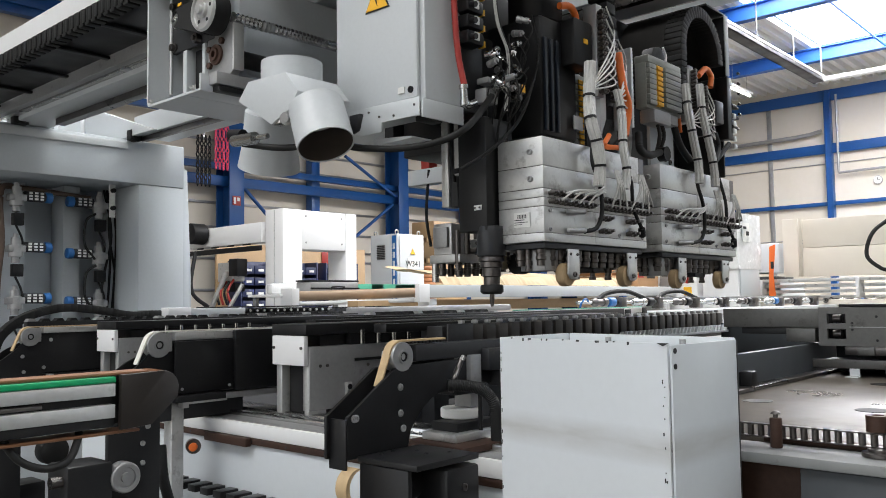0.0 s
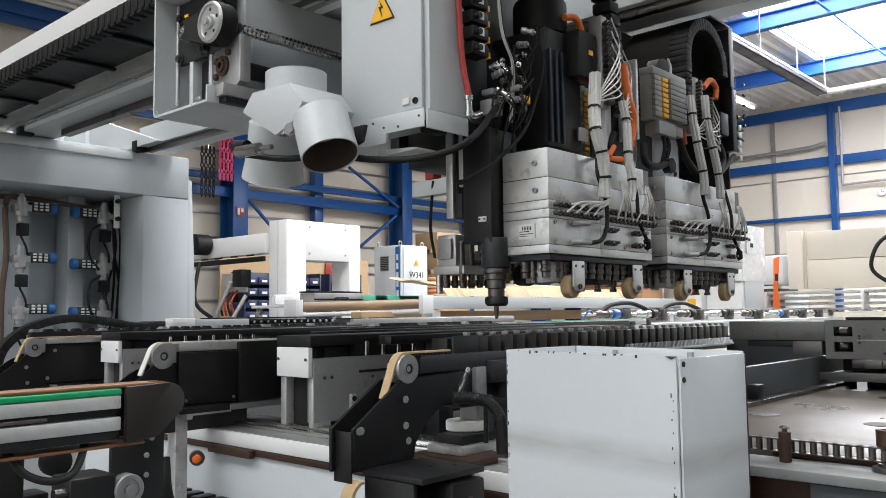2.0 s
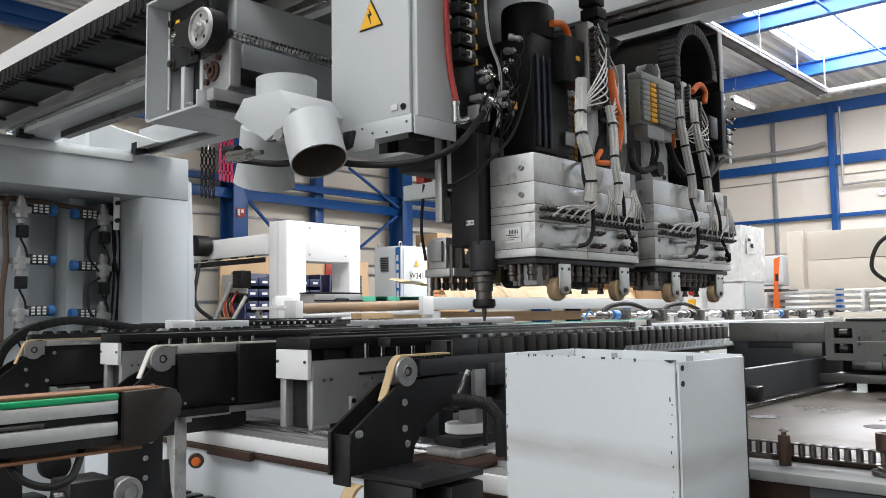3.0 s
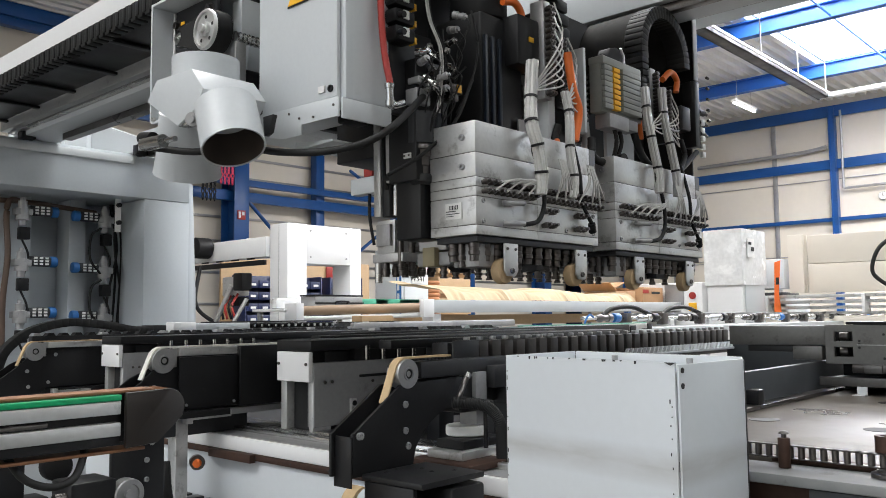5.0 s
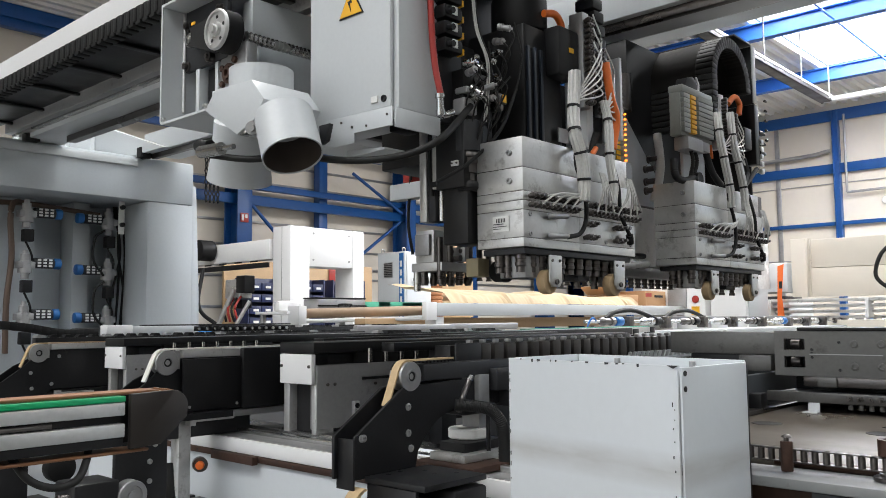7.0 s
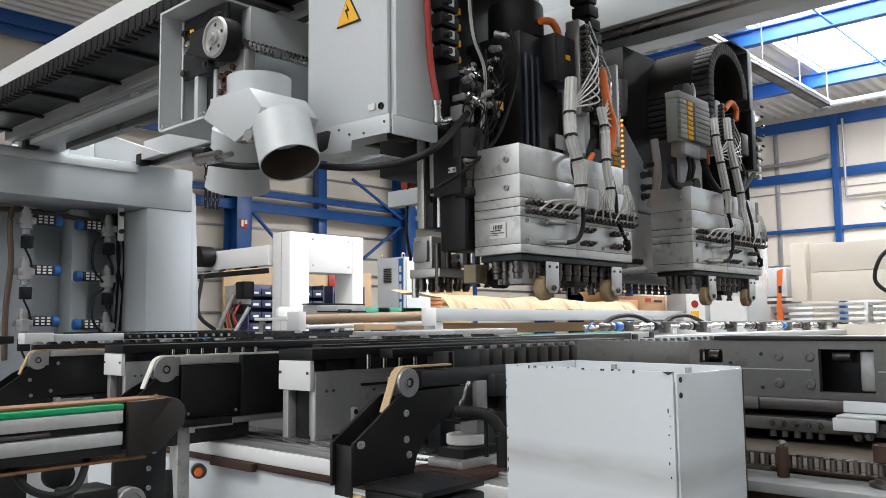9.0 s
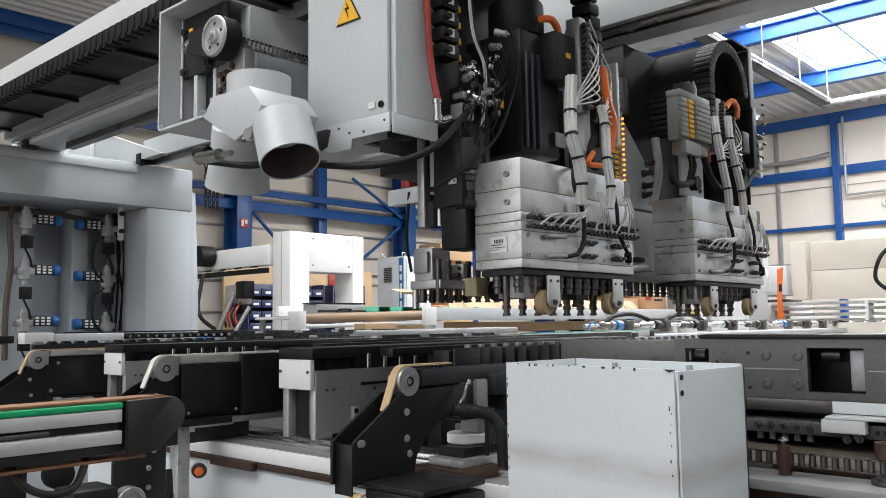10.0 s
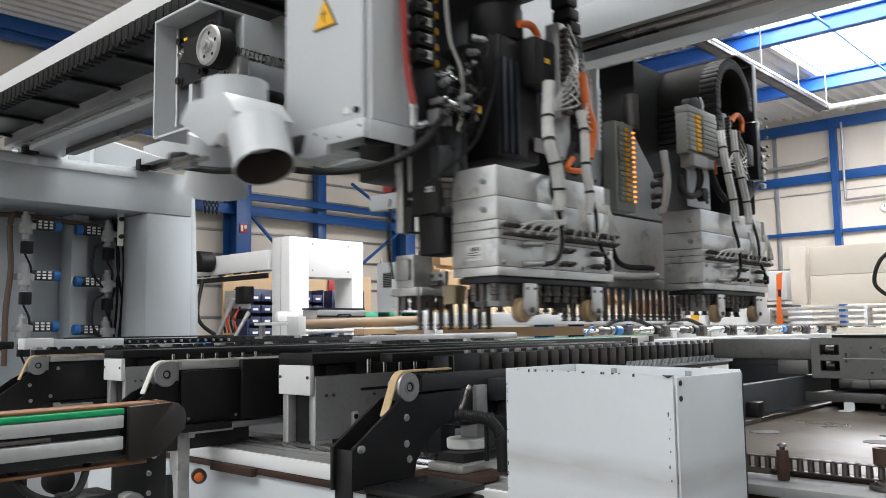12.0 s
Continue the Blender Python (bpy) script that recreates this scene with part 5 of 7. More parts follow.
    part("strip_foot", B((1.282, 1.2895, 1.114, 1.130, 1.316, 1.326), bev=0.001), BLACKPLASTIC, h)
    part("thin_cable", hose([(1.296, 1.137, 1.45), (1.292, 1.141, 1.40), (1.294, 1.140, 1.34), (1.296, 1.137, 1.30)], 0.0035, 8), RUBBER, h)
    part("spindle_housing", B((1.286, 1.356, 1.036, 1.100, 1.198, 1.41), bev=0.003), BLACK, h)
    # valve manifold strips with push-in fittings, cable bundles
    part("manifold", B((1.575, 1.60, 0.955, 0.99, 1.50, 1.71), bev=0.002), ALUDULL, h)
    part("manifold_side", B((1.60, 1.625, 0.965, 0.995, 1.42, 1.66), bev=0.002), PAINT, h)
    for k in range(16):
        fittings(h, 1.583, 1.593, 0.955, 1.51 + k * 0.012, 2, 0.018)
        fittings(h, 1.640, 1.640, 0.960, 1.50 + k * 0.009, 1, 0.018)
    part("manifold", B((1.628, 1.652, 0.962, 0.99, 1.49, 1.66), bev=0.002), BLACKPLASTIC, h)
    for k in range(6):
        part("air_tube", hose([(1.585, 0.935, 1.70 - 0.03 * k), (1.582, 0.915, 1.62 - 0.02 * k), (1.458, 0.905, 1.482)], 0.0019, 6, 5), TUBE, h)
        part("air_tube", hose([(1.640, 0.94, 1.64 - 0.022 * k), (1.650, 0.925, 1.58 - 0.02 * k), (1.597, 0.915, 1.490)], 0.0019, 6, 5), TUBE, h)
    bundle(h, [(1.464, 0.905, 1.543), (1.449, 0.900, 1.456), (1.438, 0.890, 1.412), (1.451, 0.885, 1.366), (1.459, 0.885, 1.315), (1.458, 0.888, 1.281)], 0.0125)
    bundle(h, [(1.588, 0.915, 1.508), (1.587, 0.905, 1.456), (1.573, 0.895, 1.378), (1.577, 0.890, 1.323), (1.568, 0.890, 1.285)], 0.0095)
    part("orange_cable", hose([(1.623, 0.930, 1.601), (1.631, 0.925, 1.530), (1.653, 0.925, 1.483), (1.643, 0.930, 1.417)], 0.009, 12), ORANGE, h)
    part("orange_cable", hose([(1.608, 0.950, 1.416), (1.580, 0.945, 1.388), (1.632, 0.940, 1.389)], 0.006, 10), ORANGE, h)
    part("loop_hose", hose([(1.627, 0.960, 1.452), (1.611, 0.960, 1.417), (1.612, 0.950, 1.384), (1.657, 0.950, 1.409)], 0.008, 10), RUBBER, h)
    # added black plate that keeps the lit rear module out of view
    part("cable_guard", B((1.60, 1.735, 1.002, 1.008, 1.385, 1.70)), BLACK, h)
    # cable chain rising to the gantry
    for k in range(12):
        zz = 1.60 + k * 0.03
        part("chain_link", B((1.675 - 0.0006 * k * k, 1.715 - 0.0006 * k * k, 0.98, 1.03, zz, zz + 0.026), bev=0.004), BLACKPLASTIC, h)
    part("chain_bracket", B((1.715, 1.725, 0.95, 1.0, 1.45, 1.64)), PAINT, h)
    part("terminal_block", B((1.735, 1.765, 0.975, 1.0, 1.48, 1.60), bev=0.002), BLACKPLASTIC, h)
    for k in range(9):
        part("terminal_rib", B((1.733, 1.767, 0.972, 0.9745, 1.485 + 0.0125 * k, 1.490 + 0.0125 * k), bev=0), DARK, h)
    part("red_sensor", B((1.50, 1.53, 1.40, 1.428, 1.385, 1.47)), RED, h)
    part("sensor_arm", B((1.50, 1.53, 1.30, 1.475, 1.345, 1.384)), PAINT, h)
    return h


def spindle(h):
    s = part("routing_spindle", B((1.272, 1.36, 1.032, 1.106, 1.19, 1.42), bev=0.003), BLACK, h, "black routing spindle with collet chuck")
    part("spindle_plate", B((1.268, 1.2715, 1.044, 1.062, 1.232, 1.242), bev=0), PAPER, s)
    screws(s, [(1.268, 1.047, 1.237), (1.268, 1.059, 1.237)], "x", 0.002, 0.002)
    q1 = part("spindle_nose", C((1.300, 1.045, 1.20), (1.300, 1.045, 1.14), 0.029, 28, bev=0.002), DARK, s)
    q2 = part("collet_chuck", lathe((1.300, 1.045, 1.14), (1.300, 1.045, 0), [(0, 0.024), (0.006, 0.026), (0.010, 0.026), (0.012, 0.022), (0.022, 0.022), (0.024, 0.019), (0.04, 0.019), (0.042, 0.0165), (0.058, 0.0165)], 28), DARKSTEEL, s)
    q3 = part("collet_nut", lathe((1.300, 1.045, 1.083), (1.300, 1.045, 0), [(0, 0.021), (0.004, 0.0235), (0.014, 0.0235), (0.019, 0.019)], 16), BLACK, s)
    q4 = part("router_bit", lathe((1.300, 1.045, 1.065), (1.300, 1.045, 0), [(0, 0.005), (0.012, 0.005), (0.026, 0.003)], 10), DARKSTEEL, s)
    return s, [q1, q2, q3, q4]


def head_two():
    h = thing("drilling_head", 2.0, 1.1, 1.10, "second drilling head with valve modules under a black cable chain", "drilling head", "drilling heads")
    part("carriage_plate", B((1.86, 2.36, 1.14, 1.29, 1.40, 1.82), bev=0.003), BLACK, h)
    part("cover_plate", B((2.325, 2.333, 0.978, 1.59, 1.695, 1.873)), BLACK, h)
    part("cover_edge", B((2.312, 2.336, 0.973, 0.977, 1.695, 1.873)), ALUDULL, h)
    part("side_cover", B((2.325, 2.333, 0.995, 1.59, 1.40, 1.694)), BLACK, h)
    part("back_plate", B((1.50, 2.324, 1.291, 1.299, 1.36, 1.70)), BLACK, h)
    part("top_cover", prism([(0.978, 1.874), (1.59, 1.874), (1.59, 1.880), (0.978, 1.880)], "x", 2.20, 2.334, 0.001), BLACK, h)
    # cable chain in an arch
    R = 0.113
    for k in range(26):
        a = radians(190 - 190 * k / 25)
        c = Vector((2.120 + R * math.cos(a), 1.05, 1.712 + R * math.sin(a)))
        bm = B((-0.016, 0.016, -0.095, -0.045, -0.0078, 0.0078), bev=0.002)
        bmesh.ops.transform(bm, matrix=Matrix.Translation(c) @ Euler((0, -a, 0)).to_matrix().to_4x4(), verts=bm.verts)
        part("chain_link", bm, RUBBER, h)
    part("chain_lamella", prism(arc(2.120, 1.712, R + 0.014, 190, 0, 40) + arc(2.120, 1.712, R - 0.010, 0, 190, 40), "y", 1.006, 1.145, 0), CHAINGREY, h, "dull grey-brown chain lamella band")
    for k in range(7):
        part("chain_link", B((1.991, 2.023, 0.955, 1.145, 1.672 - k * 0.0165, 1.686 - k * 0.0165), bev=0.002), RUBBER, h)
    # mounting plate and valve module
    part("mount_plate", B((1.865, 1.99, 0.985, 0.995, 1.38, 1.66), bev=0.002), LEGPAINT, h)
    part("module_body", B((1.795, 1.975, 0.955, 0.985, 1.512, 1.640), bev=0.002), MODULE, h)
    part("module_top", B((1.793, 1.965, 0.946, 0.986, 1.622, 1.641), bev=0.003), MODULE, h)
    for k in range(8):
        zz = 1.520 + k * 0.0127
        part("module_valve", B((1.797, 1.832, 0.945, 0.955, zz, zz + 0.0115), bev=0.001), MODULE, h)
        part("module_tag", B((1.834, 1.862, 0.943, 0.9545, zz + 0.001, zz + 0.0105), bev=0.001), YELLOW, h)
        part("module_coil", B((1.865, 1.950, 0.938, 0.955, zz, zz + 0.0112), bev=0.001), MODULE, h)
        part("module_plug", B((1.951, 1.975, 0.936, 0.955, zz, zz + 0.0112), bev=0.002), BLACKPLASTIC, h)
    part("module_foot", B((1.815, 1.90, 0.945, 0.985, 1.478, 1.511), (1.90, 1.95, 0.95, 0.985, 1.486, 1.511), bev=0.002), ALUDULL, h)
    part("module_cap", prism([(1.825, 1.642), (1.915, 1.642), (1.90, 1.668), (1.87, 1.676), (1.84, 1.668)], "y", 0.955, 0.985), BLACKPLASTIC, h)
    part("cap_clip", hose([(1.885, 0.95, 1.63), (1.892, 0.95, 1.655), (1.878, 0.95, 1.675)], 0.003, 8), ALU, h)
    for dx in (0.0, 0.022):
        part("module_cable", hose([(1.855 + dx, 0.96, 1.486), (1.857 + dx, 0.955, 1.45), (1.852 + dx * 0.5, 0.965, 1.40)], 0.005, 8), RUBBER, h)
    part("loop_hose", hose([(1.742, 0.950, 1.441), (1.738, 0.945, 1.400), (1.784, 0.945, 1.392), (1.846, 0.950, 1.407)], 0.009, 10), RUBBER, h)
    part("hose_plug", C((1.865, 0.96, 1.405), (1.865, 0.94, 1.405), 0.018, 20), BLACKPLASTIC, h)
    screws(h, [(1.94, 0.985, 1.405), (1.965, 0.985, 1.40)], "y", 0.007, 0.004)
    # second module with lit lamps on the far side of the carriage
    part("rear_plate", prism([(1.76, 1.36), (1.98, 1.36), (1.98, 1.45), (1.80, 1.61), (1.76, 1.62)], "y", 1.124, 1.132), LEGPAINT, h)
    for x, z in ((1.915, 1.40), (1.915, 1.425), (1.915, 1.46), (1.935, 1.49)):
        part("plate_fitting", lathe((x, 1.124, z), (x, 0, z), [(0, 0.011), (0.006, 0.011), (0.006, 0.008), (0.03, 0.008), (0.03, 0.004)], 12), DARKSTEEL, h)
    part("tube_bundle", hose([(1.945, 1.10, 1.56), (1.94, 1.09, 1.48), (1.925, 1.09, 1.42), (1.915, 1.10, 1.37)], 0.012, 12), TUBE, h, "bundle of pale air tubes")
    part("rear_module", B((1.66, 1.755, 1.09, 1.13, 1.36, 1.60), bev=0.002), MODULE, h)
    for k in range(15):
        zz = 1.385 + k * 0.0135
        part("module_valve", B((1.67, 1.735, 1.083, 1.09, zz, zz + 0.0118), bev=0.001), MODULE, h)
        part("module_tag", B((1.695, 1.713, 1.080, 1.0828, zz + 0.001, zz + 0.010), bev=0), YELLOW, h)
        part("module_lamp", B((1.748, 1.7535, 1.0845, 1.0895, zz + 0.003, zz + 0.0075), bev=0), LED, h, "lit orange lamp")
    part("rear_bracket", B((1.60, 1.68, 1.14, 1.17, 1.36, 1.70), bev=0.003), LEGPAINT, h)
    screws(h, [(1.615, 1.14, 1.42), (1.615, 1.14, 1.44), (1.635, 1.14, 1.42), (1.635, 1.14, 1.44)], "y", 0.004, 0.002)
    part("rear_motor", C((1.80, 1.12, 1.60), (1.80, 1.12, 1.70), 0.022, 20), DARKSTEEL, h)
    # rear drill block in the gap between both heads
    part("rear_block", B((1.40, 2.02, 1.075, 1.15, 1.185, 1.34), bev=0.003), ALU, h)
    part("rear_block_foot", B((1.40, 2.02, 1.065, 1.155, 1.155, 1.182), bev=0.002), ALUDULL, h)
    part("rear_hose", hose([(1.55, 1.06, 1.36), (1.57, 1.055, 1.25), (1.62, 1.055, 1.21), (1.78, 1.06, 1.21)], 0.007, 10), BLACKPLASTIC, h)
    part("rear_tube", hose([(1.52, 1.055, 1.185), (1.65, 1.05, 1.182), (1.79, 1.055, 1.19)], 0.009, 10, rib=0.002), TUBE, h)
    # cable bundles, terminals, motor
    part("manifold", B((2.02, 2.045, 0.95, 0.985, 1.51, 1.66), bev=0.002), ALUDULL, h)
    part("manifold", B((2.075, 2.095, 0.945, 0.98, 1.48, 1.62), bev=0.002), BLACKPLASTIC, h)
    for k in range(14):
        fittings(h, 2.033, 2.033, 0.95, 1.52 + k * 0.0095, 1, 0.016)
        fittings(h, 2.085, 2.085, 0.945, 1.49 + k * 0.009, 1, 0.016)
    for k in range(5):
        part("air_tube", hose([(2.033, 0.935, 1.60 - 0.016 * k), (2.02, 0.92, 1.55 - 0.015 * k), (1.934, 0.910, 1.491)], 0.0019, 6, 5), TUBE, h)
        part("air_tube", hose([(2.085, 0.93, 1.60 - 0.02 * k), (2.10, 0.92, 1.55 - 0.02 * k), (2.015, 0.910, 1.504)], 0.0019, 6, 5), TUBE, h)
    bundle(h, [(1.933, 0.920, 1.586), (1.921, 0.910, 1.525), (1.923, 0.900, 1.452), (1.938, 0.895, 1.383), (1.934, 0.892, 1.333)], 0.0105)
    bundle(h, [(2.026, 0.925, 1.604), (2.015, 0.915, 1.526), (2.024, 0.905, 1.453), (2.038, 0.900, 1.388), (2.032, 0.895, 1.335)], 0.0105)
    part("power_cable", hose([(2.119, 0.970, 1.654), (2.164, 0.970, 1.683), (2.199, 0.970, 1.669), (2.192, 0.970, 1.636)], 0.008, 12), ORANGE, h)
    part("cable_box", B((2.195, 2.245, 0.955, 0.99, 1.535, 1.60), bev=0.006), DARK, h)
    part("orange_cable", hose([(1.998, 0.980, 1.579), (1.998, 0.975, 1.533), (2.017, 0.980, 1.485)], 0.007, 10), ORANGE, h)
    part("dark_cable", hose([(1.948, 0.970, 1.554), (1.953, 0.965, 1.495), (1.980, 0.960, 1.440), (2.011, 0.950, 1.405)], 0.009, 10), RUBBER, h)
    part("junction_plate", B((2.27, 2.30, 0.955, 0.99, 1.50, 1.68), bev=0.002), BLACK, h)
    for k in range(3):
        part("plug", lathe((2.30, 0.96, 1.60 - 0.030 * k), (3, 0.96, 1.60 - 0.030 * k), [(0, 0.008), (0.03, 0.008), (0.03, 0.005), (0.05, 0.004)], 12), BLACKPLASTIC, h)
    for k in range(5):
        part("small_fitting", B((2.300, 2.318, 0.95, 0.962, 1.475 + 0.022 * k, 1.490 + 0.022 * k), bev=0.002), ALU, h)
        part("edge_screw", C((2.336, 0.95, 1.58 + 0.03 * k), (2.346, 0.95, 1.58 + 0.03 * k), 0.004, 10), DARKSTEEL, h)
    part("under_hose", hose([(2.189, 0.960, 1.506), (2.200, 0.955, 1.465), (2.163, 0.950, 1.423), (2.281, 0.960, 1.487)], 0.007, 10), RUBBER, h)
    return h


def side_unit(core):
    """The small drilling unit that rides with the block."""
    # small unit with short spindles behind the routing spindle
    part("side_unit", B((1.535, 1.60, 1.36, 1.42, 1.168, 1.246), bev=0.002), ALU, core)
    part("unit_cover", B((1.526, 1.534, 1.368, 1.414, 1.185, 1.236), bev=0.001), ALUDULL, core)
    part("side_unit_foot", B((1.525, 1.67, 1.325, 1.425, 1.146, 1.167), bev=0.002), ALU, core)
    part("side_bracket", B((1.585, 1.60, 1.305, 1.358, 1.169, 1.205), bev=0.002), ALUDULL, core)
    screws(core, [(1.585, 1.318, 1.180), (1.585, 1.318, 1.195), (1.585, 1.345, 1.195)], "x", 0.005, 0.003)
    part("side_valve", C((1.575, 1.31, 1.176), (1.575, 1.335, 1.176), 0.007, 14), DARKSTEEL, core)
    part("nozzle_block", B((1.385, 1.42, 1.095, 1.128, 1.118, 1.156), bev=0.002), mat("dusty_yellow_block", (0.42, 0.36, 0.22), 0.6), core)
    part("nozzle_disc", C((1.44, 1.09, 1.130), (1.47, 1.09, 1.130), 0.022, 28), BLACKPLASTIC, core)
    drill_rows(core, [1.545, 1.577, 1.609, 1.641], [1.345, 1.40], 1.146, 0.032)
    part("thin_hose", hose([(1.50, 1.40, 1.38), (1.52, 1.43, 1.27), (1.53, 1.425, 1.19)], 0.004, 8), RUBBER, core)
    part("stop_pin", C((1.535, 1.415, 1.146), (1.535, 1.415, 1.10), 0.009, 14), STEEL, core)


GANTRY = gantry()
HEAD1 = head_one()
BLOCK1 = drill_block(HEAD1, 1.302, 1.702, 0.916, 1.026, 1.163, 1.368, "layered aluminium drill block with air fittings")
part("serial_label", B((1.2995, 1.3015, 0.948, 0.986, 1.193, 1.222), bev=0), PAPER, BLOCK1, "worn white label with a bar code")
part("bar_code", B(*[(1.2982, 1.2992, 0.956 + 0.0038 * k, 0.9574 + 0.0038 * k, 1.210, 1.2175) for k in range(6)], bev=0), DARK, BLOCK1)
part("print_bar", B((1.2982, 1.2992, 0.960, 0.984, 1.2065, 1.2080), (1.2982, 1.2992, 0.952, 0.984, 1.2020, 1.2032), (1.2982, 1.2992, 0.966, 0.984, 1.1980, 1.1990), bev=0), DARK, BLOCK1)
side_unit(BLOCK1)
SPINDLE, QUILL = spindle(HEAD1)
HEAD2 = head_two()
BLOCK2 = drill_block(HEAD2, 1.776, 2.20, 0.916, 1.026, 1.160, 1.368, "layered aluminium drill block with air fittings")
BITS1 = long_bits(BLOCK1, [(1.33 + 0.05 * k, 0.975) for k in range(7)], 1.163, 0.055)
BITS2 = long_bits(BLOCK2, [(1.80 + 0.05 * k, 0.975) for k in range(7)], 1.160, 0.055)
REARBITS = long_bits(HEAD2, [(1.42 + 0.036 * k, 1.10) for k in range(17)], 1.15, 0.04)
SIDEBITS = long_bits(BLOCK1, [(1.53 + 0.036 * k, 1.335) for k in range(8)], 1.146, 0.04)


# ---- conveyor arms, boxes and tables in front ----
def belt_loop(xc, zc, r, y0, y1, xr, zr_drop, th=0.003):
    """A belt strip that runs flat from the right, round the pulley and slantwise down."""
    outer = [(xr, zc + r + th)] + arc(xc, zc, r + th, 90, 157, 14)
    inner = arc(xc, zc, r, 157, 90, 14) + [(xr, zc + r)]
    e = outer[-1]
    outer.append((e[0] - zr_drop * 0.42, e[1] - zr_drop))
    inner.insert(0, (e[0] - zr_drop * 0.42 + th * 0.9, e[1] - zr_drop - th * 0.4))
    return prism(outer + inner, "y", y0, y1, 0)


def belt_teeth(xc, zc, r, y0, y1, xr):
    bm = bmesh.new()
    for k in range(16):
        x = xc + 0.016 + k * 0.009
        if x < xr:
            v = B((x, x + 0.005, y0, y1, zc + r - 0.004, zc + r - 0.0005), bev=0)
            me = bpy.data.meshes.new("t")
            v.to_mesh(me)
            bm.from_mesh(me)
            bpy.data.meshes.remove(me)
            v.free()
    for k in range(7):
        a = radians(112 + 7 * k)
        x, z = xc + (r - 0.002) * math.cos(a), zc + (r - 0.002) * math.sin(a)
        v = B((x - 0.002, x + 0.003, y0 + 0.002, y1, z - 0.003, z + 0.003), bev=0)
        me = bpy.data.meshes.new("t")
        v.to_mesh(me)
        bm.from_mesh(me)
        bpy.data.meshes.remove(me)
        v.free()
    return bm


def pulley_parts(parent, xc, zc, r, y0):
    part("pulley", lathe((xc, y0 + 0.026, zc), (xc, y0 - 1, zc), [(0, r), (0.026, r), (0.027, r * 0.97), (0.027, r * 0.45), (0.030, r * 0.45), (0.030, r * 0.36), (0.027, r * 0.34)], 40), ALUDULL, parent)
    part("hub", lathe((xc, y0 + 0.01, zc), (xc, y0 - 1, zc), [(0, r * 0.33), (0.012, r * 0.33), (0.012, r * 0.22), (0.010, r * 0.2), (0.010, r * 0.12), (0.008, r * 0.1)], 24), BLACK, parent)


def arm_side(y0, belt, label):
    """One of the two further conveyor arms: black side plate, pulley, belt."""
    xo = 0.916 if y0 < 2 else 0.987
    a = thing("conveyor_arm", xo + 0.15, y0 + 0.03, 0.75, label, "conveyor", "conveyor arms")
    r = 0.027
    zc = 0.966
    part("side_plate", prism([(xo + 0.03, 0.974), (xo + 0.42, 0.974), (xo + 0.42, 0.862), (xo + 0.04, 0.862), (xo + 0.02, 0.845), (xo - 0.16, 0.80), (xo - 0.16, 0.845), (xo - 0.045, 0.925), (xo - 0.02, 0.948), (xo + 0.02, 0.950)], "y", y0, y0 + 0.006), BLACK, a)
    part("side_plate", prism([(xo + 0.03, 0.97), (xo + 0.42, 0.97), (xo + 0.42, 0.865), (xo - 0.16, 0.80), (xo - 0.17, 0.85), (xo - 0.055, 0.93)], "y", y0 + 0.036, y0 + 0.042), BLACK, a)
    pulley_parts(a, xo, zc, r, y0 - 0.005)
    part("end_block", prism(arc(xo, zc, r - 0.001, 90, 175, 10) + [(xo - 0.026, 0.951), (xo + 0.031, 0.951), (xo + 0.031, zc + r - 0.002)], "y", y0 - 0.003, y0 - 0.0008, 0), ALUDULL, a)
    part("belt_rail", B((xo + 0.036, xo + 0.42, y0 - 0.006, y0 + 0.028, 0.9755, zc + r - 0.001), bev=0.002), ALU, a)
    part("belt", belt_loop(xo, zc, r, y0 - 0.001, y0 + 0.016, xo + 0.42, 0.05), belt, a)
    part("support", B((xo - 0.02, xo + 0.22, y0 + 0.007, y0 + 0.035, 0.80, 0.855)), DARK, a)
    part("cross_bar", B((xo + 0.06, xo + 0.16, y0 - 0.02, y0 - 0.004, 0.835, 0.850), (xo + 0.045, xo + 0.06, y0 - 0.025, y0 - 0.004, 0.828, 0.856)), ALU, a)
    screws(a, [(xo + 0.06, y0, 0.955), (xo - 0.02, y0, 0.91), (xo - 0.016, y0, 0.865), (xo + 0.04, y0, 0.875)], "y", 0.0055, 0.002, ALUDULL)
    return a


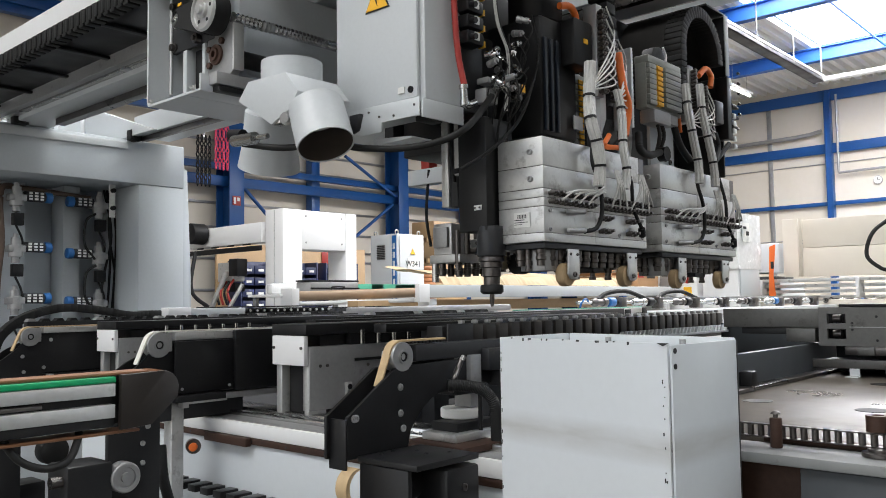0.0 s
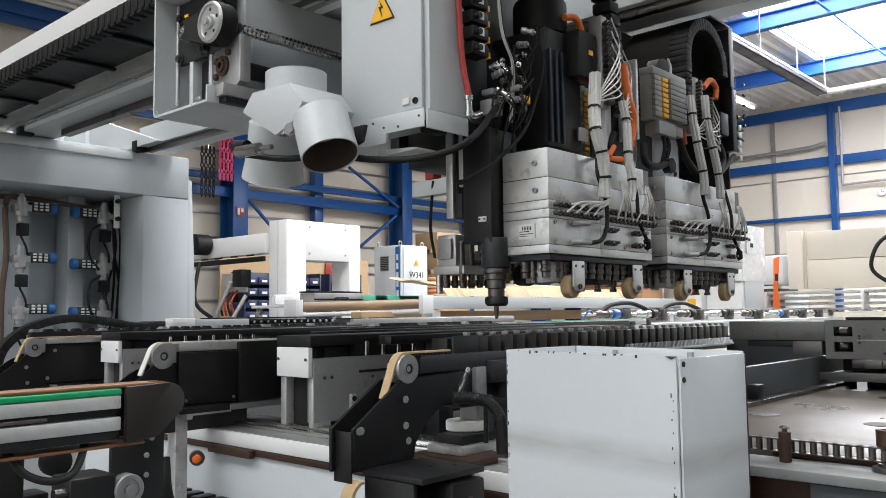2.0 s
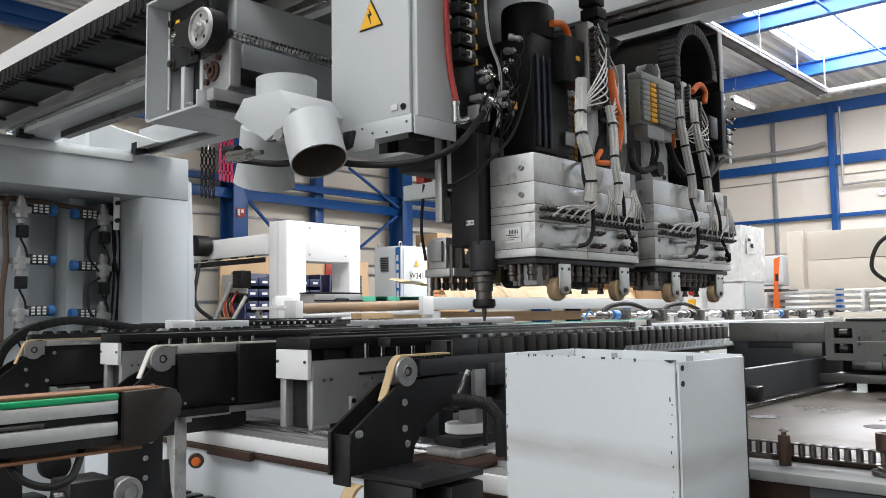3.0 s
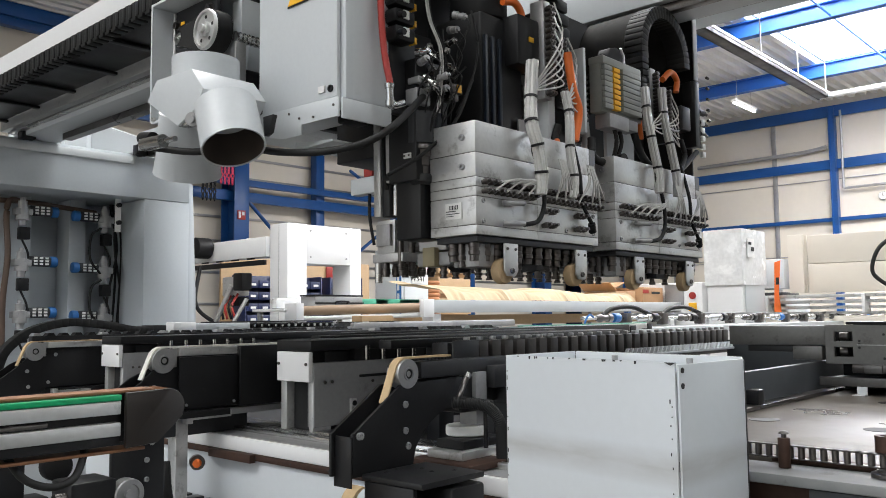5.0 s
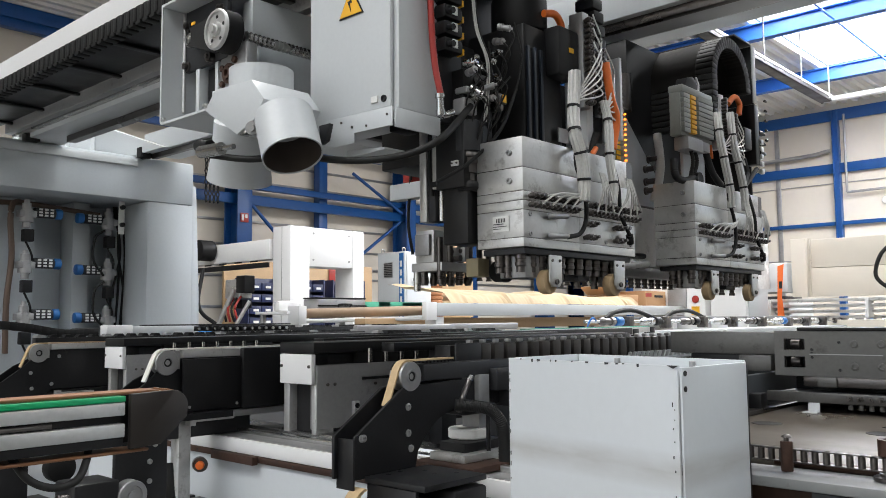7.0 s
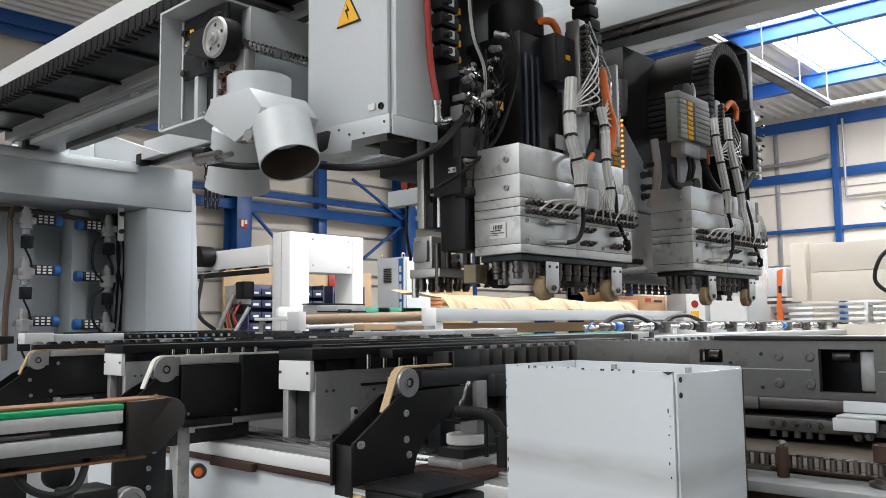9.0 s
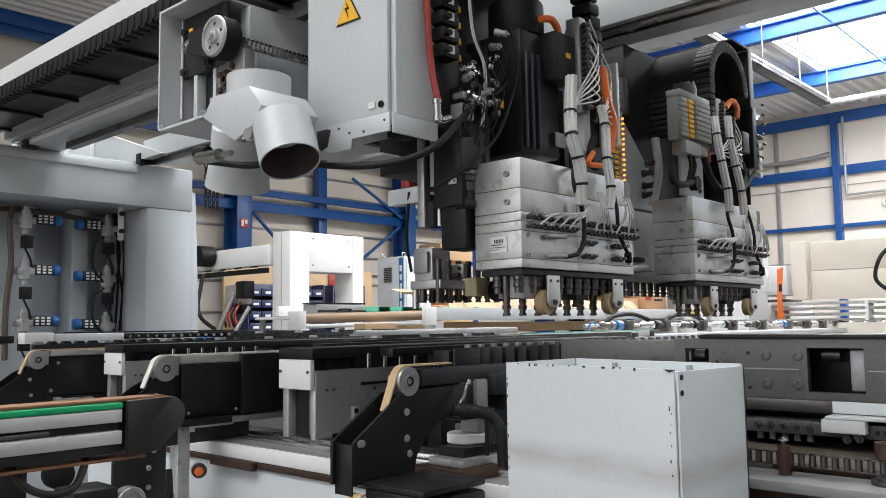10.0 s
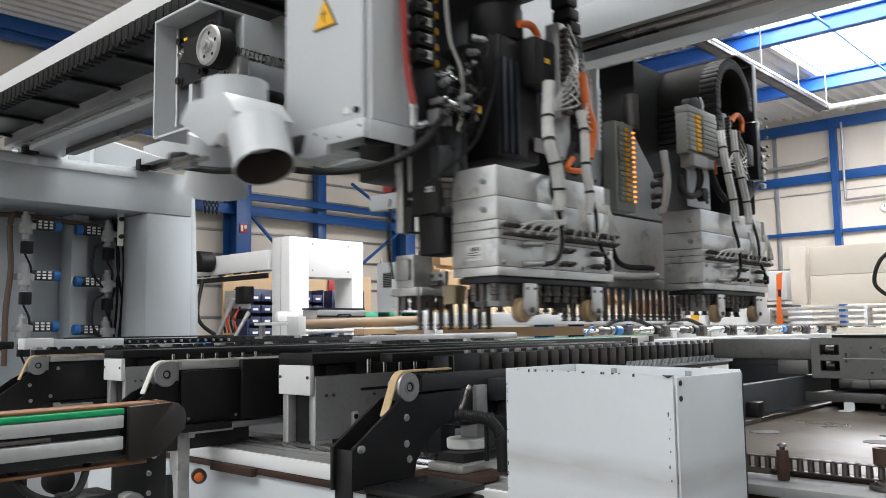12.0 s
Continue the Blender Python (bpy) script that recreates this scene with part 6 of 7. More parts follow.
def conveyors():
    arm_side(2.52, BELT, "black conveyor arm with a tan belt round its pulley")
    a2 = arm_side(1.66, WHITEBELT, "black conveyor arm with a white belt round its pulley")
    part("cover_plate", B((1.098, 1.26, 1.64, 1.655, 0.855, 0.992), bev=0.002), BLACK, a2)
    part("cover_plate", B((0.950, 1.097, 1.646, 1.6545, 0.858, 0.972), bev=0.002), BLACK, a2)
    screws(a2, [(0.965, 1.646, 0.868), (1.085, 1.646, 0.868), (1.235, 1.64, 0.868), (1.235, 1.64, 0.98)], "y", 0.0035, 0.002, ALUDULL)
    part("foot_rail", B((1.0, 1.30, 1.645, 1.69, 0.838, 0.852)), ALUDULL, a2)
    part("foot_rail", B((0.94, 1.06, 1.62, 1.66, 0.842, 0.856)), BLACK, a2)
    part("post", B((0.952, 0.982, 1.665, 1.70, 0.30, 0.84), bev=0.003), ALU, a2)
    part("motor_plate", prism([(0.70, 0.60), (0.80, 0.60), (0.80, 0.86), (0.74, 0.88), (0.70, 0.85)], "y", 1.44, 1.452), BLACK, a2)
    part("guide_roller", lathe((0.723, 1.44, 0.748), (0.723, 0, 0.748), [(0, 0.027), (0.022, 0.027), (0.024, 0.025), (0.024, 0.018), (0.020, 0.017), (0.020, 0.009), (0.026, 0.009), (0.026, 0.005)], 36), ALUDULL, a2)
    screws(a2, [(0.765, 1.44, 0.80), (0.765, 1.44, 0.765), (0.775, 1.44, 0.83)], "y", 0.005, 0.003, ALUDULL)
    part("motor_block", B((0.62, 0.70, 1.42, 1.50, 0.65, 0.78), bev=0.005), BLACK, a2)
    part("motor_shaft", C((0.60, 1.44, 0.755), (0.66, 1.44, 0.755), 0.01, 16), DARKSTEEL, a2)
    part("cable_loop", hose([(0.835, 1.50, 0.78), (0.83, 1.48, 0.72), (0.845, 1.48, 0.66), (0.85, 1.49, 0.60)], 0.010, 10), RUBBER, a2)
    part("orange_wheel", C((0.982, 1.625, 0.745), (0.972, 1.614, 0.745), 0.009, 24, bev=0.003), ORANGE, a2)
    part("wheel_rim", C((0.988, 1.64, 0.745), (0.982, 1.626, 0.745), 0.016, 24), DARKSTEEL, a2)
    part("left_plate", prism([(0.02, 0.2), (0.9, 0.2), (0.9, 0.78), (0.02, 0.78)], "y", 1.98, 2.0), BOXPAINT, a2)
    part("drive_block", B((0.52, 0.60, 1.56, 1.64, 0.60, 0.84), (0.56, 0.66, 1.60, 1.66, 0.69, 0.73), bev=0.004), BLACK, a2)
    part("toothed_pulley", C((0.655, 1.55, 0.79), (0.655, 1.58, 0.79), 0.026, 24, bev=0.003), RUBBER, a2)

    # nearest conveyor with the green guide strip
    c = thing("belt_conveyor", 0.2, 0.80, 0.80, "aluminium belt conveyor with a green guide strip and brown belt", "conveyor")
    y = 0.771
    part("guide_strip", B((-0.5, 0.382, y - 0.001, y + 0.02, 0.9775, 0.983), bev=0.001), GREEN, c)
    part("upper_profile", B((-0.5, 0.382, y, y + 0.04, 0.9645, 0.977), bev=0.001), ALU, c)
    part("profile_groove", B((-0.5, 0.382, y + 0.008, y + 0.04, 0.957, 0.9642), bev=0), BLACK, c)
    part("groove_rod", C((-0.5, y + 0.006, 0.9603), (0.315, y + 0.006, 0.9603), 0.0024, 12), DARKSTEEL, c)
    part("lower_profile", B((-0.5, 0.382, y, y + 0.04, 0.944, 0.9568), bev=0.001), ALU, c)
    part("bottom_cover", B((-0.5, 0.382, y + 0.003, y + 0.04, 0.935, 0.9438), bev=0.001), BLACK, c)
    part("belt", B((-0.5, 0.42, y + 0.006, y + 0.034, 0.9835, 0.9865), bev=0.001), BROWNBELT, c)
    part("return_belt", B((-0.5, 0.41, y + 0.006, y + 0.034, 0.9275, 0.9305), bev=0.001), BROWNBELT, c)
    part("end_plate", prism([(0.386, 0.9845)] + arc(0.430, 0.9685, 0.017, 90, -5, 8) + [(0.4455, 0.958), (0.418, 0.934), (0.386, 0.932)], "y", y - 0.003, y + 0.003, 0.0008), mat("brown_black_plate", (0.016, 0.012, 0.010), 0.45, 0, 150, 0.15, 0.05), c)
    part("end_plate", prism([(0.386, 0.9845)] + arc(0.430, 0.9685, 0.017, 90, -5, 8) + [(0.4455, 0.958), (0.418, 0.934), (0.386, 0.932)], "y", y + 0.037, y + 0.043, 0.0008), BLACK, c)
    part("end_roller", C((0.428, y + 0.004, 0.9685), (0.428, y + 0.036, 0.9685), 0.0155, 24), ALUDULL, c)
    part("belt_turn", prism(arc(0.428, 0.9685, 0.018, 90, -70, 14) + arc(0.428, 0.9685, 0.0156, -70, 90, 14), "y", y + 0.006, y + 0.034, 0), BROWNBELT, c)
    part("cable", hose([(0.285, y + 0.02, 0.937), (0.298, y + 0.01, 0.915), (0.317, y, 0.906), (0.337, y, 0.910), (0.350, y + 0.01, 0.925), (0.356, y + 0.02, 0.937)], 0.0036, 10), RUBBER, c)
    part("belt_leg", B((0.05, 0.08, y + 0.005, y + 0.035, 0, 0.934)), ALU, c)


def arm_three():
    a = thing("conveyor_arm", 0.98, 0.98, 0.75, "black conveyor arm with a tan belt on a bracket", "conveyor", "conveyor arms")
    y0, xc, zc, r = 0.97, 0.970, 0.961, 0.024
    out = [(0.952, 0.944), (0.99, 0.946), (1.062, 0.948), (1.20, 0.95), (1.20, 0.90), (1.061, 0.897), (1.04, 0.890), (1.02, 0.876), (1.0, 0.857), (0.985, 0.840), (0.98, 0.81), (0.849, 0.81), (0.849, 0.876), (0.857, 0.878)]
    part("side_plate", prism(out, "y", y0, y0 + 0.006), BLACK, a)
    part("side_plate", prism([(x - 0.012, z) for x, z in out], "y", y0 + 0.036, y0 + 0.042), BLACK, a)
    part("front_flange", B((0.845, 0.8485, y0, y0 + 0.04, 0.795, 0.872)), BLACK, a)
    pulley_parts(a, xc, zc, r, y0)
    part("belt", belt_loop(xc, zc, r, y0 + 0.004, y0 + 0.020, 1.08, 0.055), BELT, a)
    part("belt_teeth", belt_teeth(xc, zc, r, y0 + 0.003, y0 + 0.026, 1.07), RUBBER, a)
    part("belt_rail", B((1.0, 1.25, y0 - 0.002, y0 + 0.03, 0.9515, zc + r - 0.006), bev=0.002), DARK, a)
    screws(a, [(0.862, y0, 0.872), (0.963, y0, 0.870), (0.963, y0, 0.912), (0.866, y0, 0.872), (0.969, y0, 0.845)], "y", 0.006, 0.002, ALUDULL)
    part("foot_table", B((0.866, 1.005, 0.84, 0.968, 0.806, 0.815), bev=0.0015), BLACK, a)
    screws(a, [(0.96, 0.93, 0.815), (0.98, 0.88, 0.815), (0.90, 0.95, 0.815), (0.93, 0.955, 0.815), (0.95, 0.90, 0.815)], "z", 0.004, 0.001, BLACK)
    part("bracket_side", B((0.868, 0.876, 0.86, 0.965, 0.60, 0.805)), BLACK, a)
    part("motor", C((0.88, 0.91, 0.775), (0.94, 0.91, 0.775), 0.026, 28, bev=0.004), BLACKPLASTIC, a)
    part("motor_shaft", C((0.94, 0.91, 0.775), (0.985, 0.91, 0.775), 0.012, 20), DARKSTEEL, a)
    part("gear_box", B((0.925, 1.0, 0.835, 0.90, 0.62, 0.800), bev=0.005), BLACK, a)
    part("lower_belt", prism(arc(0.862, 0.77, 0.03, 100, 260, 10) + arc(0.866, 0.77, 0.027, 260, 100, 10), "y", 0.955, 0.98, 0), BELT, a)
    screws(a, [(0.963, 0.835, 0.77)], "y", 0.006, 0.003)
    # carriage behind it
    s = thing("clamp_carriage", 1.15, 0.98, 0.70, "grey clamp carriage with a black ribbed hose", "carriage")
    part("carriage_body", B((1.05, 1.25, 0.90, 1.02, 0.60, 0.80), bev=0.003), ALU, s)
    part("brown_plate", B((1.03, 1.26, 0.89, 1.03, 0.801, 0.812)), RUST_AND_SHADE, s)
    part("step_plate", B((1.055, 1.17, 0.93, 1.01, 0.8125, 0.826)), ALU, s)
    part("black_plate", B((1.075, 1.18, 0.945, 1.005, 0.8262, 0.842)), BLACK, s)
    part("white_disc", lathe((1.135, 0.99, 0.843), (1.135, 0.99, 2), [(0, 0.034), (0.002, 0.036), (0.016, 0.036), (0.018, 0.034)], 32), PAPER, s)
    part("cup_holder", B((1.08, 1.17, 0.95, 1.01, 0.888, 0.905), bev=0.005), BLACK, s)
    part("upright", B((1.13, 1.16, 0.96, 1.0, 0.862, 0.955)), ALUDULL, s)
    part("mount_block", B((1.17, 1.26, 0.95, 1.02, 0.925, 0.965), (1.20, 1.30, 0.94, 1.02, 0.895, 0.925), bev=0.002), DARK, s)
    part("angle_lever", hose([(1.07, 0.955, 0.895), (1.075, 0.95, 0.92), (1.09, 0.955, 0.935), (1.10, 0.955, 0.95)], 0.005, 10), DARKSTEEL, s)
    part("lever_tip", C((1.098, 0.955, 0.947), (1.104, 0.955, 0.954), 0.006, 12), STEEL, s)
    part("ribbed_hose", hose([(1.061, 0.955, 0.908), (1.085, 0.935, 0.906), (1.110, 0.915, 0.897), (1.121, 0.900, 0.870), (1.125, 0.900, 0.821), (1.125, 0.900, 0.764), (1.120, 0.900, 0.698)], 0.0100, 12, 22, rib=0.0007), RUBBER, s)
    part("thin_rod", C((1.125, 0.935, 0.79), (1.125, 0.935, 0.90), 0.004, 10), BLACK, s)
    for z in (0.785, 0.755, 0.71):
        part("bolt", lathe((1.09, 0.90, z), (1.09, 0, z), [(0, 0.009), (0.006, 0.009), (0.007, 0.007)], 6), BLACK, s)
    part("corner_plate", B((1.10, 1.14, 0.885, 0.899, 0.62, 0.79)), ALUDULL, s)


def grey_box():
    g = thing("sheet_metal_box", 0.9, 0.52, 0.35, "light grey-blue sheet steel box with chipped edges", "box")
    fl, fr, br = Vector((0.837, 0.659, 0)), Vector((0.791, 0.404, 0)), Vector((0.934, 0.396, 0))
    bl = fl + (br - fr)
    zt, zb, th = 1.004, 0.30, 0.003

    def wall(name, p, q, z0, z1, off=0.0):
        d = (q - p).normalized()
        n = Vector((-d.y, d.x, 0))
        bm = bmesh.new()
        pts = [p + n * off, q + n * off, q + n * (off + th), p + n * (off + th)]
        lo = [bm.verts.new((v.x, v.y, z0)) for v in pts]
        hi = [bm.verts.new((v.x, v.y, z1)) for v in pts]
        bm.faces.new(lo[::-1])
        bm.faces.new(hi)
        for i in range(4):
            bm.faces.new((lo[i], lo[(i + 1) % 4], hi[(i + 1) % 4], hi[i]))
        bmesh.ops.bevel(bm, geom=bm.edges[:], offset=0.0008, segments=2, affect="EDGES", profile=0.5)
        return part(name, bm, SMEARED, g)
    cut = fr + (fl - fr) * 0.012
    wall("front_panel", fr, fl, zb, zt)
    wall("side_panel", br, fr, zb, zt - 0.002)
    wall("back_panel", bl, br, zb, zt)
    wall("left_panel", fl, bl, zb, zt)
    ins = 0.006
    lid = prism([(fl.x + ins, fl.y - ins), (fr.x + ins, fr.y + ins), (br.x - ins, br.y + ins), (bl.x - ins, bl.y - ins)], "z", zt - 0.014, zt - 0.011, 0)
    part("inner_lid", lid, BOXPAINT, g)
    e = (br - fr).normalized()
    for z in (0.996, 0.980):
        p = fr + e * 0.006
        n = Vector((e.y, -e.x, 0))
        part("corner_hole", C((p.x, p.y, z), (p.x + n.x * 0.0038, p.y + n.y * 0.0038, z), 0.0030, 14), BLACK, g)
    part("paint_chip", prism([(cut.y - 0.004, zt + 0.0002), (cut.y + 0.009, zt + 0.0002), (cut.y + 0.002, zt - 0.003)], "x", cut.x - 0.0042, cut.x - 0.0022, 0), DARK, g)
    for t in (0.3, 0.75):
        q = bl + (br - bl) * t
        part("rim_bolt", C((q.x - 0.01, q.y, zt - 0.011), (q.x - 0.01, q.y, zt - 0.003), 0.004, 10), ALUDULL, g)
    # worn dark edges where the paint is rubbed off
    for p, z0 in ((br + Vector((0.0005, -0.003, 0)), zb),):
        part("worn_edge", B((p.x - 0.0012, p.x + 0.0006, p.y - 0.0006, p.y + 0.0006, z0, zt - 0.004), bev=0), DARK, g)
    # chips of bare dark steel along the edges
    rng = random.Random(5)
    d = (fl - fr).normalized()
    out = Vector((-d.y, d.x, 0)) * 0.0031
    for k in range(22):
        z = zt - 0.02 - 0.36 * rng.random()
        w = 0.0002 + 0.0008 * rng.random()
        part("paint_chip", B((fl.x + out.x - 0.0007, fl.x + out.x + 0.0006, fl.y - w - 0.0016, fl.y - 0.0012, z, z + 0.001 + 0.005 * rng.random()), bev=0), DARK, g)
    for k in range(26):
        p = cut + out + d * (0.001 + rng.random() * 0.003)
        z = zt - 0.03 - 0.33 * rng.random()
        h = 0.001 + 0.004 * rng.random() ** 2
        part("paint_chip", B((p.x - 0.0009, p.x + 0.0004, p.y - 0.0003, p.y + 0.0005, z, z + h), bev=0), DARK, g)
    for k in range(16):
        p = fr + out + (fl - fr) * (0.05 + 0.9 * rng.random())
        part("paint_chip", B((p.x - 0.0006, p.x + 0.0006, p.y - 0.0004 - 0.0025 * rng.random() ** 2, p.y + 0.0004, zt - 0.0007 - 0.003 * rng.random() ** 3, zt + 0.0003), bev=0), DARK, g)


def table():
    t = thing("board_table", 1.5, 0.35, 0.4, "steel table frame with a dusty board, roller chain and pins", "table")
    part("front_rail", B((0.945, 1.02, -0.6, 0.66, 0.862, 0.874), bev=0.002), RAILPAINT, t)
    part("front_apron", B((0.955, 0.97, -0.6, 0.335, 0.5, 0.860)), TABLEPAINT, t)
    # shade beside the apron, put in as a dark brown panel
    part("apron_shadow", B((0.99, 1.0, 0.336, 0.66, 0.5, 0.861)), RUST_AND_SHADE, t)
    part("board", B((1.035, 2.45, -0.6, 0.626, 0.866, 0.880), bev=0.002), BOARD, t)
    part("side_wall", B((1.02, 2.4, 0.630, 0.645, 0.80, 0.946), bev=0.003), TABLEPAINT, t)
    part("rear_panel", B((2.50, 2.52, 0.60, 1.10, 0.80, 0.972), bev=0.002), TABLEPAINT, t)
    part("wall_rail", B((1.02, 2.5, 0.60, 0.629, 0.8805, 0.888)), DARKSTEEL, t)
    part("wall_stop", B((1.50, 1.53, 0.605, 0.629, 0.885, 0.915), bev=0.003), BLACKPLASTIC, t)
    part("table_core", B((1.02, 2.6, -0.6, 0.62, 0.3, 0.86)), DARK, t)
    for x, y in ((1.363, 0.542), (1.345, 0.363), (1.75, 0.45), (1.75, 0.25)):
        part("board_hole", C((x, y, 0.8795), (x, y, 0.8806), 0.024, 28), RUBBER, t)
    part("tie_bar", B((1.02, 1.034, 0.20, 0.40, 0.8745, 0.882)), RUST_AND_SHADE, t)
    p = thing("stop_pin", 0.988, 0.372, 0.874, "dark brown steel stop pin with a mushroom head", "pin")
    part("pin_body", C((0.988, 0.372, 0.8745), (0.988, 0.372, 0.909), 0.0068, 24, bev=0.0008), RUST_AND_SHADE, p)
    part("pin_head", lathe((0.988, 0.372, 0.909), (0.988, 0.372, 2), [(0, 0.003), (0.004, 0.003), (0.0045, 0.006), (0.0065, 0.005), (0.008, 0.002)], 20), DARKSTEEL, p)
    ch = thing("roller_chain", 1.0, 0.35, 0.885, "oily steel roller chain running over the table edge", "chain")
    for k in range(36):
        y = 0.62 - k * 0.0125
        part("chain_roller", C((1.002, y, 0.8845), (1.002, y, 0.8975), 0.0040, 10), DARKSTEEL, ch)
        zz = 0.8845 if k % 2 else 0.8855
        part("link_plate", B((0.997, 1.007, y - 0.0155, y + 0.003, 0.8975, 0.8990), bev=0.0008), DARKSTEEL, ch)
        part("link_plate", B((0.997, 1.007, y - 0.0155, y + 0.003, 0.8830, 0.8845), bev=0.0008), DARKSTEEL, ch)
    sp = thing("chain_sprocket", 1.0, 0.262, 0.875, "dark toothed chain sprocket on the table edge", "sprocket")
    part("sprocket_disc", lathe((0.998, 0.262, 0.875), (0.998, 0.262, 2), [(0, 0.020), (0.004, 0.020), (0.005, 0.014), (0.008, 0.014)], 24), DARKSTEEL, sp)
    part("sprocket_hub", lathe((1.01, 0.268, 0.8995), (1.01, 0.268, 2), [(0, 0.012), (0.018, 0.012), (0.018, 0.007), (0.014, 0.006)], 20), RUST_AND_SHADE, sp)


def slider():
    """The beam across the table that slides towards the bed and back."""
    m = thing("sliding_beam", 1.92, 0.6, 0.88, "aluminium sliding beam with slotted plate and fitting bar", "slide")
    x = 1.9
    part("bar", B((x + 0.004, x + 0.05, 0.615, 0.831, 0.981, 1.024), bev=0.002), SLIDEALU, m)
    part("end_block", B((x - 0.004, x + 0.06, 0.620, 0.683, 0.950, 0.980), bev=0.002), SLIDEALU, m)
    # black strip gives the shade under the bar a solid shape
    part("bar_shadow", B((x + 0.012, x + 0.05, 0.685, 0.79, 0.966, 0.9805), bev=0.001), BLACK, m)
    # slotted plate built from strips round the openings
    z0, z1 = 0.943, 1.026
    strips = [(0.596, 0.614, z0, z1), (0.558, 0.596, z0, 0.958), (0.558, 0.596, 0.979, 0.991), (0.558, 0.596, 1.012, z1), (0.414, 0.558, z0, z1),
              (0.340, 0.414, z0, 0.953), (0.340, 0.414, 1.014, z1), (-0.5, 0.340, z0, z1)]
    for ya, yb, a, b in strips:
        part("slotted_plate", B((x, x + 0.012, ya, yb, a, b), bev=0), SLIDEALU, m)
    part("inner_wall", B((x + 0.05, x + 0.06, -0.5, 0.612, z0, z1)), BLACK, m)
    # added black block that keeps light from passing under the beam
    part("rear_body", B((x + 0.065, x + 0.40, -0.5, 0.60, 0.884, 1.02), bev=0.003), BLACK, m)
    part("inner_roll", C((x + 0.03, 0.592, 1.001), (x + 0.03, 0.575, 1.001), 0.009, 16), DARKSTEEL, m)
    part("inner_roll", C((x + 0.03, 0.592, 0.968), (x + 0.03, 0.575, 0.968), 0.009, 16), DARKSTEEL, m)
    part("inner_roll", C((x + 0.04, 0.405, 1.004), (x + 0.04, 0.38, 1.004), 0.010, 16), DARKSTEEL, m)
    part("window_frame", B((x + 0.0125, x + 0.049, 0.342, 0.362, 0.955, 1.012), bev=0.003), ALUDULL, m)
    part("top_strip", B((x - 0.004, x + 0.06, -0.5, 0.57, 1.0265, 1.033)), BLACK, m)
    part("plate_ledge", B((x - 0.0015, x - 0.0002, 0.425, 0.55, 0.983, 0.9845), (x - 0.0015, x - 0.0002, -0.5, 0.335, 0.983, 0.9845), bev=0), ALUDULL, m)
    screws(m, [(x, 0.472, 1.003), (x, 0.472, 0.963), (x, 0.427, 1.003), (x, 0.427, 0.963)], "x", 0.0075, 0.002, SLIDEALU)
    screws(m, [(x, 0.497, 1.006), (x, 0.497, 0.956), (x, 0.545, 0.985), (x, 0.545, 0.978), (x, 0.545, 0.992)], "x", 0.0028, 0.001, BLACK)
    part("slide_rail", B((x - 0.008, x + 0.03, 0.335, 0.56, 0.925, 0.9425), bev=0.002), DARKSTEEL, m)
    part("rail_gap", B((x + 0.0, x + 0.03, -0.5, 0.334, 0.93, 0.9425)), BLACK, m)
    part("rail_carrier", B((x - 0.012, x + 0.03, 0.50, 0.535, 0.9245, 0.9427), bev=0.002), SLIDEALU, m)
    part("fitting_bar", B((x - 0.030, x - 0.024, -0.5, 0.62, 0.898, 0.916), bev=0.001), SLIDEALU, m)
    part("under_shelf", B((x - 0.0235, x + 0.05, -0.5, 0.60, 0.912, 0.9155)), DARK, m)
    for k in range(5):
        y = 0.475 - 0.017 * k
        part("bar_fitting", lathe((x - 0.030, y, 0.908), (0, y, 0.908), [(0, 0.0055), (0.004, 0.0055), (0.004, 0.003), (0.010, 0.003)], 6), DARKSTEEL, m)
        part("fitting_nozzle", C((x - 0.022, y, 0.911), (x - 0.022, y, 0.888), 0.005, 12), SLIDEALU, m)
    screws(m, [(x - 0.030, 0.385, 0.907), (x - 0.030, 0.32, 0.907), (x - 0.030, 0.31, 0.907)], "x", 0.003, 0.001, BLACK)
    part("foot_bracket", B((x - 0.032, x - 0.030, 0.525, 0.545, 0.882, 0.898), (x - 0.05, x - 0.030, 0.525, 0.55, 0.8805, 0.8825), bev=0), PAINT, m)
    part("angle_bracket", B((x - 0.045, x - 0.031, 0.33, 0.385, 0.905, 0.922), (x - 0.045, x - 0.002, 0.30, 0.38, 0.9225, 0.926), (x - 0.012, x - 0.009, 0.20, 0.38, 0.927, 0.943), bev=0.001), PAINT, m)
    part("bracket_bolt", lathe((x - 0.032, 0.355, 0.897), (0, 0.355, 0.897), [(0, 0.006), (0.008, 0.006), (0.008, 0.003), (0.016, 0.003)], 6), DARKSTEEL, m)
    part("bracket_bolt", lathe((x - 0.032, 0.340, 0.899), (0, 0.340, 0.899), [(0, 0.006), (0.008, 0.006), (0.008, 0.003), (0.014, 0.003)], 6), DARKSTEEL, m)
    return m


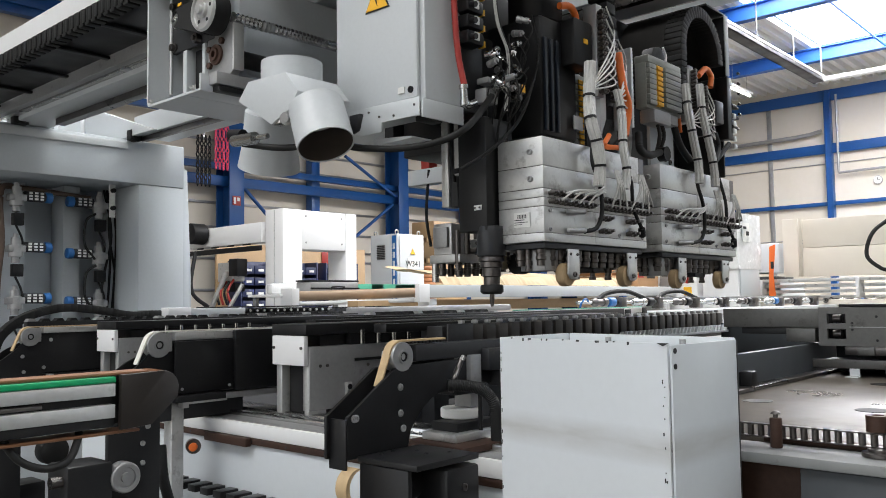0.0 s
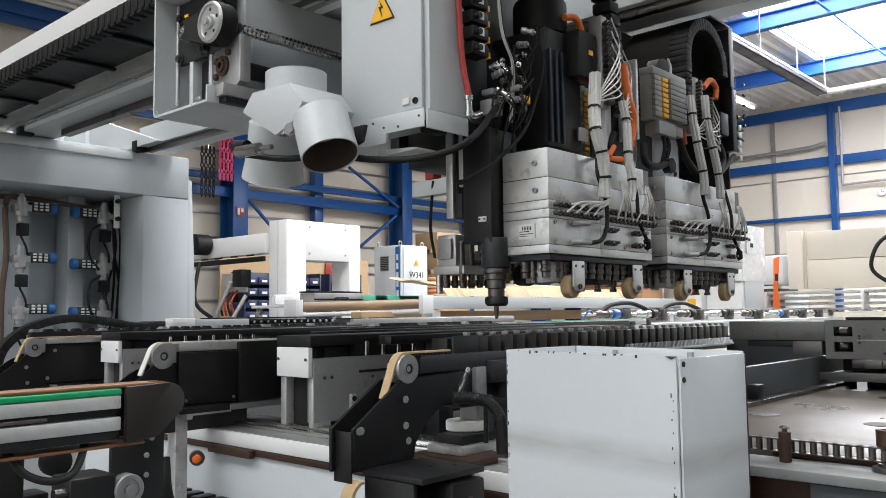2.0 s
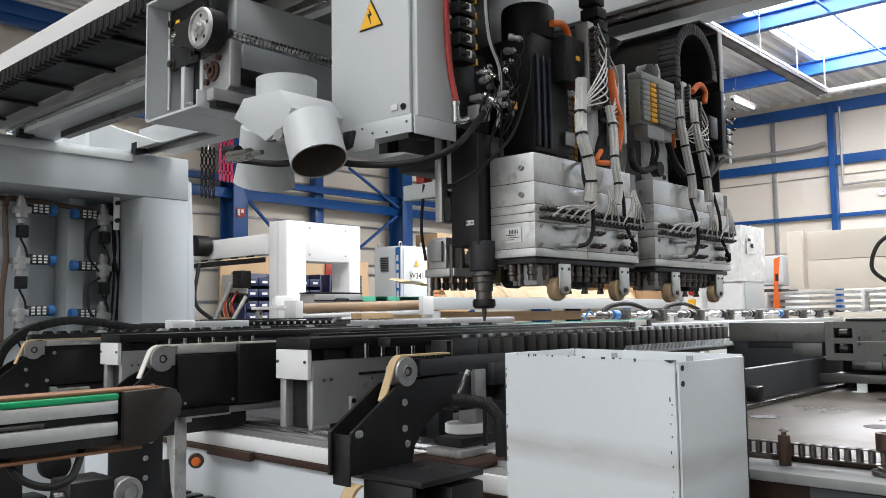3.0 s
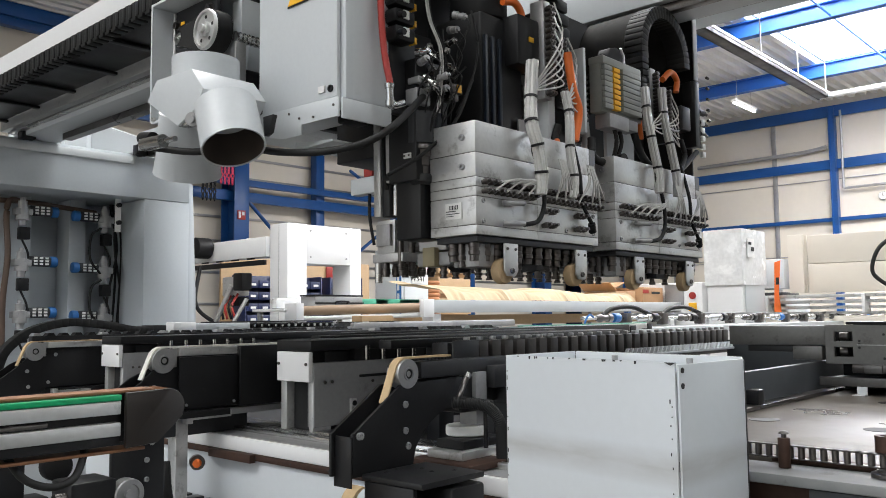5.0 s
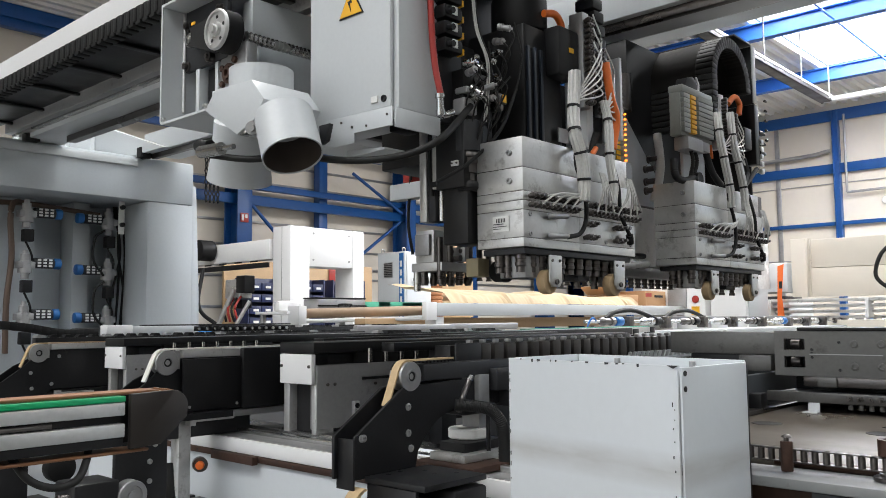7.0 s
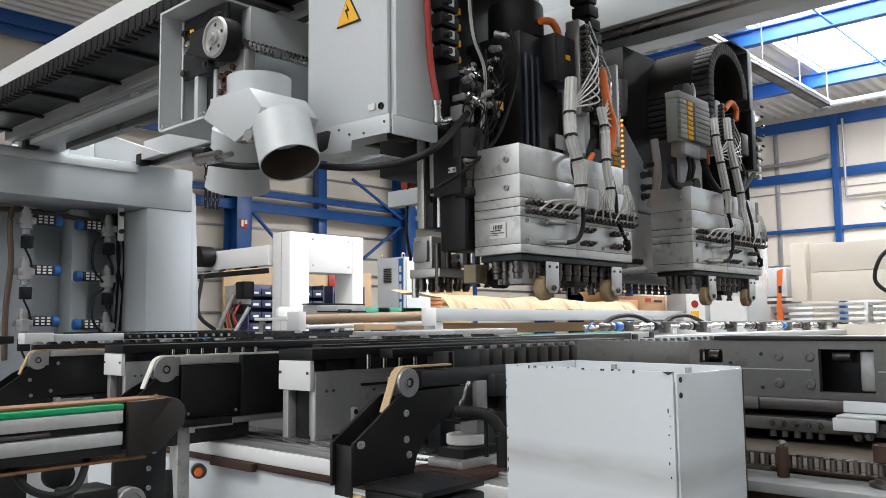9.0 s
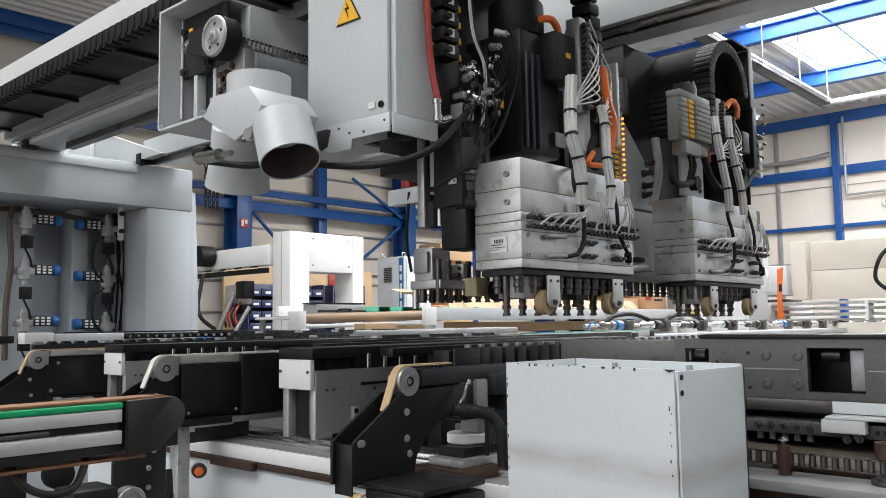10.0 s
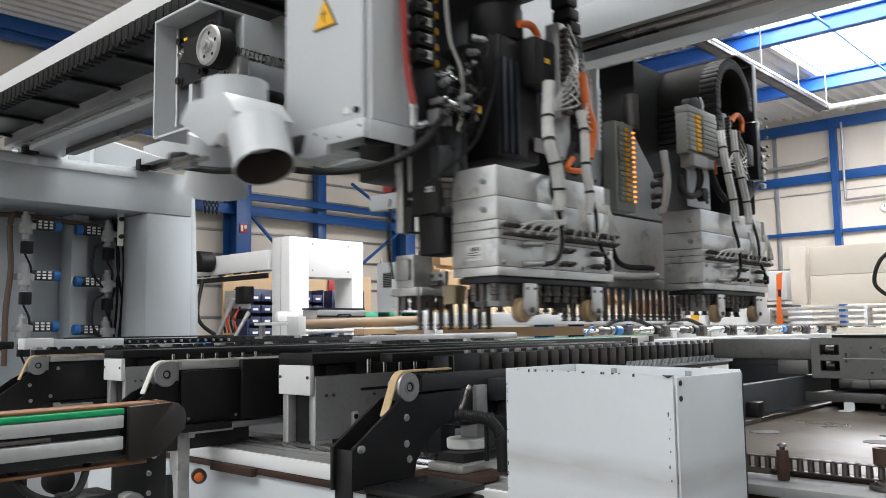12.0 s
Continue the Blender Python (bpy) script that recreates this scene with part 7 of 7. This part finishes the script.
def feed_slider():
    f = thing("feed_slider", 2.0, 3.03, 0.98, "light grey feed slider with black rollers and trailing cable chain", "slide")
    y = 3.0
    part("slider_end", B((1.70, 1.80, y, y + 0.06, 1.005, 1.043), bev=0.003), WHITE, f)
    part("slider_body", B((1.80, 2.06, y + 0.004, y + 0.05, 1.005, 1.038), bev=0.003), PAINT, f)
    part("slider_beam", B((2.06, 2.55, y + 0.01, y + 0.05, 1.0, 1.012)), ALUDULL, f)
    part("top_strip", B((1.85, 2.55, y + 0.02, y + 0.05, 1.0385, 1.044)), BLACK, f)
    for k in range(13):
        part("slider_roller", C((2.075 + k * 0.036, y - 0.004, 1.025), (2.075 + k * 0.036, y + 0.05, 1.025), 0.0105, 14), BLACKPLASTIC, f)
        part("roller_tip", C((2.075 + k * 0.036, y - 0.010, 1.025), (2.075 + k * 0.036, y - 0.004, 1.025), 0.006, 12), STEEL, f)
    part("cable_clamp", B((1.58, 1.66, y - 0.02, y + 0.03, 1.008, 1.034), bev=0.004), BLACK, f)
    arch = [(1.02, 2.92, 0.88), (1.05, 2.92, 0.96), (1.13, 2.92, 1.02), (1.25, 2.93, 1.048), (1.38, 2.95, 1.040), (1.52, 2.98, 1.018), (1.62, 3.0, 1.020)]
    line = spline(arch, 5)
    for p, q in zip(line, line[1:]):
        a = math.atan2(q.z - p.z, q.x - p.x)
        bm = B((-0.004, (q - p).length + 0.002, -0.02, 0.02, -0.014, 0.014), bev=0.003)
        bmesh.ops.transform(bm, matrix=Matrix.Translation(p) @ Euler((0, -a, 0)).to_matrix().to_4x4(), verts=bm.verts)
        part("chain_link", bm, RUBBER, f)
    return f


def toothed_bars():
    for y, x0, x1, z in ((2.78, 1.08, 2.5, 1.0), (3.2, 2.0, 3.2, 1.018), (2.0, 1.85, 2.5, 1.005)):
        t = thing("toothed_bar", (x0 + x1) / 2, y, z - 0.06, "black toothed support bar across the machine table", "support bar", "support bars")
        part("bar_body", B((x0, x1, y, y + 0.03, z - 0.05, z + 0.006), bev=0.001), BLACK, t)
        n = int((x1 - x0) / 0.045)
        for k in range(n):
            part("tooth", prism([(x0 + k * 0.045, z + 0.006), (x0 + k * 0.045 + 0.007, z + 0.015), (x0 + k * 0.045 + 0.022, z + 0.015), (x0 + k * 0.045 + 0.029, z + 0.006)], "y", y, y + 0.03, 0), BLACKPLASTIC if k % 5 else ALUDULL, t)
        part("bar_leg", B((x0 + 0.2, x0 + 0.26, y, y + 0.03, 0.77, z - 0.05)), BLACK, t)
        part("bar_leg", B((x1 - 0.26, x1 - 0.2, y, y + 0.03, 0.77, z - 0.05)), BLACK, t)
    # clamp row: dark gripper blocks side by side
    g = thing("gripper_row", 1.85, 1.12, 0.9, "row of dark gripper blocks on a grey rail", "gripper")
    part("end_plate", B((1.222, 1.30, 1.095, 1.10, 0.957, 1.006)), DARK, g)
    for k in range(30):
        x = 1.262 + k * 0.042
        part("gripper_block", B((x + 0.004, x + 0.034, 1.10, 1.135, 0.960, 1.004), bev=0.003), GRIPPER, g)
        part("gripper_peg", B((x + 0.014, x + 0.024, 1.105, 1.118, 1.0045, 1.0125), bev=0.003), ALUDULL, g)
        part("gripper_gap", B((x + 0.035, x + 0.041, 1.112, 1.13, 0.962, 1.0), bev=0.001), ALU, g)
    part("gripper_rail", B((1.25, 2.6, 1.136, 1.18, 0.93, 1.0)), BLACK, g)
    part("rail_foot", B((1.4, 1.5, 1.14, 1.18, 0.77, 0.93)), DARK, g)
    part("rail_foot", B((2.3, 2.4, 1.14, 1.18, 0.77, 0.93)), DARK, g)
    part("comb_plate", B((1.84, 2.62, 1.075, 1.082, 0.945, 0.952)), PAINT, g)
    for k in range(34):
        x = 1.85 + 0.0225 * k
        part("comb_tooth", prism([(x, 0.952), (x + 0.008, 0.952), (x + 0.018, 0.968), (x + 0.010, 0.968)], "y", 1.075, 1.082, 0), PAINT, g)
    # tray and flat rails between consoles
    for (x0, x1, y0, y1, z0, z1, mt, lab) in ((1.25, 1.9, 1.30, 1.34, 0.985, 1.004, BLACK, "flat black steel rail across the machine table"),
                                             (1.3, 2.3, 1.60, 1.64, 0.99, 1.010, BLACK, "flat black steel rail across the machine table"),
                                             (1.55, 3.1, 1.78, 1.82, 0.985, 1.012, BLACK, "flat black steel rail across the machine table")):
        r = thing("support_rail", (x0 + x1) / 2, (y0 + y1) / 2, z0, lab, "rail", "support rails")
        part("rail_body", B((x0, x1, y0, y1, z0, z1), bev=0.002), mt, r)
        part("rail_leg", B((x0 + 0.15, x0 + 0.2, y0, y1, 0.77, z0 - 0.0005)), DARK, r)
        part("rail_leg", B((x1 - 0.2, x1 - 0.15, y0, y1, 0.77, z0 - 0.0005)), DARK, r)
    for (y, x0, x1) in ((1.95, 2.1, 3.4), (2.45, 2.3, 3.0), (2.3, 3.05, 4.2)):
        c = thing("belt_track", (x0 + x1) / 2, y, 0.96, "aluminium belt track with a thin green belt", "conveyor", "green belt tracks")
        part("track_profile", B((x0, x1, y, y + 0.035, 0.975, 1.004), bev=0.002), ALU, c)
        part("green_belt", B((x0, x1, y + 0.002, y + 0.033, 1.0045, 1.0085), bev=0.001), TEAL, c)
        part("track_end", B((x1, x1 + 0.05, y - 0.003, y + 0.038, 0.97, 1.003)), BLACK, c)
        for xx in (x0 + 0.2, x1 - 0.25):
            part("track_leg", B((xx, xx + 0.05, y, y + 0.035, 0.0, 0.9745)), ALUDULL, c)
    for y, x0, x1 in ((2.95, 2.6, 3.3), (3.3, 3.0, 4.3)):
        a = thing("alu_profile", (x0 + x1) / 2, y, 0.95, "bare aluminium side profile with rounded end", "profile", "side profiles")
        part("profile_body", B((x0, x1, y, y + 0.03, 0.99, 1.030), bev=0.008), ALUDULL, a)
        part("profile_leg", B((x0 + 0.1, x0 + 0.16, y, y + 0.03, 0, 0.989)), ALUDULL, a)
        part("profile_leg", B((x1 - 0.2, x1 - 0.14, y, y + 0.03, 0, 0.989)), ALUDULL, a)


def drive_shafts():
    s = thing("drive_shaft_row", 6.5, 2.6, 0.99, "row of steel drive shafts with black and steel couplings", "drive shaft")
    part("shaft", C((4.0, 2.6, 1.035), (10.5, 2.6, 1.0), 0.010, 14), STEEL, s)
    rng = random.Random(3)
    x = 4.15
    k = 0
    while x < 10.2:
        z = 1.035 - 0.035 * (x - 4) / 6.5
        part("coupling", lathe((x, 2.6, z), (x + 1, 2.6, z), [(0, 0.014), (0.03, 0.025), (0.05, 0.025), (0.052, 0.019), (0.12, 0.019), (0.122, 0.025), (0.16, 0.025), (0.18, 0.014)], 16), STEEL if k % 2 else DARKSTEEL, s)
        part("coupling_band", C((x + 0.185, 2.6, z), (x + 0.25, 2.6, z), 0.028, 16, bev=0.004), BLACKPLASTIC if k % 5 else BLUEPLASTIC, s)
        part("bearing", B((x + 0.30, x + 0.36, 2.57, 2.63, z - 0.045, z + 0.03), bev=0.006), DARKSTEEL, s)
        x += 0.42 + 0.22 * rng.random()
        k += 1
    part("shaft_bed", B((3.9, 10.6, 2.5, 2.75, 0.93, 0.972), bev=0.004), PAINT, s)
    part("shaft_leg", B((4.2, 4.3, 2.55, 2.7, 0, 0.93)), PAINT, s)
    part("shaft_leg", B((9.2, 9.3, 2.55, 2.7, 0, 0.93)), PAINT, s)
    part("cover_strip", B((4.6, 10.6, 2.70, 2.74, 1.045, 1.06)), ALUDULL, s)
    part("strip_post", B((4.62, 4.66, 2.70, 2.74, 0.9725, 1.0445)), ALUDULL, s)
    part("strip_post", B((9.0, 9.04, 2.70, 2.74, 0.9725, 1.0445)), ALUDULL, s)
    part("blue_hose", hose([(3.98, 2.58, 0.97), (4.0, 2.57, 1.03), (4.04, 2.57, 1.055), (4.09, 2.58, 1.04)], 0.006, 8), BLUEPLASTIC, s)
    for x0 in (4.35, 5.1):
        part("black_hose", hose([(x0, 2.68, 1.05), (x0 + 0.12, 2.68, 1.09), (x0 + 0.35, 2.68, 1.10), (x0 + 0.6, 2.68, 1.05)], 0.014, 10), RUBBER, s)
    b = thing("blue_box", 3.2, 5.2, 0, "bright blue plastic box on a white stand", "box")
    part("box", B((2.98, 3.32, 5.15, 5.35, 0.86, 1.0), bev=0.006), mat("bright_blue_plastic", (0.0, 0.22, 0.62), 0.35), b)
    part("stand", B((2.9, 3.9, 5.15, 5.6, 0, 0.858), (3.33, 3.9, 5.15, 5.6, 0.858, 0.98)), WHITE, b)


conveyors()
arm_three()
grey_box()
table()
SLIDE = slider()
FEED = feed_slider()
toothed_bars()
drive_shafts()


# ---- movements ----
def motions():
    g = [(0, 0), (0.5, .026), (1, .017), (1.5, .011), (2, -.002), (2.5, .019), (3, .033), (3.2, .03), (4.8, .022), (5, .02), (5.5, .02), (6, .017), (6.5, -.008), (7, -.008),
         (9, -.007), (10, -.007), (10.5, 0), (11, -.002), (11.5, -.001), (12, .019)]
    a1 = [(0, 0), (0.5, -.009), (1, .015), (1.5, .015), (2, -.005), (2.5, -.013), (3, .001), (3.2, .012), (4.6, .005), (4.8, -.045), (5, -.194), (5.5, -.213), (6, -.216), (6.2, -.21), (6.4, -.135), (6.5, -.114),
          (7, -.102), (9, -.102), (10, -.101), (10.2, -.105), (10.4, -.225), (10.5, -.308), (11, -.343), (11.5, -.341), (11.75, -.335), (12, -.137)]
    a2 = [(0, 0), (0.5, -.008), (1, .014), (1.5, .014), (2, -.005), (2.5, -.012), (3, .005), (3.2, .014), (4.6, .005), (4.8, -.045), (5, -.196), (5.5, -.214), (6, -.22), (6.2, -.20), (6.4, .02), (6.5, .084),
          (7, .118), (9, .117), (10, .121), (10.2, .119), (10.4, .065), (10.5, .026), (11, .008), (11.5, .01), (11.75, .02), (12, .226)]
    zb = [(0, 0), (3, 0), (5, .035), (5.5, .02), (6, .019), (6.5, .022), (7, .022), (9.05, .022), (9.3, -.018), (9.5, -.018), (10, -.008), (10.5, -.015), (11, -.026),
          (11.5, -.018), (12, -.012)]
    sp = [(0, 0), (3.2, 0), (4.8, .115), (9.05, .115), (9.3, .08), (10, .09), (11, .07), (11.5, .078), (12, .085)]
    qu = [(0, 0), (3.2, 0), (4.8, .12), (12, .12)]
    bit = [(0, 0), (9, 0), (9.25, -.04), (9.9, -.04), (10.2, -.01), (12, -.01)]
    rear = [(0, 0.02), (9.9, 0.02), (10.25, -.04), (12, -.04)]

    def at(rows, t):
        for (t0, v0), (t1, v1) in zip(rows, rows[1:]):
            if t0 <= t <= t1:
                return v0 + (v1 - v0) * (t - t0) / (t1 - t0)
        return rows[-1][1]

    def slide(ob, rows):
        o = ob.location.copy()
        walk(ob, [(t, pose(o.x + x, o.y + y, o.z + z)) for t, x, y, z in rows])

    slide(GANTRY, [(t, 0, v, 0) for t, v in g])
    slide(HEAD1, [(t, v, at(g, t), 0) for t, v in a1])
    slide(HEAD2, [(t, v, at(g, t), 0) for t, v in a2])
    for blk in (BLOCK1, BLOCK2):
        slide(blk, [(t, 0, 0, v) for t, v in zb])
    sl = [(0, 0), (6, 0), (6.2, -.04), (6.5, -.154), (7, -.305), (8.6, -.64), (9, -.648), (9.5, -.661), (10, -.70), (10.4, -.67), (10.6, -.58), (11, -.355), (11.4, -.07), (11.6, -.02), (12, -.09)]
    fd = [(0, 0), (6.0, 0), (6.2, -.035), (7, -.28), (8.8, -.57), (12, -.57)]
    slide(SLIDE, [(t, v, 0, 0) for t, v in sl])
    slide(FEED, [(t, v, 0, 0) for t, v in fd])
    slide(SPINDLE, [(t, 0, 0, v) for t, v in sp])
    for ob in QUILL:
        slide(ob, [(t, 0, 0, v) for t, v in qu])
    for ob in BITS1 + BITS2:
        slide(ob, [(t, 0, 0, v) for t, v in bit])
    for ob in REARBITS + SIDEBITS:
        slide(ob, [(t, 0, 0, v) for t, v in rear])


motions()
